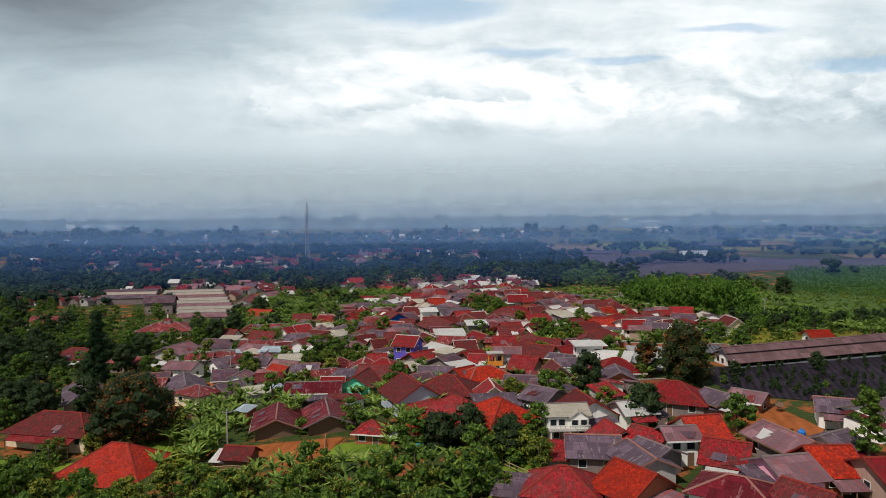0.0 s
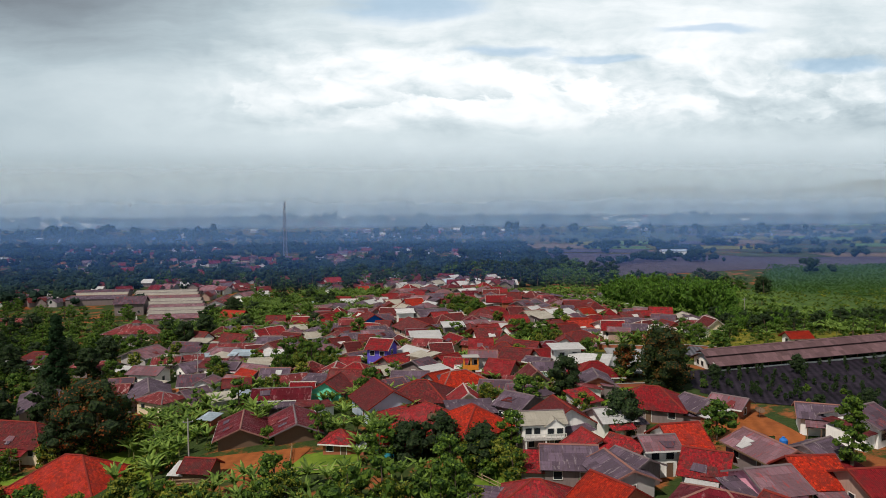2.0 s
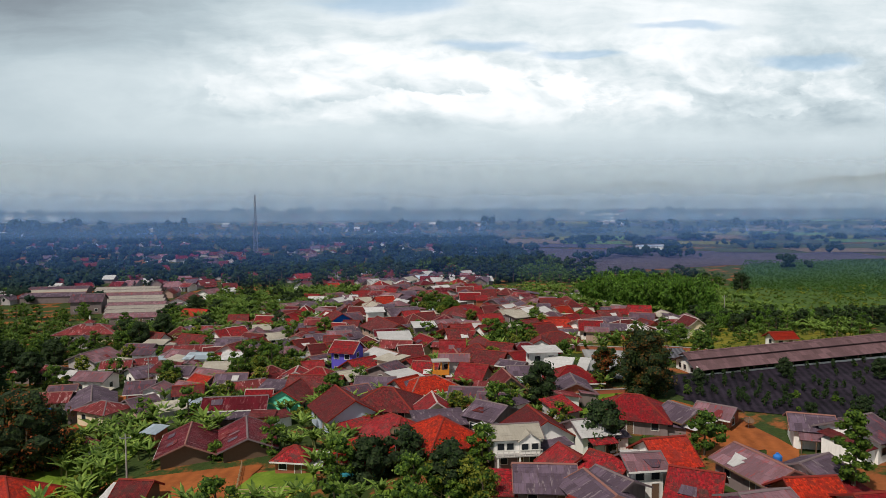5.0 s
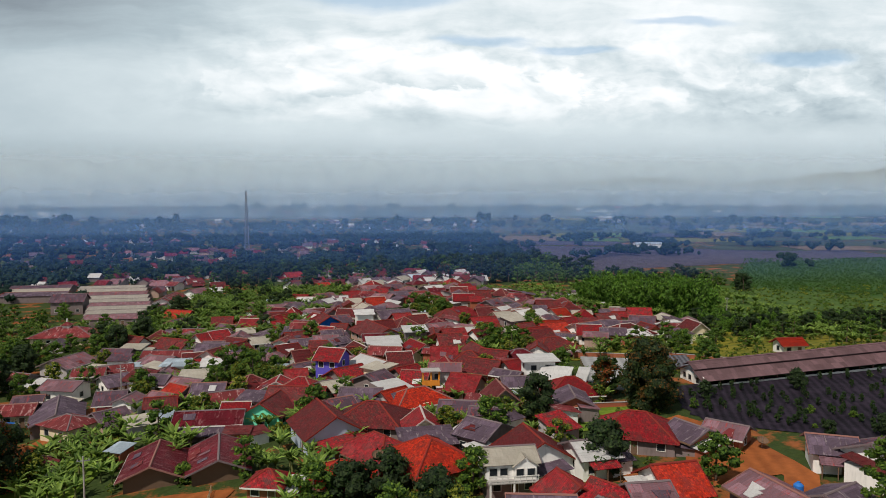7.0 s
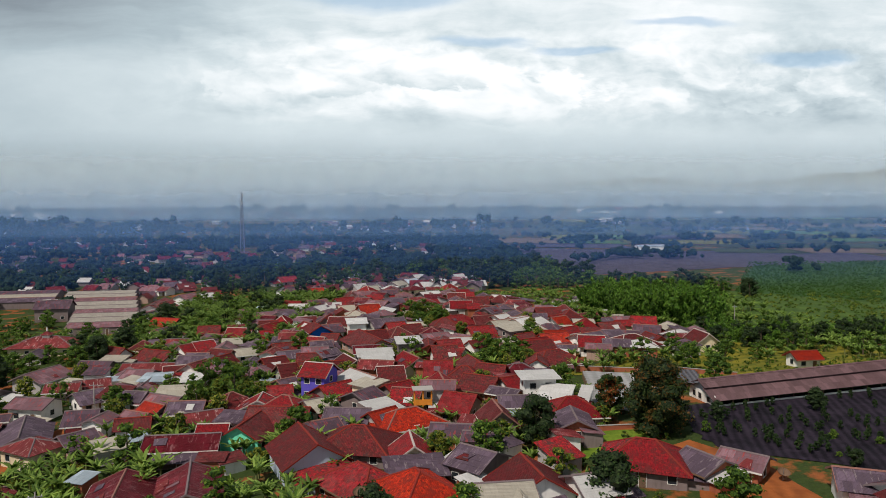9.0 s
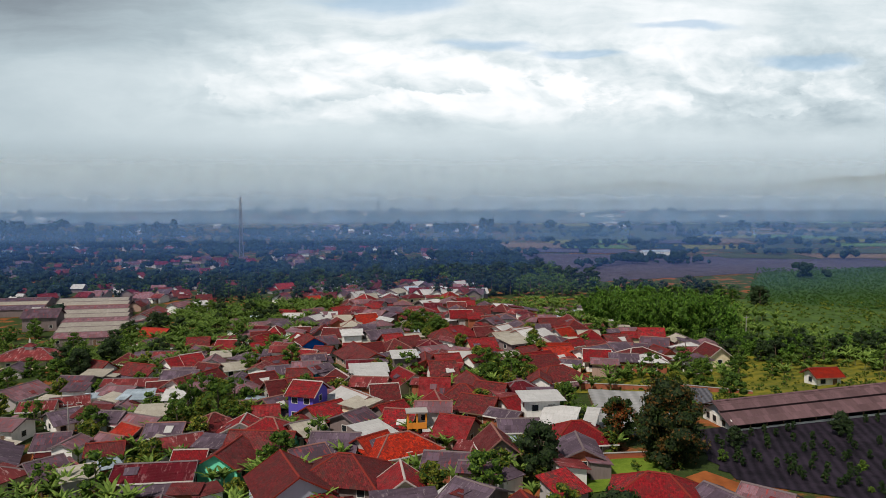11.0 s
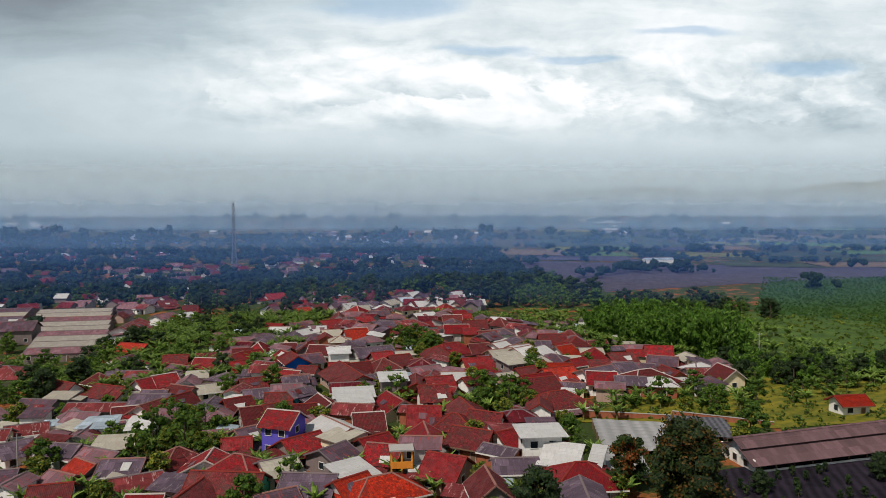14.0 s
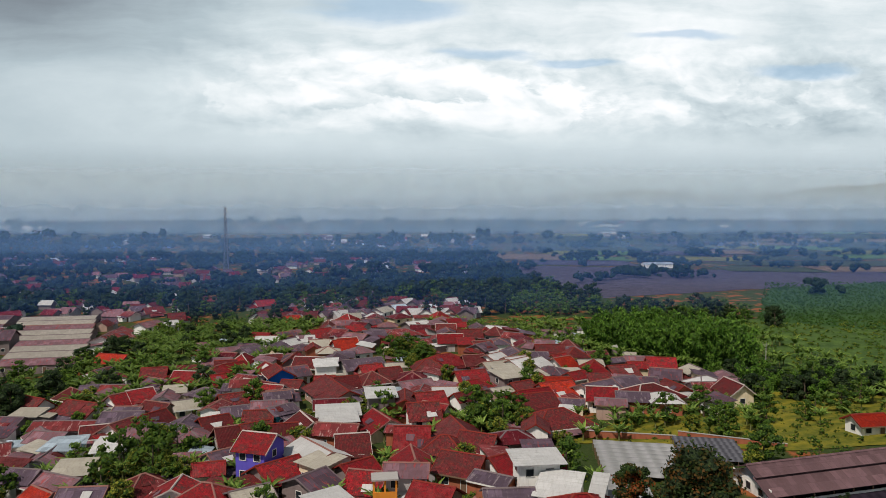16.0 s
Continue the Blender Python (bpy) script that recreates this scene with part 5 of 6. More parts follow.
# factory halls with cream roofs
for i in range(9):
    hy = 277 + 11.6 * i
    hr = FACTSHEET if i % 3 else PINKSHEET
    hl = 22 if i < 4 else 29
    edge = -79 - 0.37 * (hy - 272)
    house(edge - hl / 2, hy, 8, hl, 10.4, 2.6, 1.0, "gable", hr, GREYW, 0.3, word="factory_hall", group="factory halls")
    if i > 4 and i != 5:
        house(edge - hl - 17, hy - 3, 8, 26, 10.0, 3.0, 1.2, "gable", (GREY, CREAMSHEET, DARK)[i % 3], GREYW, 0.3, openable=False, word="factory_hall", group="factory halls")
house(-123.5, 310, 8, 11.5, 9, 5.2, 2.4, "gable", DARK, GREYW, word="factory_hall", group="factory halls")


# low white halls far out on the plain
for fx, fy, fl, fd, fr in ((362, 1275, 58, 14, WHITESHEET), (205, 582, 23, 6, PALEBLUE), (-640, 1240, 62, 18, WHITESHEET), (-585, 1265, 48, 16, WHITESHEET), (-700, 1290, 50, 16, PALEBLUE)):
    house(fx, fy, 6, fl, fd, 3.0, 1.2, "gable", fr, WHITE, 0.3, openable=False, word="warehouse", group="far halls")
field("bare_field", "pale bare field on the plain", [(92, 665), (150, 655), (168, 745), (108, 765)], TILLED, 0.7, 12)


# prayer house with a red roof and a small cupola
def prayer_house():
    x, y = -95, 244
    root = house(x, y, 4, 17, 11, 3.2, 2.0, "hip", RUST, CREAM, 1.0, word="prayer_house")
    part("lantern", boxes("lantern", [(-1.0, -1.0, 4.6, 1.0, 1.0, 5.8)], WHITE), root)
    part("lantern_roof", slope_mesh(1.5, 0.02, 1.85, RUST), root, "", lay((0, -1.5, 5.7), (1, 0, 0), (0, 1.5, 1.1)))
    part("lantern_roof", slope_mesh(1.5, 0.02, 1.85, RUST), root, "", lay((0, 1.5, 5.7), (-1, 0, 0), (0, -1.5, 1.1)))
    part("lantern_roof", slope_mesh(1.5, 0.02, 1.85, RUST), root, "", lay((1.5, 0, 5.7), (0, 1, 0), (-1.5, 0, 1.1)))
    part("lantern_roof", slope_mesh(1.5, 0.02, 1.85, RUST), root, "", lay((-1.5, 0, 5.7), (0, -1, 0), (1.5, 0, 1.1)))
    part("finial", bulk("finial", tube([(0, 0, 6.7), (0, 0, 7.2), (0, 0, 8.0)], [0.35, 0.3, 0.03]), 4, FRAMEM), root)


prayer_house()


# plastic crop tunnels
def tunnel(x, y, length, width, turn, film, word):
    root = new("crop_tunnel", None)
    root.matrix_basis = pose(x, y, gz(x, y), 0, 0, turn)
    tagged(root, f"low crop tunnel under {word} plastic film", "crop tunnel", "crop tunnels")
    k = 8
    v, f = [], []
    for i in range(13):
        for j in range(k + 1):
            a = math.pi * j / k
            v.append((-length / 2 + length * i / 12, -width / 2 * math.cos(a), 0.9 + 0.35 * math.sin(a) + random.uniform(-0.05, 0.05)))
    f = [(i * (k + 1) + j, (i + 1) * (k + 1) + j, (i + 1) * (k + 1) + j + 1, i * (k + 1) + j + 1) for i in range(12) for j in range(k)]
    part("film", mesh_of("film", v, f, film), root)
    for i in range(7):
        px = -length / 2 + length * i / 6
        for s in (-1, 1):
            part("post", boxes("post", [(px - 0.04, s * (width / 2 - 0.06) - 0.04, -0.6, px + 0.04, s * (width / 2 - 0.06) + 0.04, 0.95)], TIMBER), root)


for i in range(8):
    tunnel(49.5 + i * 0.35, 161.5 + i * 2.1, 13, 2.1, -14, PLASTIC, "pale grey")
for i in range(6):
    tunnel(43.6 + i * 0.3, 151.0 + i * 1.9, 6.5, 1.9, -14, PLASTIC, "pale grey")
for i in range(6):
    tunnel(61.5 + i * 0.5, 166.5 + i * 2.0, 10, 2.0, -14, DARKPLASTIC, "dark")
TAKEN.extend([(45, 155, 6), (48, 165, 6), (54, 165, 6), (48, 174, 6), (55, 174, 6), (63, 172, 7)])
house(94, 178.5, 5, 5.2, 4.0, 2.2, 1.1, "gable", ORANGE, WHITE)


# roof clutter: water tanks on stands, dishes, poles
def water_tank(x, y, z, paint, word):
    root = new("water_tank", None)
    root.matrix_basis = pose(x, y, gz(x, y), 0, 0, 20)
    tagged(root, f"{word} plastic water tank on a steel stand", "water tank")
    for sx in (-0.5, 0.5):
        for sy in (-0.5, 0.5):
            part("leg", boxes("leg", [(sx - 0.05, sy - 0.05, -0.5, sx + 0.05, sy + 0.05, z)], METAL), root)
    part("deck", boxes("deck", [(-0.7, -0.7, z, 0.7, 0.7, z + 0.08)], CONCRETE), root)
    part("tank", bulk("tank", tube([(0, 0, z + 0.08), (0, 0, z + 0.2), (0, 0, z + 1.1), (0, 0, z + 1.3), (0, 0, z + 1.42)], [0.5, 0.55, 0.55, 0.35, 0.12], 12), 4, paint), root)
    part("lid", bulk("lid", tube([(0, 0, z + 1.40), (0, 0, z + 1.50), (0, 0, z + 1.52)], [0.2, 0.2, 0.02], 8), 4, paint), root)


TANKBLUE = plain("blue plastic", (0.03, 0.16, 0.5), 0.5)
water_tank(50.6, 99.6, 1.7, TANKBLUE, "blue")


def dish(x, y, z):
    root = new("satellite_dish", None)
    root.matrix_basis = pose(x, y, gz(x, y), 0, 0, 0)
    tagged(root, "brown mesh satellite dish on a roof mast", "satellite dish", "satellite dishes")
    part("mast", boxes("mast", [(-0.05, -0.05, 0, 0.05, 0.05, z)], METAL), root)
    rings = [(0, 0, z), (0.0, -0.05, z + 0.06), (0, -0.12, z + 0.22), (0, -0.2, z + 0.42)]
    part("bowl", bulk("bowl", tube(rings, [0.05, 0.4, 0.65, 0.8], 14), 4, TIMBER), root)
    part("feed_arm", bulk("feed_arm", tube([(0, 0, z), (0, -0.25, z + 0.9)], [0.03, 0.03], 4), 4, METAL), root)


for dx, dy, dz in ((2.5, 112, 5.4), (56, 118, 1.0)):
    dish(dx, dy, dz)


def utility_pole(x, y, height=8.0):
    root = new("utility_pole", None)
    root.matrix_basis = pose(x, y, gz(x, y), 0, 0, 15)
    tagged(root, "concrete utility pole with a crossarm", "utility pole", "utility poles")
    part("pole", bulk("pole", tube([(0, 0, -0.8), (0, 0, height)], [0.14, 0.09], 8), 4, CONCRETE), root)
    part("crossarm", boxes("crossarm", [(-0.8, -0.05, height - 0.7, 0.8, 0.05, height - 0.58)], METAL), root)
    for ix in (-0.7, 0.0, 0.7):
        part("insulator", bulk("insulator", tube([(ix, 0, height - 0.58), (ix, 0, height - 0.45), (ix, 0, height - 0.38)], [0.05, 0.07, 0.03], 6), 4, FRAMEM), root)


for ux, uy in ((-36.5, 118), (-52, 172), (110, 243)):
    utility_pole(ux, uy, 7.0)


def low_wall(x0, y0, x1, y1, height, material, label):
    d = Vector((x1 - x0, y1 - y0, 0))
    root = new("garden_wall", None)
    root.matrix_basis = pose((x0 + x1) / 2, (y0 + y1) / 2, gz((x0 + x1) / 2, (y0 + y1) / 2), 0, 0, math.degrees(math.atan2(d.y, d.x)))
    tagged(root, label, "wall")
    L = d.length
    part("wall", boxes("wall", [(-L / 2, -0.1, -0.8, L / 2, 0.1, height)], material), root)
    part("coping", boxes("coping", [(-L / 2 - 0.05, -0.16, height, L / 2 + 0.05, 0.16, height + 0.1)], CONCRETE), root)


low_wall(30, 141.9, 45.5, 142.7, 0.9, BRICKW, "low raw brick garden wall before the cream house")
low_wall(45.5, 184.5, 61, 180.5, 1.1, BRICKW, "low earthen brick wall along the meadow")
low_wall(61.3, 180.3, 76.5, 172.5, 1.1, BRICKW, "low earthen brick wall beside the crop tunnels")

# loose roofing sheets left in the yard beside the lane
random.seed(41)
for sx, sy, sm in ((47.6, 121.5, WHITESHEET), (48.6, 120.4, PALEBLUE), (49.8, 121.8, RUST), (50.6, 120.2, WHITESHEET), (49.2, 119.0, PINKSHEET), (51.8, 121.2, RUST)):
    sheet = tagged(new("roofing_sheet", slope_mesh(0.45, 0.45, 2.2, sm, 0.7)), f"loose {ROOFWORD[sm]} roofing lying on bare earth", "roofing sheet", "loose roofing sheets")
    sheet.matrix_basis = pose(sx, sy, gz(sx, sy) + 0.33, random.uniform(-4, 4), 0, random.uniform(-60, 60))


def fence(pts, label):
    """A garden fence of split bamboo: posts with two rails."""
    x0, y0 = pts[0]
    root = new("garden_fence", None)
    root.matrix_basis = pose(x0, y0, gz(x0, y0))
    tagged(root, label, "fence", "garden fences")
    for (ax, ay), (bx, by) in zip(pts, pts[1:]):
        k = max(1, int(math.hypot(bx - ax, by - ay) / 1.6))
        spots = [(ax + (bx - ax) * i / k, ay + (by - ay) * i / k) for i in range(k + 1)]
        spots = [(px - x0, py - y0, gz(px, py) - gz(x0, y0)) for px, py in spots]
        for px, py, pz in spots:
            part("post", boxes("post", [(px - 0.06, py - 0.06, pz - 0.4, px + 0.06, py + 0.06, pz + 1.15)], BAMBOOPOLE), root)
        for h in (0.45, 0.95):
            part("rail", bar_mesh((spots[0][0], spots[0][1] - 0.08, spots[0][2] + h), (spots[-1][0], spots[-1][1] - 0.08, spots[-1][2] + h), 0.07, 0.08, BAMBOOPOLE), root)


BAMBOOPOLE = plain("weathered bamboo", (0.36, 0.27, 0.16), 0.7)
fence([(-37, 107.5), (-28.5, 106.0)], "weathered bamboo fence before the earth yard")
fence([(-20, 118), (-18.5, 107.5), (-9, 107)], "weathered bamboo fence between yard and grass")
fence([(4, 108), (10, 98), (13, 93)], "weathered bamboo fence across the garden grass")

# orange balcony of the two-storey house
porch = new("balcony", None)
porch.matrix_basis = pose(11.2, 156.0, gz(11.2, 156.0), 0, 0, 4)
tagged(porch, "orange yellow two-level balcony with dark openings", "balcony")
part("slab", boxes("slab", [(-1.6, -1.2, 2.7, 1.6, 1.2, 2.9)], OCHRE), porch)
part("roof_slab", boxes("roof_slab", [(-1.8, -1.4, 5.3, 1.8, 1.4, 5.5)], CONCRETE), porch)
part("railing", boxes("railing", [(-1.6, -1.2, 2.9, 1.6, -1.08, 3.7)], OCHRE), porch)
for px in (-1.5, 0.0, 1.5):
    part("column", boxes("column", [(px - 0.13, -1.18, -0.8, px + 0.13, -0.92, 2.7)], OCHRE), porch)
    part("column", boxes("column", [(px - 0.13, -1.05, 2.9, px + 0.13, -0.8, 5.3)], OCHRE), porch)

# small sheds and lean-tos in the yards between the houses
random.seed(17)
made = tries = 0
while made < 82 and tries < 9000:
    tries += 1
    x, y = random.uniform(-68, 82), random.uniform(118, 300)
    if all((x - p) ** 2 + (y - q) ** 2 > (r + 0.5) ** 2 for p, q, r in TAKEN) and not (x > 48 and y < 200) and not (x < -5 and y < 128) and abs(x) < 0.3 * y + 20:
        house(x, y, random.choice((0, 10, -20, 90, 35)), random.uniform(2.6, 4.2), random.uniform(2.2, 3.2), random.uniform(1.8, 2.4), 0.4, "mono", random.choice((RUST, WHITESHEET, PINKSHEET, GREY, BROWN, CREAMSHEET, PALEBLUE)), random.choice((BRICKW, GREYW, WHITE)), 0.3, openable=False, word="shed", group="yard sheds")
        made += 1

# blue tarpaulin over a lean-to
tarp = mesh_of("tarpaulin", [(i * 0.8, j * 0.8, 0.12 * math.sin(i * 1.3 + j) - 0.22 * j) for j in range(5) for i in range(7)], [(j * 7 + i, j * 7 + i + 1, j * 7 + i + 8, j * 7 + i + 7) for j in range(4) for i in range(6)], BLUESHEET)
tp = tagged(new("tarpaulin", tarp), "creased bright blue tarpaulin over a lean-to", "tarpaulin")
tp.matrix_basis = pose(-61.5, 149.5, gz(-60, 150) + 2.9, 0, 0, 190)


# ---- trees and plants ----


def leaf_quads(rng, centres, normals, length, width, droop=0.0):
    """Pointed leaves: one lozenge each, turned at random about its normal."""
    n = len(centres)
    t = rng.normal(size=(n, 3))
    t -= normals * np.sum(t * normals, axis=1, keepdims=True)
    t /= np.linalg.norm(t, axis=1, keepdims=True) + 1e-9
    t[:, 2] -= droop
    b = np.cross(normals, t)
    k = rng.uniform(0.7, 1.3, size=(n, 1))
    l, w = length * k, width * k
    return np.stack([centres - t * l / 2, centres + b * w / 2, centres + t * l / 2, centres - b * w / 2], axis=1)


def crown(rng, lobes, per, leaf, flat=0.8):
    """Leaves on the outsides of many lobes (x, y, z, r)."""
    out = []
    for x, y, z, r in lobes:
        d = rng.normal(size=(per, 3))
        d[:, 2] = np.abs(d[:, 2]) * 0.9 - 0.25
        d /= np.linalg.norm(d, axis=1, keepdims=True)
        rad = r * rng.uniform(0.55, 1.08, size=(per, 1))
        c = np.array([x, y, z]) + d * rad * np.array([1, 1, flat])
        nrm = d + rng.normal(scale=0.55, size=(per, 3))
        nrm /= np.linalg.norm(nrm, axis=1, keepdims=True)
        out.append(leaf_quads(rng, c, nrm, leaf, leaf * 0.62))
    return np.concatenate(out).reshape(-1, 3)


AXES = [np.array(a, dtype=float) for a in ((1, 0, 0), (-1, 0, 0), (0, 1, 0), (0, -1, 0), (0, 0, 1), (0, 0, -1))]
PAIRS = [(a, b) for i, a in enumerate(AXES) for b in AXES[i + 1:] if abs(a @ b) < 0.5]
LUMP = []
for pa, pb in PAIRS:
    pc = np.cross(pa, pb)
    LUMP += [pa, (pa + pb + pc) / 2, pb, (pa + pb - pc) / 2]
LUMP = np.array(LUMP)


def lumps(rng, lobes, k=0.74, flat=0.8):
    """The uneven leafy mass inside each lobe, twelve faces each, dented at random."""
    out = []
    for x, y, z, r in lobes:
        q = rng.normal(size=(3, 3))
        u = np.linalg.qr(q)[0]
        p = LUMP @ u.T
        dent = 1 + 0.18 * np.sin(p @ rng.normal(scale=3.0, size=3) + rng.uniform(0, 6))
        out.append(p * dent[:, None] * r * k * np.array([1, 1, flat]) + np.array([x, y, z]))
    return np.concatenate(out)


def make_tree(name, seed, height, spread, leaves, label, per=46, n_lobes=22, leaf=0.62, low=0.35, tall=False):
    """A broadleaf tree: trunk, limbs and an uneven crown."""
    rng = np.random.default_rng(seed)
    root = new(name, None)
    lobes = []
    for i in range(n_lobes):
        u = (i + 0.5) / n_lobes
        z = height * (low + (0.93 - low) * u)
        prof = math.sin(math.pi * min(0.98, 0.12 + 0.86 * u)) ** 0.6 if not tall else (1 - 0.85 * u)
        a = i * 2.4 + rng.uniform(-0.5, 0.5)
        rr = spread * prof * rng.uniform(0.35, 0.85)
        lobes.append((rr * math.cos(a), rr * math.sin(a), z, spread * rng.uniform(0.26, 0.46) * (0.7 if tall else 1)))
    wood = tube([(0, 0, -0.6), (0.05, 0.03, height * 0.3), (0.15, -0.1, height * 0.62), (0.1, 0.05, height * 0.88)], [height * 0.03, height * 0.024, height * 0.015, 0.04])
    for x, y, z, r in lobes[::3]:
        z0 = max(height * 0.18, z - height * 0.22)
        wood += tube([(0.08, 0, z0), (x * 0.5, y * 0.5, z0 + (z - z0) * 0.6), (x, y, z)], [height * 0.011, height * 0.008, 0.02], 5)
    part("trunk", bulk("trunk", wood, 4, BARK), root)
    part("crown", bulk("crown", crown(rng, lobes, per, leaf), 4, leaves, (CORE_SHADE_LIGHT if leaves in (LEAF_LIGHT, LEAF_BAMBOO, LEAF_MID) else CORE_SHADE, lumps(rng, lobes))), root)
    return tagged(root, label, "tree", "trees")


def make_banana(name, seed, height, label):
    """A banana plant: soft stems and long arching leaves, split along the rib."""
    rng = np.random.default_rng(seed)
    root = new(name, None)
    stem, leaf = [], []
    for s in range(1):
        ox, oy = rng.uniform(-0.3, 0.3, 2)
        hh = height * rng.uniform(0.28, 0.5)
        stem += tube([(ox, oy, -0.4), (ox * 1.1, oy * 1.1, hh * 0.6), (ox * 1.2, oy * 1.2, hh)], [0.17, 0.13, 0.07], 6)
        for i in range(13):
            a = i * 2.4 + rng.uniform(-0.4, 0.4)
            ln = rng.uniform(1.9, 3.3)
            lift = rng.uniform(0.9, 1.48)
            prev = None
            for j in range(4):
                u = j / 3
                rad = ln * u * math.cos(lift * (1 - 0.3 * u)) * 1.0
                zz = hh + ln * (u * math.sin(lift) - 0.36 * u * u)
                wd = 0.28 * math.sin(math.pi * min(0.97, 0.12 + 0.85 * u)) ** 0.7
                c = np.array([ox * 1.2 + rad * math.cos(a), oy * 1.2 + rad * math.sin(a), zz])
                side = np.array([-math.sin(a), math.cos(a), 0])
                cur = (c - side * wd - np.array([0, 0, 0.10]), c, c + side * wd - np.array([0, 0, 0.10]))
                if prev is not None:
                    leaf += [prev[0], prev[1], cur[1], cur[0], prev[1], prev[2], cur[2], cur[1]]
                prev = cur
    part("stem", bulk("stem", stem, 4, BANSTEM), root)
    part("leaves", bulk("leaves", np.array(leaf), 4, LEAF_BANANA), root)
    return tagged(root, label, "banana plant", "banana plants")


def stand(proto, x, y, turn=0.0, lift=0.0):
    if not proto.get("set"):
        proto["set"] = 1
        proto.matrix_basis = pose(x, y, gz(x, y) + lift, 0, 0, turn)
        return proto
    return copy_thing(proto, pose(x, y, gz(x, y) + lift, 0, 0, turn))


def free(x, y, r):
    return all((x - a) ** 2 + (y - b) ** 2 > (r + c) ** 2 for a, b, c in TAKEN)

T_ROUND = make_tree("tree", 1, 8.5, 3.6, LEAF_DARK, "dense round dark green garden tree", 50, 24, 0.44, 0.15)
T_MID = make_tree("tree", 2, 6.5, 2.8, LEAF_MID, "leafy mid green garden tree", 40, 18, 0.42, 0.15)
T_LIGHT = make_tree("tree", 3, 5.2, 2.4, LEAF_LIGHT, "light green young fruit tree", 40, 18, 0.40, 0.15)
T_BIG = make_tree("tree", 4, 12.0, 5.2, LEAF_BRONZE, "big old broadleaf tree with a bronze tinged crown", 165, 44, 0.45, 0.05)
T_RUST = make_tree("tree", 5, 13.0, 7.2, LEAF_RUST, "broad tree with rust coloured flowers among dark leaves", 140, 40, 0.45, 0.08)
T_RUSTLOW = make_tree("tree", 15, 8.0, 3.0, LEAF_RUST, "small tree with brownish flowering crown", 140, 26, 0.42, 0.1)
T_CONE = make_tree("conifer", 6, 20.0, 3.8, LEAF_CONE, "tall narrow dark green conifer", 200, 54, 0.45, 0.04, True)
T_THIN = make_tree("tree", 7, 11.0, 2.2, LEAF_MID, "slender tall tree with a loose crown", 60, 26, 0.42, 0.2)
T_BUSH = make_tree("bush", 8, 2.8, 1.9, LEAF_MID, "low leafy green bush", 40, 12, 0.4, 0.05)
T_BUSHL = make_tree("bush", 9, 2.4, 1.7, LEAF_LIGHT, "low light green bush", 40, 11, 0.38, 0.05)
T_SAPLING = make_tree("sapling", 16, 1.6, 0.45, LEAF_DARK, "small young tree staked in the mulched field", 22, 10, 0.3, 0.2)
# coarser patterns for the woods


def make_bamboo(name, seed, height, label):
    """A clump of bamboo: culms that rise together and arch outward, feathered with small leaves."""
    rng = np.random.default_rng(seed)
    root = new(name, None)
    wood, lobes, leaves = [], [], []
    for i in range(17):
        a = i * 2.4 + rng.uniform(-0.4, 0.4)
        h, lean_out = height * rng.uniform(0.62, 1.0), rng.uniform(0.8, 3.4)
        pts = []
        for k in range(7):
            u = k / 6
            r = 0.7 + lean_out * u ** 2.2
            z = h * (u - 0.16 * max(0.0, u - 0.7) * lean_out)
            pts.append((r * math.cos(a), r * math.sin(a), z))
        wood += tube(pts, [0.07, 0.07, 0.06, 0.05, 0.04, 0.03, 0.015], 4)
        for k in range(1, 7):
            px, py, pz = pts[k]
            rad = 1.15 * (1.15 - 0.55 * k / 6)
            lobes.append((px, py, pz, rad))
            m = 22
            d = rng.normal(size=(m, 3))
            d /= np.linalg.norm(d, axis=1, keepdims=True)
            c = np.array([px, py, pz - 0.1]) + d * rad * rng.uniform(0.6, 1.15, size=(m, 1)) * np.array([1, 1, 1.3])
            nrm = d + rng.normal(scale=0.5, size=(m, 3)) + np.array([0, 0, 0.3])
            nrm /= np.linalg.norm(nrm, axis=1, keepdims=True)
            leaves.append(leaf_quads(rng, c, nrm, 0.85, 0.26, 0.5))
    part("culms", bulk("culms", wood, 4, BANSTEM), root)
    part("crown", bulk("crown", np.concatenate(leaves).reshape(-1, 3), 4, LEAF_BAMBOO, (CORE_SHADE_LIGHT, lumps(rng, lobes, 0.8, 1.2))), root)
    return tagged(root, label, "bamboo", "trees")


W_BAMBOO = make_bamboo("bamboo_clump", 10, 11.5, "dense arching clump of bright green bamboo")
W_BIG = make_tree("tree", 17, 11.0, 4.8, LEAF_DARK, "big dark broadleaf tree at the edge of the wood", 30, 15, 0.78, 0.05)
W_MID = make_tree("tree", 18, 8.0, 3.6, LEAF_MID, "mid green tree at the edge of the wood", 20, 12, 0.75, 0.08)
W_RUST = make_tree("tree", 19, 10.0, 4.8, LEAF_RUST, "broad brownish tree at the edge of the wood", 36, 15, 0.75, 0.06)
W_BUSH = make_tree("bush", 20, 2.6, 1.9, LEAF_MID, "low weedy green bush on the slope", 10, 5, 0.5, 0.02)
W_BUSHL = make_tree("bush", 21, 2.2, 1.7, LEAF_LIGHT, "low light green weedy bush", 10, 5, 0.48, 0.02)
T_GARDEN = make_tree("tree", 22, 6.0, 2.8, LEAF_LIGHT, "light olive green garden tree", 30, 13, 0.45, 0.1)
stand(W_BAMBOO, 78, 262)
stand(W_BIG, 40, 345)
stand(W_MID, 104, 212)
stand(W_RUST, 26, 338)
stand(W_BUSH, -30, 96)
stand(W_BUSHL, -36, 95)
stand(T_GARDEN, -28, 90)
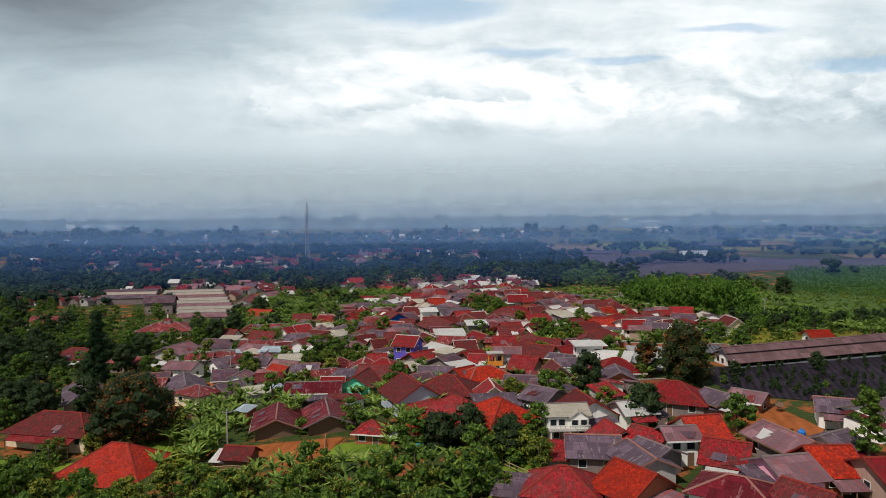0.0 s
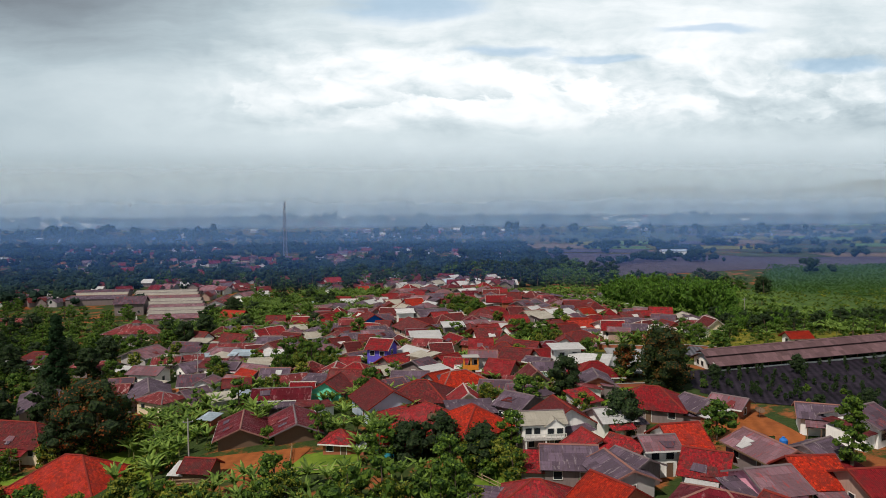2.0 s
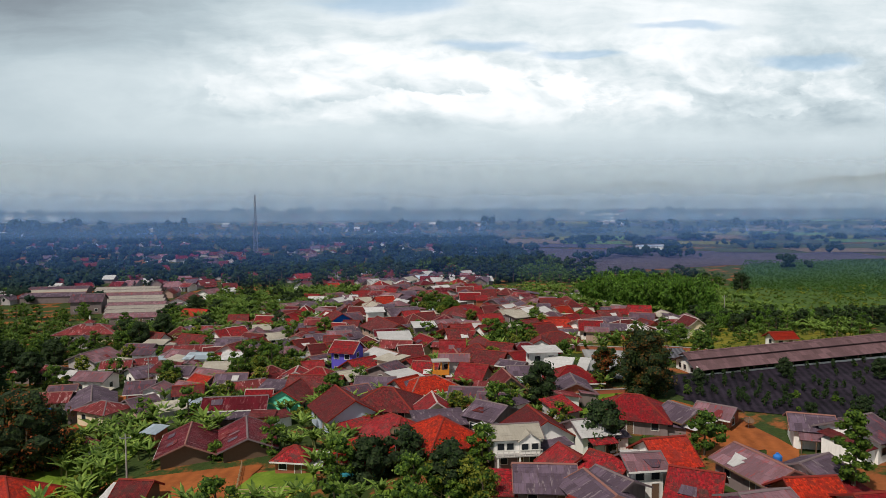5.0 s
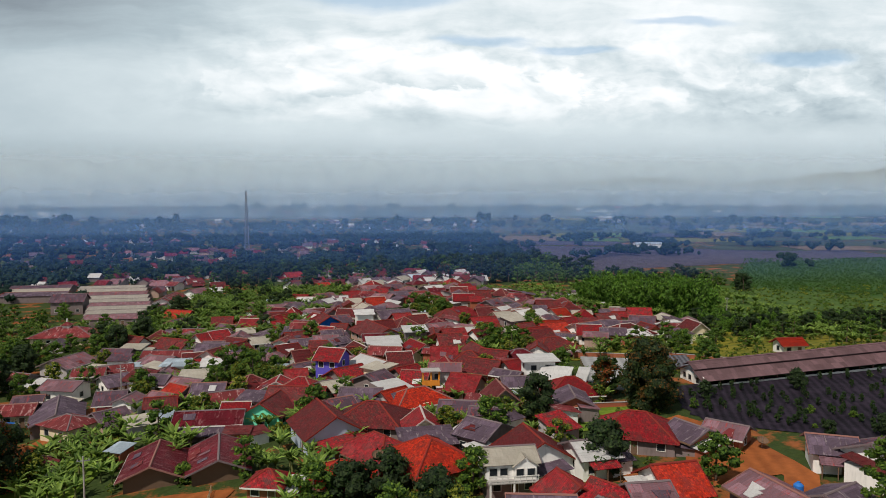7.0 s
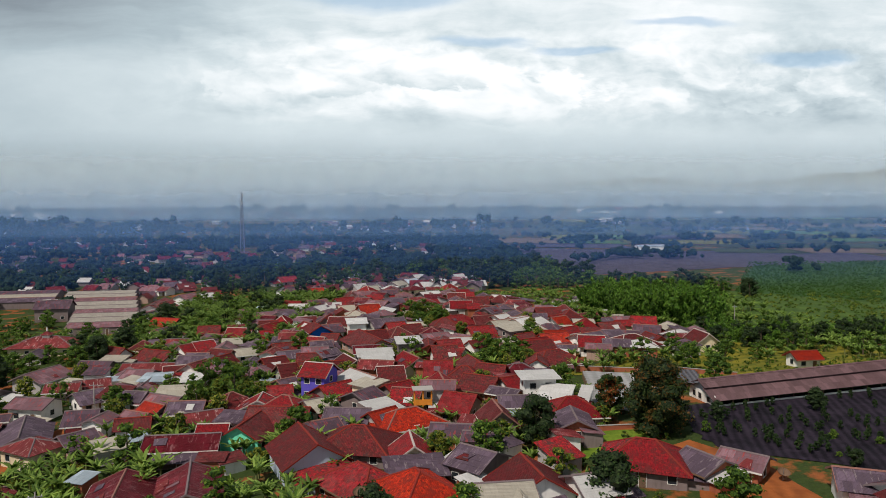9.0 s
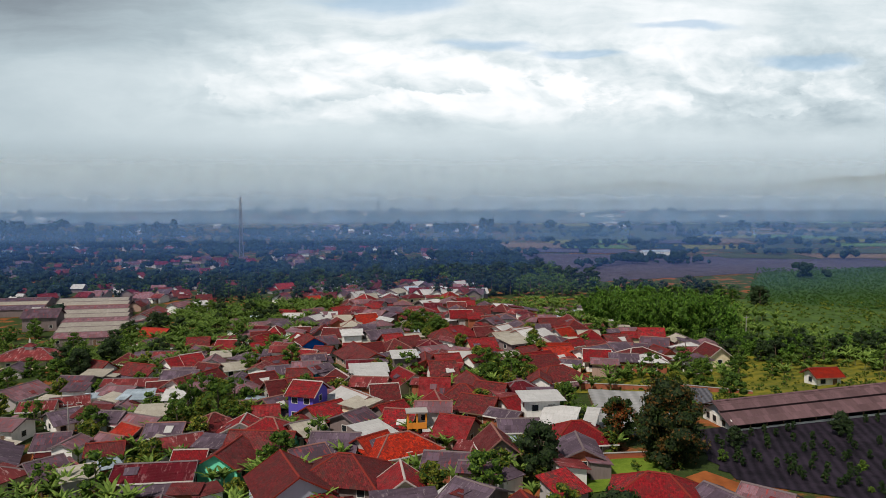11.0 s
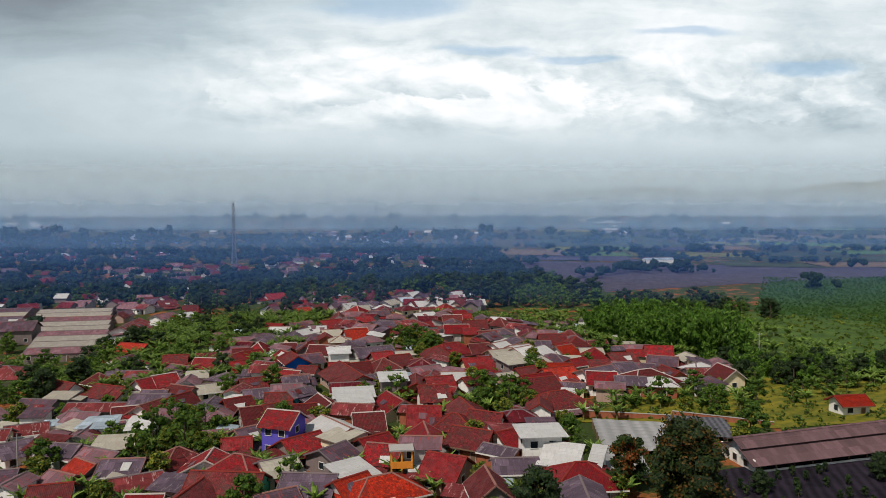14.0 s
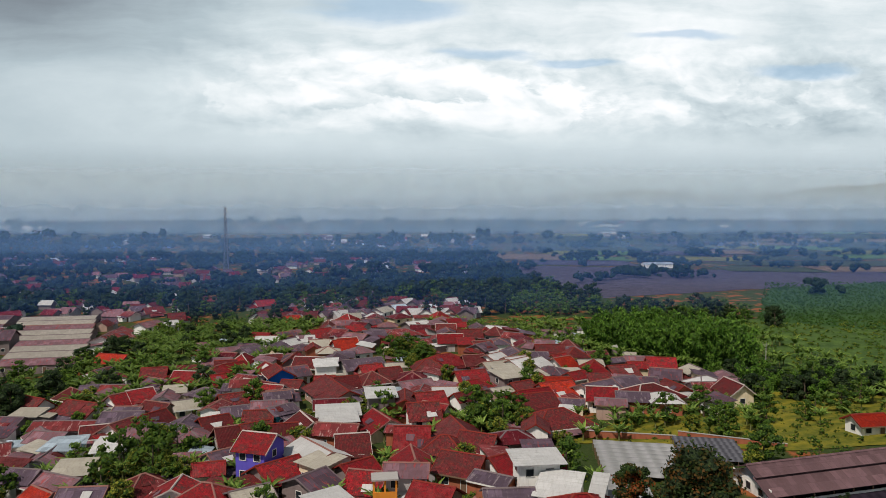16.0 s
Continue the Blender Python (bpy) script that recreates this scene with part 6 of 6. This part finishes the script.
B1 = make_banana("banana_plant", 11, 4.2, "banana plants with long arching bright leaves")
B2 = make_banana("banana_plant", 12, 4.8, "tall banana plants with torn bright leaves")
B3 = make_banana("banana_plant", 13, 3.6, "young banana plants with light green leaves")
BANANAS = (B1, B2, B3)


def turn():
    return random.uniform(0, 360)


# single trees that stand out
stand(T_CONE, -80, 163, 10)
stand(T_BIG, 47.4, 139, 40)
stand(T_ROUND, 27.8, 136.5, 200)
stand(T_RUST, -55, 127, 0)
stand(T_ROUND, 32.4, 114, 10, -1.0)
stand(T_ROUND, 9.5, 103, 90, -1.5)
stand(T_ROUND, 4, 112, 140, -2.0)
stand(T_ROUND, -1, 110, 20, -2.5)
stand(T_THIN, 55.5, 92, 30)
stand(T_RUSTLOW, 42, 147, 70)
for tx, ty in ((47.5, 140), (29, 139), (-55, 128), (32, 115), (9.5, 104), (4, 113), (-79, 162)):
    TAKEN.append((tx, ty, 1.5))


def yards(x, y):
    """Bare earth: the yard before the sheds and the lanes."""
    return (-38 < x < -9 and 104.5 < y < 121) or (-61 < x < -52 and 128 < y < 206) or (46 < x < 60 and 78 < y < 134)


def barred(x, y):
    """Open ground: the mulched field, the view of the factory halls, the lane and the green plot."""
    return (49 < x < 140 and 100 < y < 158) or (x < -78 and 222 < y < 375) or (28 < x < 46 and 129 < y < 143) or (12 < x < 27 and 97 < y < 109) or math.hypot(x + 17, y - 228) < 9 or (28 < x < 40 and 138 < y < 152)


def scatter(kinds, count, x0, x1, y0, y1, room=1.4, keep=None, gap=1.5):
    """Plants at random in a rectangle, clear of the houses."""
    done = tries = 0
    while done < count and tries < count * 30:
        tries += 1
        x, y = random.uniform(x0, x1), random.uniform(y0, y1)
        if yards(x, y) or keep and not keep(x, y) or (kinds != (T_SAPLING,) and barred(x, y)):
            continue
        if free(x, y, room):
            stand(random.choice(kinds), x, y, turn())
            TAKEN.append((x, y, gap))
            done += 1


GROVES = ((-26, 179, 9, 11), (33, 195, 7, 12), (17, 255, 7, 15))


def grove(x, y):
    """Clumps of garden trees and bananas inside the village."""
    return any(((x - p) / r) ** 2 + ((y - q) / s) ** 2 < 1 for p, q, r, s in GROVES)


def village(x, y):
    """Where the houses stand close together."""
    if y < 118 or y > 330 or grove(x, y):
        return False
    left = -70 if y < 215 else -70 + (y - 215) * 0.55
    right = 44 + max(0, min(46, (y - 160))) if y < 225 else 90 - (y - 225) * 0.62
    return left < x < right


FILLROOF = (RED, RED, BROWN, BROWN, BROWN, GREY, PINKSHEET, RUST, WHITESHEET, MAROON, DARK, CREAMSHEET, PINKSHEET)
NEARROOF = (RED, BROWN, BROWN, RED, GREY, RUST, DARK)
GREYROOF = (GREY, PINKSHEET, PINKSHEET, DARK, RUST, GREY, CREAMSHEET, BROWN)
FILLWALL = (WHITE, GREYW, CREAM, BRICKW, GREYW)
random.seed(11)
made = tries = 0
while made < 92 and tries < 9000:
    tries += 1
    x, y = random.uniform(-75, 95), random.uniform(120, 330)
    if village(x, y) and (y > 146 or x > 8) and not yards(x, y) and not (x > 37 and y < 196) and free(x, y, 2.2):
        r = random.choice((FILLROOF if y > 175 else NEARROOF) if x > -28 or y > 230 else GREYROOF)
        house(x, y, random.choice((0, 8, -12, 85, 95, -30, 25)), random.uniform(5.0, 7.5), random.uniform(4.5, 6), random.uniform(2.6, 3.2), 1.9 if r in (RED, BROWN) else 1.1, random.choice(("gable", "gable", "hip")), r, random.choice(FILLWALL))
        made += 1


made = tries = 0
while made < 80 and tries < 9000:
    tries += 1
    x, y = random.uniform(-75, 95), random.uniform(120, 330)
    if village(x, y) and (y > 146 or x > 8) and not yards(x, y) and not (x > 37 and y < 196) and free(x, y, 1.9):
        r = random.choice((FILLROOF if y > 175 else NEARROOF) if x > -28 or y > 230 else GREYROOF)
        house(x, y, random.choice((0, 12, -15, 80, 100, -35, 30)), random.uniform(4.2, 5.6), random.uniform(3.6, 4.6), random.uniform(2.3, 3.2), 1.2 if r in (RED, BROWN) else 0.7, random.choice(("gable", "mono")), r, random.choice(FILLWALL), 0.45, openable=False)
        made += 1


def thicket(name, label, category, protos, count, keep, x0, x1, y0, y1, room=0.3, gap=1.2, k0=0.75, k1=1.25):
    """Plants too many to count, joined: copies of the leaves and stems of some patterns."""
    leaves = {}
    done = tries = 0
    while done < count and tries < count * 30:
        tries += 1
        x, y = random.uniform(x0, x1), random.uniform(y0, y1)
        if yards(x, y) or (keep and not keep(x, y)) or (name not in ("undergrowth", "field_shrubs", "hedge", "meadow_weeds", "garden_trees", "west_forest") and barred(x, y)) or not free(x, y, room):
            continue
        done += 1
        if gap:
            TAKEN.append((x, y, gap))
        pr = random.choice(protos)
        a, k = random.uniform(0, 6.28), random.uniform(k0, k1)
        rot = np.array([[math.cos(a), -math.sin(a), 0], [math.sin(a), math.cos(a), 0], [0, 0, 1]]) * k
        for ch in pr.children:
            me = ch.data
            co = np.empty(len(me.vertices) * 3, dtype=np.float32)
            me.vertices.foreach_get("co", co)
            co = co.reshape(-1, 3) @ rot.T + np.array([x, y, gz(x, y) - 0.1 - (0.9 * k if name in ("wood", "bamboo_wood", "scrub", "west_forest") else 0.0)])
            cut = len(co) - 4 * int(me.get("core", 0))
            leaves.setdefault(me.materials[0], []).append(co[:cut])
            if cut < len(co):
                leaves.setdefault(me.materials[1], []).append(co[cut:])
    for material, rows in leaves.items():
        tagged(new(name, bulk(name, np.concatenate(rows), 4, material)), label, category, kind="stuff")


thicket("garden_trees", "leafy trees and bananas in a clump among the houses", "trees", (T_GARDEN, W_MID, T_MID, T_LIGHT, B1, B2), 75, grove, -36, 42, 166, 272, 0.2, 0.7, 0.6, 1.0)
# front slope: bushes, fruit trees and bananas
scatter((T_MID, T_LIGHT, T_BUSH, T_BUSH, T_BUSHL), 70, -75, 8, 72, 98, 0.4, None, 1.0)
scatter(BANANAS, 44, -30, 2, 84, 104, 0.5)
scatter((T_MID, T_ROUND, T_BUSH), 30, -95, -60, 95, 150, 0.8)
# between the houses
scatter(BANANAS, 36, -62, -40, 118, 142, 0.3)
scatter((T_BUSH, T_BUSHL, T_LIGHT), 10, -62, -38, 112, 142, 0.3)
thicket("banana_grove", "bright banana plants in the gardens between the sheds", "banana grove", BANANAS, 30, None, -62, 2, 108, 150, 0.0, 0.6, 0.9, 1.3)
thicket("garden_trees", "leafy fruit trees in the gardens between the houses", "trees", (T_GARDEN, W_MID, W_BUSHL), 60, None, -75, 60, 118, 235, 0.2, 0.5, 0.5, 0.9)
scatter(BANANAS, 70, -20, 60, 118, 200, 0.2)
scatter(BANANAS, 25, -45, -12, 128, 190, 0.2)
scatter((T_MID, T_LIGHT, T_BUSH, T_BUSHL), 90, -75, 70, 95, 260, 0.3)
scatter((T_ROUND, T_MID, T_BUSH), 60, -130, -66, 140, 300, 0.5)
scatter((T_SAPLING,), 165, 54, 130, 110, 152, 0.2, lambda x, y: y < 151 and 133 - (x - 53) * 0.75 < y and y > 108 + (x - 84) * 1.0, 0.8)
scatter(BANANAS, 30, 60, 130, 180, 215, 0.3)
# banana groves on both flanks
thicket("banana_grove", "dense grove of banana plants with bright arching leaves", "banana grove", BANANAS, 430, lambda x, y: x < -0.30 * (y - 225) - 12 or y > 262, -88, -15, 222, 335, 0.2, 0.8, 0.8, 1.5)
thicket("garden_trees", "dark leafy trees among the banana plants", "trees", (W_MID, W_BIG, W_BUSH), 75, lambda x, y: x < -0.30 * (y - 225) - 12 or y > 262, -80, -15, 226, 335, 0.6, 0.8, 0.45, 0.8)
thicket("banana_grove", "dense grove of banana plants with bright arching leaves", "banana grove", BANANAS, 480, lambda x, y: x > 92 - (y - 200) * 0.62 and (y > 238 or x > 112), 22, 135, 205, 320, 0.2, 0.8)
# woods beside and behind the village
thicket("bamboo_wood", "dense bright green bamboo wood beside the village", "wood", (W_BAMBOO, W_BAMBOO, W_BAMBOO, W_MID), 72, lambda x, y: abs((x - 66) * 54 + (y - 290) * 46) / 71 < 12, 72, 107, 236, 290, 0, 0, 0.8, 1.3)
thicket("wood", "mixed green wood at the edge of the fields", "wood", (W_BIG, W_BIG, W_MID, W_BAMBOO), 95, lambda x, y: y > 208 + (x - 120) * 0.12, 88, 178, 206, 230, 0, 0, 0.42, 0.68)
thicket("wood", "dark broadleaf wood behind the village", "wood", (W_BIG, W_MID, W_MID), 120, lambda x, y: x > 12 + (400 - y) * 0.5, 12, 98, 345, 440, 0, 0, 0.75, 1.2)
thicket("wood", "tall dark trees behind the bamboo", "wood", (W_BIG, W_MID, W_MID), 55, lambda x, y: x > 92 + (345 - y) * 0.4, 88, 150, 308, 350, 0, 0, 0.6, 1.0)
thicket("wood", "dark trees and gardens behind the village", "wood", (W_BIG, W_MID), 170, lambda x, y: x > -86 or y > 395, -215, 4, 335, 450, 0.3, 0, 0.55, 1.0)
thicket("wood", "dark trees beside the village", "wood", (W_BIG, W_MID), 85, lambda x, y: x < -84 - max(0, y - 180) * 0.1, -190, -80, 140, 300, 0.3, 0, 0.3, 0.62)
thicket("scrub", "light green scrub along the field's edge", "scrub", (W_BUSH, W_BUSHL, W_BUSHL), 800, lambda x, y: x > 90 + (y - 225) * 0.5, 95, 240, 226, 318, 0, 0, 0.5, 1.0)
thicket("front_thicket", "dense bushes and fruit trees on the near slope", "thicket", (T_GARDEN, T_GARDEN, T_BUSH, T_BUSHL, W_MID), 155, lambda x, y: y < 97 + x * 0.12, -80, 8, 62, 98, 0.2, 0, 0.6, 1.05)
thicket("field_shrubs", "light green shrubs among the mulched rows", "shrubs", (T_BUSH, T_ROUND, T_MID), 18, lambda x, y: y < 151 and 131 - (x - 53) * 0.75 < y and y > 106 + (x - 84), 54, 130, 106, 150, 0.0, 0, 0.22, 0.5)
thicket("meadow_weeds", "yellow green weeds on the meadow", "weeds", (W_BUSHL, W_BUSHL, W_BUSH), 520, None, 44, 135, 174, 216, 0, 0, 0.12, 0.34)
thicket("meadow_weeds", "young banana plants and shrubs on the meadow", "weeds", (B3, B1, W_BUSH, W_MID), 60, lambda x, y: y > 183 + (x - 60) * 0.05, 44, 130, 178, 214, 0.3, 0, 0.4, 0.8)
thicket("hedge", "low shrubs and young bananas before the factory halls", "hedge", (W_BUSH, B2, B3), 170, None, -150, -70, 228, 270, 0.2, 0, 0.6, 1.2)
thicket("garden_trees", "low dark trees and gardens beside the factory", "trees", (W_MID, W_MID, W_BUSH), 130, lambda x, y: x > -0.66 * y and (x < -168 or y < 262), -230, -80, 205, 330, 0.2, 0, 0.45, 0.8)
thicket("garden_trees", "dense garden trees beside the factory halls", "trees", (W_MID, W_BUSH, B2), 90, lambda x, y: x > -0.66 * y, -190, -108, 246, 304, 0.0, 0, 0.5, 0.85)
thicket("garden_trees", "low dark trees and gardens behind the factory", "trees", (W_MID, W_BIG), 60, None, -260, -195, 300, 400, 0.2, 0, 0.4, 0.6)
thicket("meadow_weeds", "green weeds around the crop tunnels", "weeds", (W_BUSHL, W_BUSH), 90, lambda x, y: y > 161 + (x - 60) * 0.1, 58, 135, 158, 186, 0, 0, 0.25, 0.7)
thicket("west_forest", "dense dark forest beside the village", "forest", (W_BIG, W_MID, W_BIG), 85, lambda x, y: -0.66 * y < x < -0.50 * y - 2, -330, -80, 150, 470, 0.2, 0, 0.5, 0.9)
# weeds and shrubs on all free ground
thicket("undergrowth", "tangled weeds and shrubs between the houses", "undergrowth", (W_BUSH, W_BUSHL, W_BUSH), 500, lambda x, y: not (53 < x < 130 and 108 < y < 156), -110, 110, 70, 330, -1.0, 0, 0.3, 0.75)


def far_woods(name, label, seed, count, keep, y0, y1, size, leaves, pieces=60, spread=0.78, clumps=3, leaf=0.17):
    """Many far trees in one mesh, each a loose heap of leaf clumps."""
    rng = np.random.default_rng(seed)
    out, inner = [], []
    made = 0
    while made < count:
        y = y0 + (y1 - y0) * rng.random() ** 1.3
        x = rng.uniform(-spread, spread) * y
        if not keep(x, y):
            continue
        made += 1
        h = size * rng.uniform(0.6, 1.35)
        m = pieces
        reach = 0.22 if 1 < clumps < 6 else 0.30 * (clumps > 1)
        a, t = rng.uniform(0, 6.28, size=clumps), rng.uniform(0.25, 0.75, size=clumps)
        lobes = [(x + reach * h * math.cos(p), y + reach * h * math.sin(p), gz(x, y) + h * (0.25 + 0.5 * q), h * rng.uniform(0.22, 0.34) * ((3 / clumps) ** 0.4 if clumps > 1 else 1.5)) for p, q in zip(a, t)]
        inner.append(lumps(rng, lobes, 1.0, 0.9))
        who = rng.integers(0, clumps, size=m)
        d = rng.normal(size=(m, 3))
        d[:, 2] += 0.25
        d /= np.linalg.norm(d, axis=1, keepdims=True)
        lo = np.array(lobes)[who]
        c = lo[:, :3] + d * lo[:, 3:] * rng.uniform(0.85, 1.2, size=(m, 1))
        nrm = d + rng.normal(scale=0.5, size=(m, 3))
        nrm /= np.linalg.norm(nrm, axis=1, keepdims=True)
        out.append(leaf_quads(rng, c, nrm, h * leaf, h * leaf * 0.7))
    tagged(new(name, bulk(name, np.concatenate(out).reshape(-1, 3), 4, leaves, (INNER_CROP if leaves is LEAF_CROP else CORE_SHADE_FAR, np.concatenate(inner)))), label, "woods", kind="stuff")


def open_land(x, y):
    """Fields on the plain, free of trees."""
    if x > 88 and 240 < y < 575 and x > 0.16 * y:
        return noise.noise((x * 0.02, y * 0.015, 9.0)) < 0.45 or y < 400
    return x > 0.13 * y and 575 <= y < 1000 and (noise.noise((x * 0.02, y * 0.03, 3.0)) > -0.12)


HAMLETS = ((-85, 560, 70, 60), (-205, 510, 75, 40), (-20, 600, 60, 50), (25, 530, 45, 30), (-260, 640, 80, 40), (-120, 420, 50, 25))


def hamlet(x, y):
    """Clusters of far houses with fewer trees."""
    return any(((x - p) / r) ** 2 + ((y - q) / t) ** 2 < 1 for p, q, r, t in HAMLETS)


far_woods("far_woods", "dark hazy woods and gardens behind the village", 21, 3900, lambda x, y: not open_land(x, y) and not (abs(x) < 130 and y < 400) and not (hamlet(x, y) and noise.noise((x * 0.09, y * 0.09, 4.0)) < 0.22) and noise.noise((x * 0.012, y * 0.010, 2.0)) > -0.28, 335, 950, 6.6, HAZED_FARLEAF, 18)
far_woods("far_woods", "scattered taller trees in the hazy woods", 23, 420, lambda x, y: not open_land(x, y), 400, 900, 9.5, HAZED_FARLEAF, 90, 0.78, 11, 0.085)
far_woods("far_woods", "far tree belts across the hazy plain", 22, 2200, lambda x, y: noise.noise((x * 0.0035, y * 0.006, 7.0)) > -0.10 and not (open_land(x, y) and y < 1000), 900, 2900, 11.0, HAZED_FARLEAF, 7, 0.78, 1, 0.3)


def far_settlement(seed, count):
    """Far houses too many to count, joined by the colour of their roofs and walls."""
    rng = random.Random(seed)
    bins = {}

    def put(material, verts, faces):
        vs, fs = bins.setdefault(material, ([], []))
        fs += [tuple(i + len(vs) for i in q) for q in faces]
        vs += verts
    done = 0
    while done < count:
        y = 338 + 1500 * rng.random() ** 2.3
        x = rng.uniform(-0.66, 0.16 + 0.4 * smooth(700, 1200, y)) * y
        if open_land(x, y) or not (hamlet(x, y) or noise.noise((x * 0.010, y * 0.007, 1.0)) > 0.10) or not free(x, y, 3):
            continue
        done += 1
        k = 1 + 0.9 * smooth(500, 1600, y) * rng.random()
        L, D, h, r = rng.uniform(5, 9) * k, rng.uniform(5, 7) * k, 2.4 * k, 1.8 * k
        a = radians(rng.choice((0, 10, -15, 88, 80, 40)))
        m = pose(x, y, gz(x, y), 0, 0, math.degrees(a))
        wall = rng.choice((WHITE, PALEW, PEACH, GREYW, GREYW))
        roof = rng.choice((BROWN, BROWN, BROWN, MAROON, GREY, PINKSHEET, WHITESHEET, DARK) if y < 800 else (RED, BROWN, WHITESHEET, WHITESHEET, GREY))
        P = [tuple(m @ Vector(q)) for q in ((-L / 2, -D / 2, -1), (L / 2, -D / 2, -1), (L / 2, D / 2, -1), (-L / 2, D / 2, -1), (-L / 2, -D / 2, h), (L / 2, -D / 2, h), (L / 2, D / 2, h), (-L / 2, D / 2, h), (-L / 2, 0, h + r - 0.05), (L / 2, 0, h + r - 0.05))]
        put(wall, P, [(0, 1, 5, 4), (2, 3, 7, 6), (1, 2, 6, 9, 5), (3, 0, 4, 8, 7)])
        o = 0.5
        e = h - o * r / (D / 2)
        Q = [tuple(m @ Vector(q)) for q in ((-L / 2 - o, -D / 2 - o, e), (L / 2 + o, -D / 2 - o, e), (L / 2 + o, 0, h + r), (-L / 2 - o, 0, h + r), (L / 2 + o, D / 2 + o, e), (-L / 2 - o, D / 2 + o, e))]
        put(roof, Q, [(0, 1, 2, 3), (3, 2, 4, 5)])
    for material, (vs, fs) in bins.items():
        tagged(new("far_houses", mesh_of("far_houses", vs, fs, material)), "small far village houses among dark trees", "houses", kind="stuff")


far_settlement(5, 520)
far_woods("crop_rows", "low dark green bushes of the wide crop field", 31, 8000, lambda x, y: 150 + (y - 325) * 0.55 < x < 240 + (y - 240) * 0.75 and y > 325 - (x - 150) * 0.8, 245, 462, 0.85, LEAF_CROP, 4, 0.95, 1, 0.6)
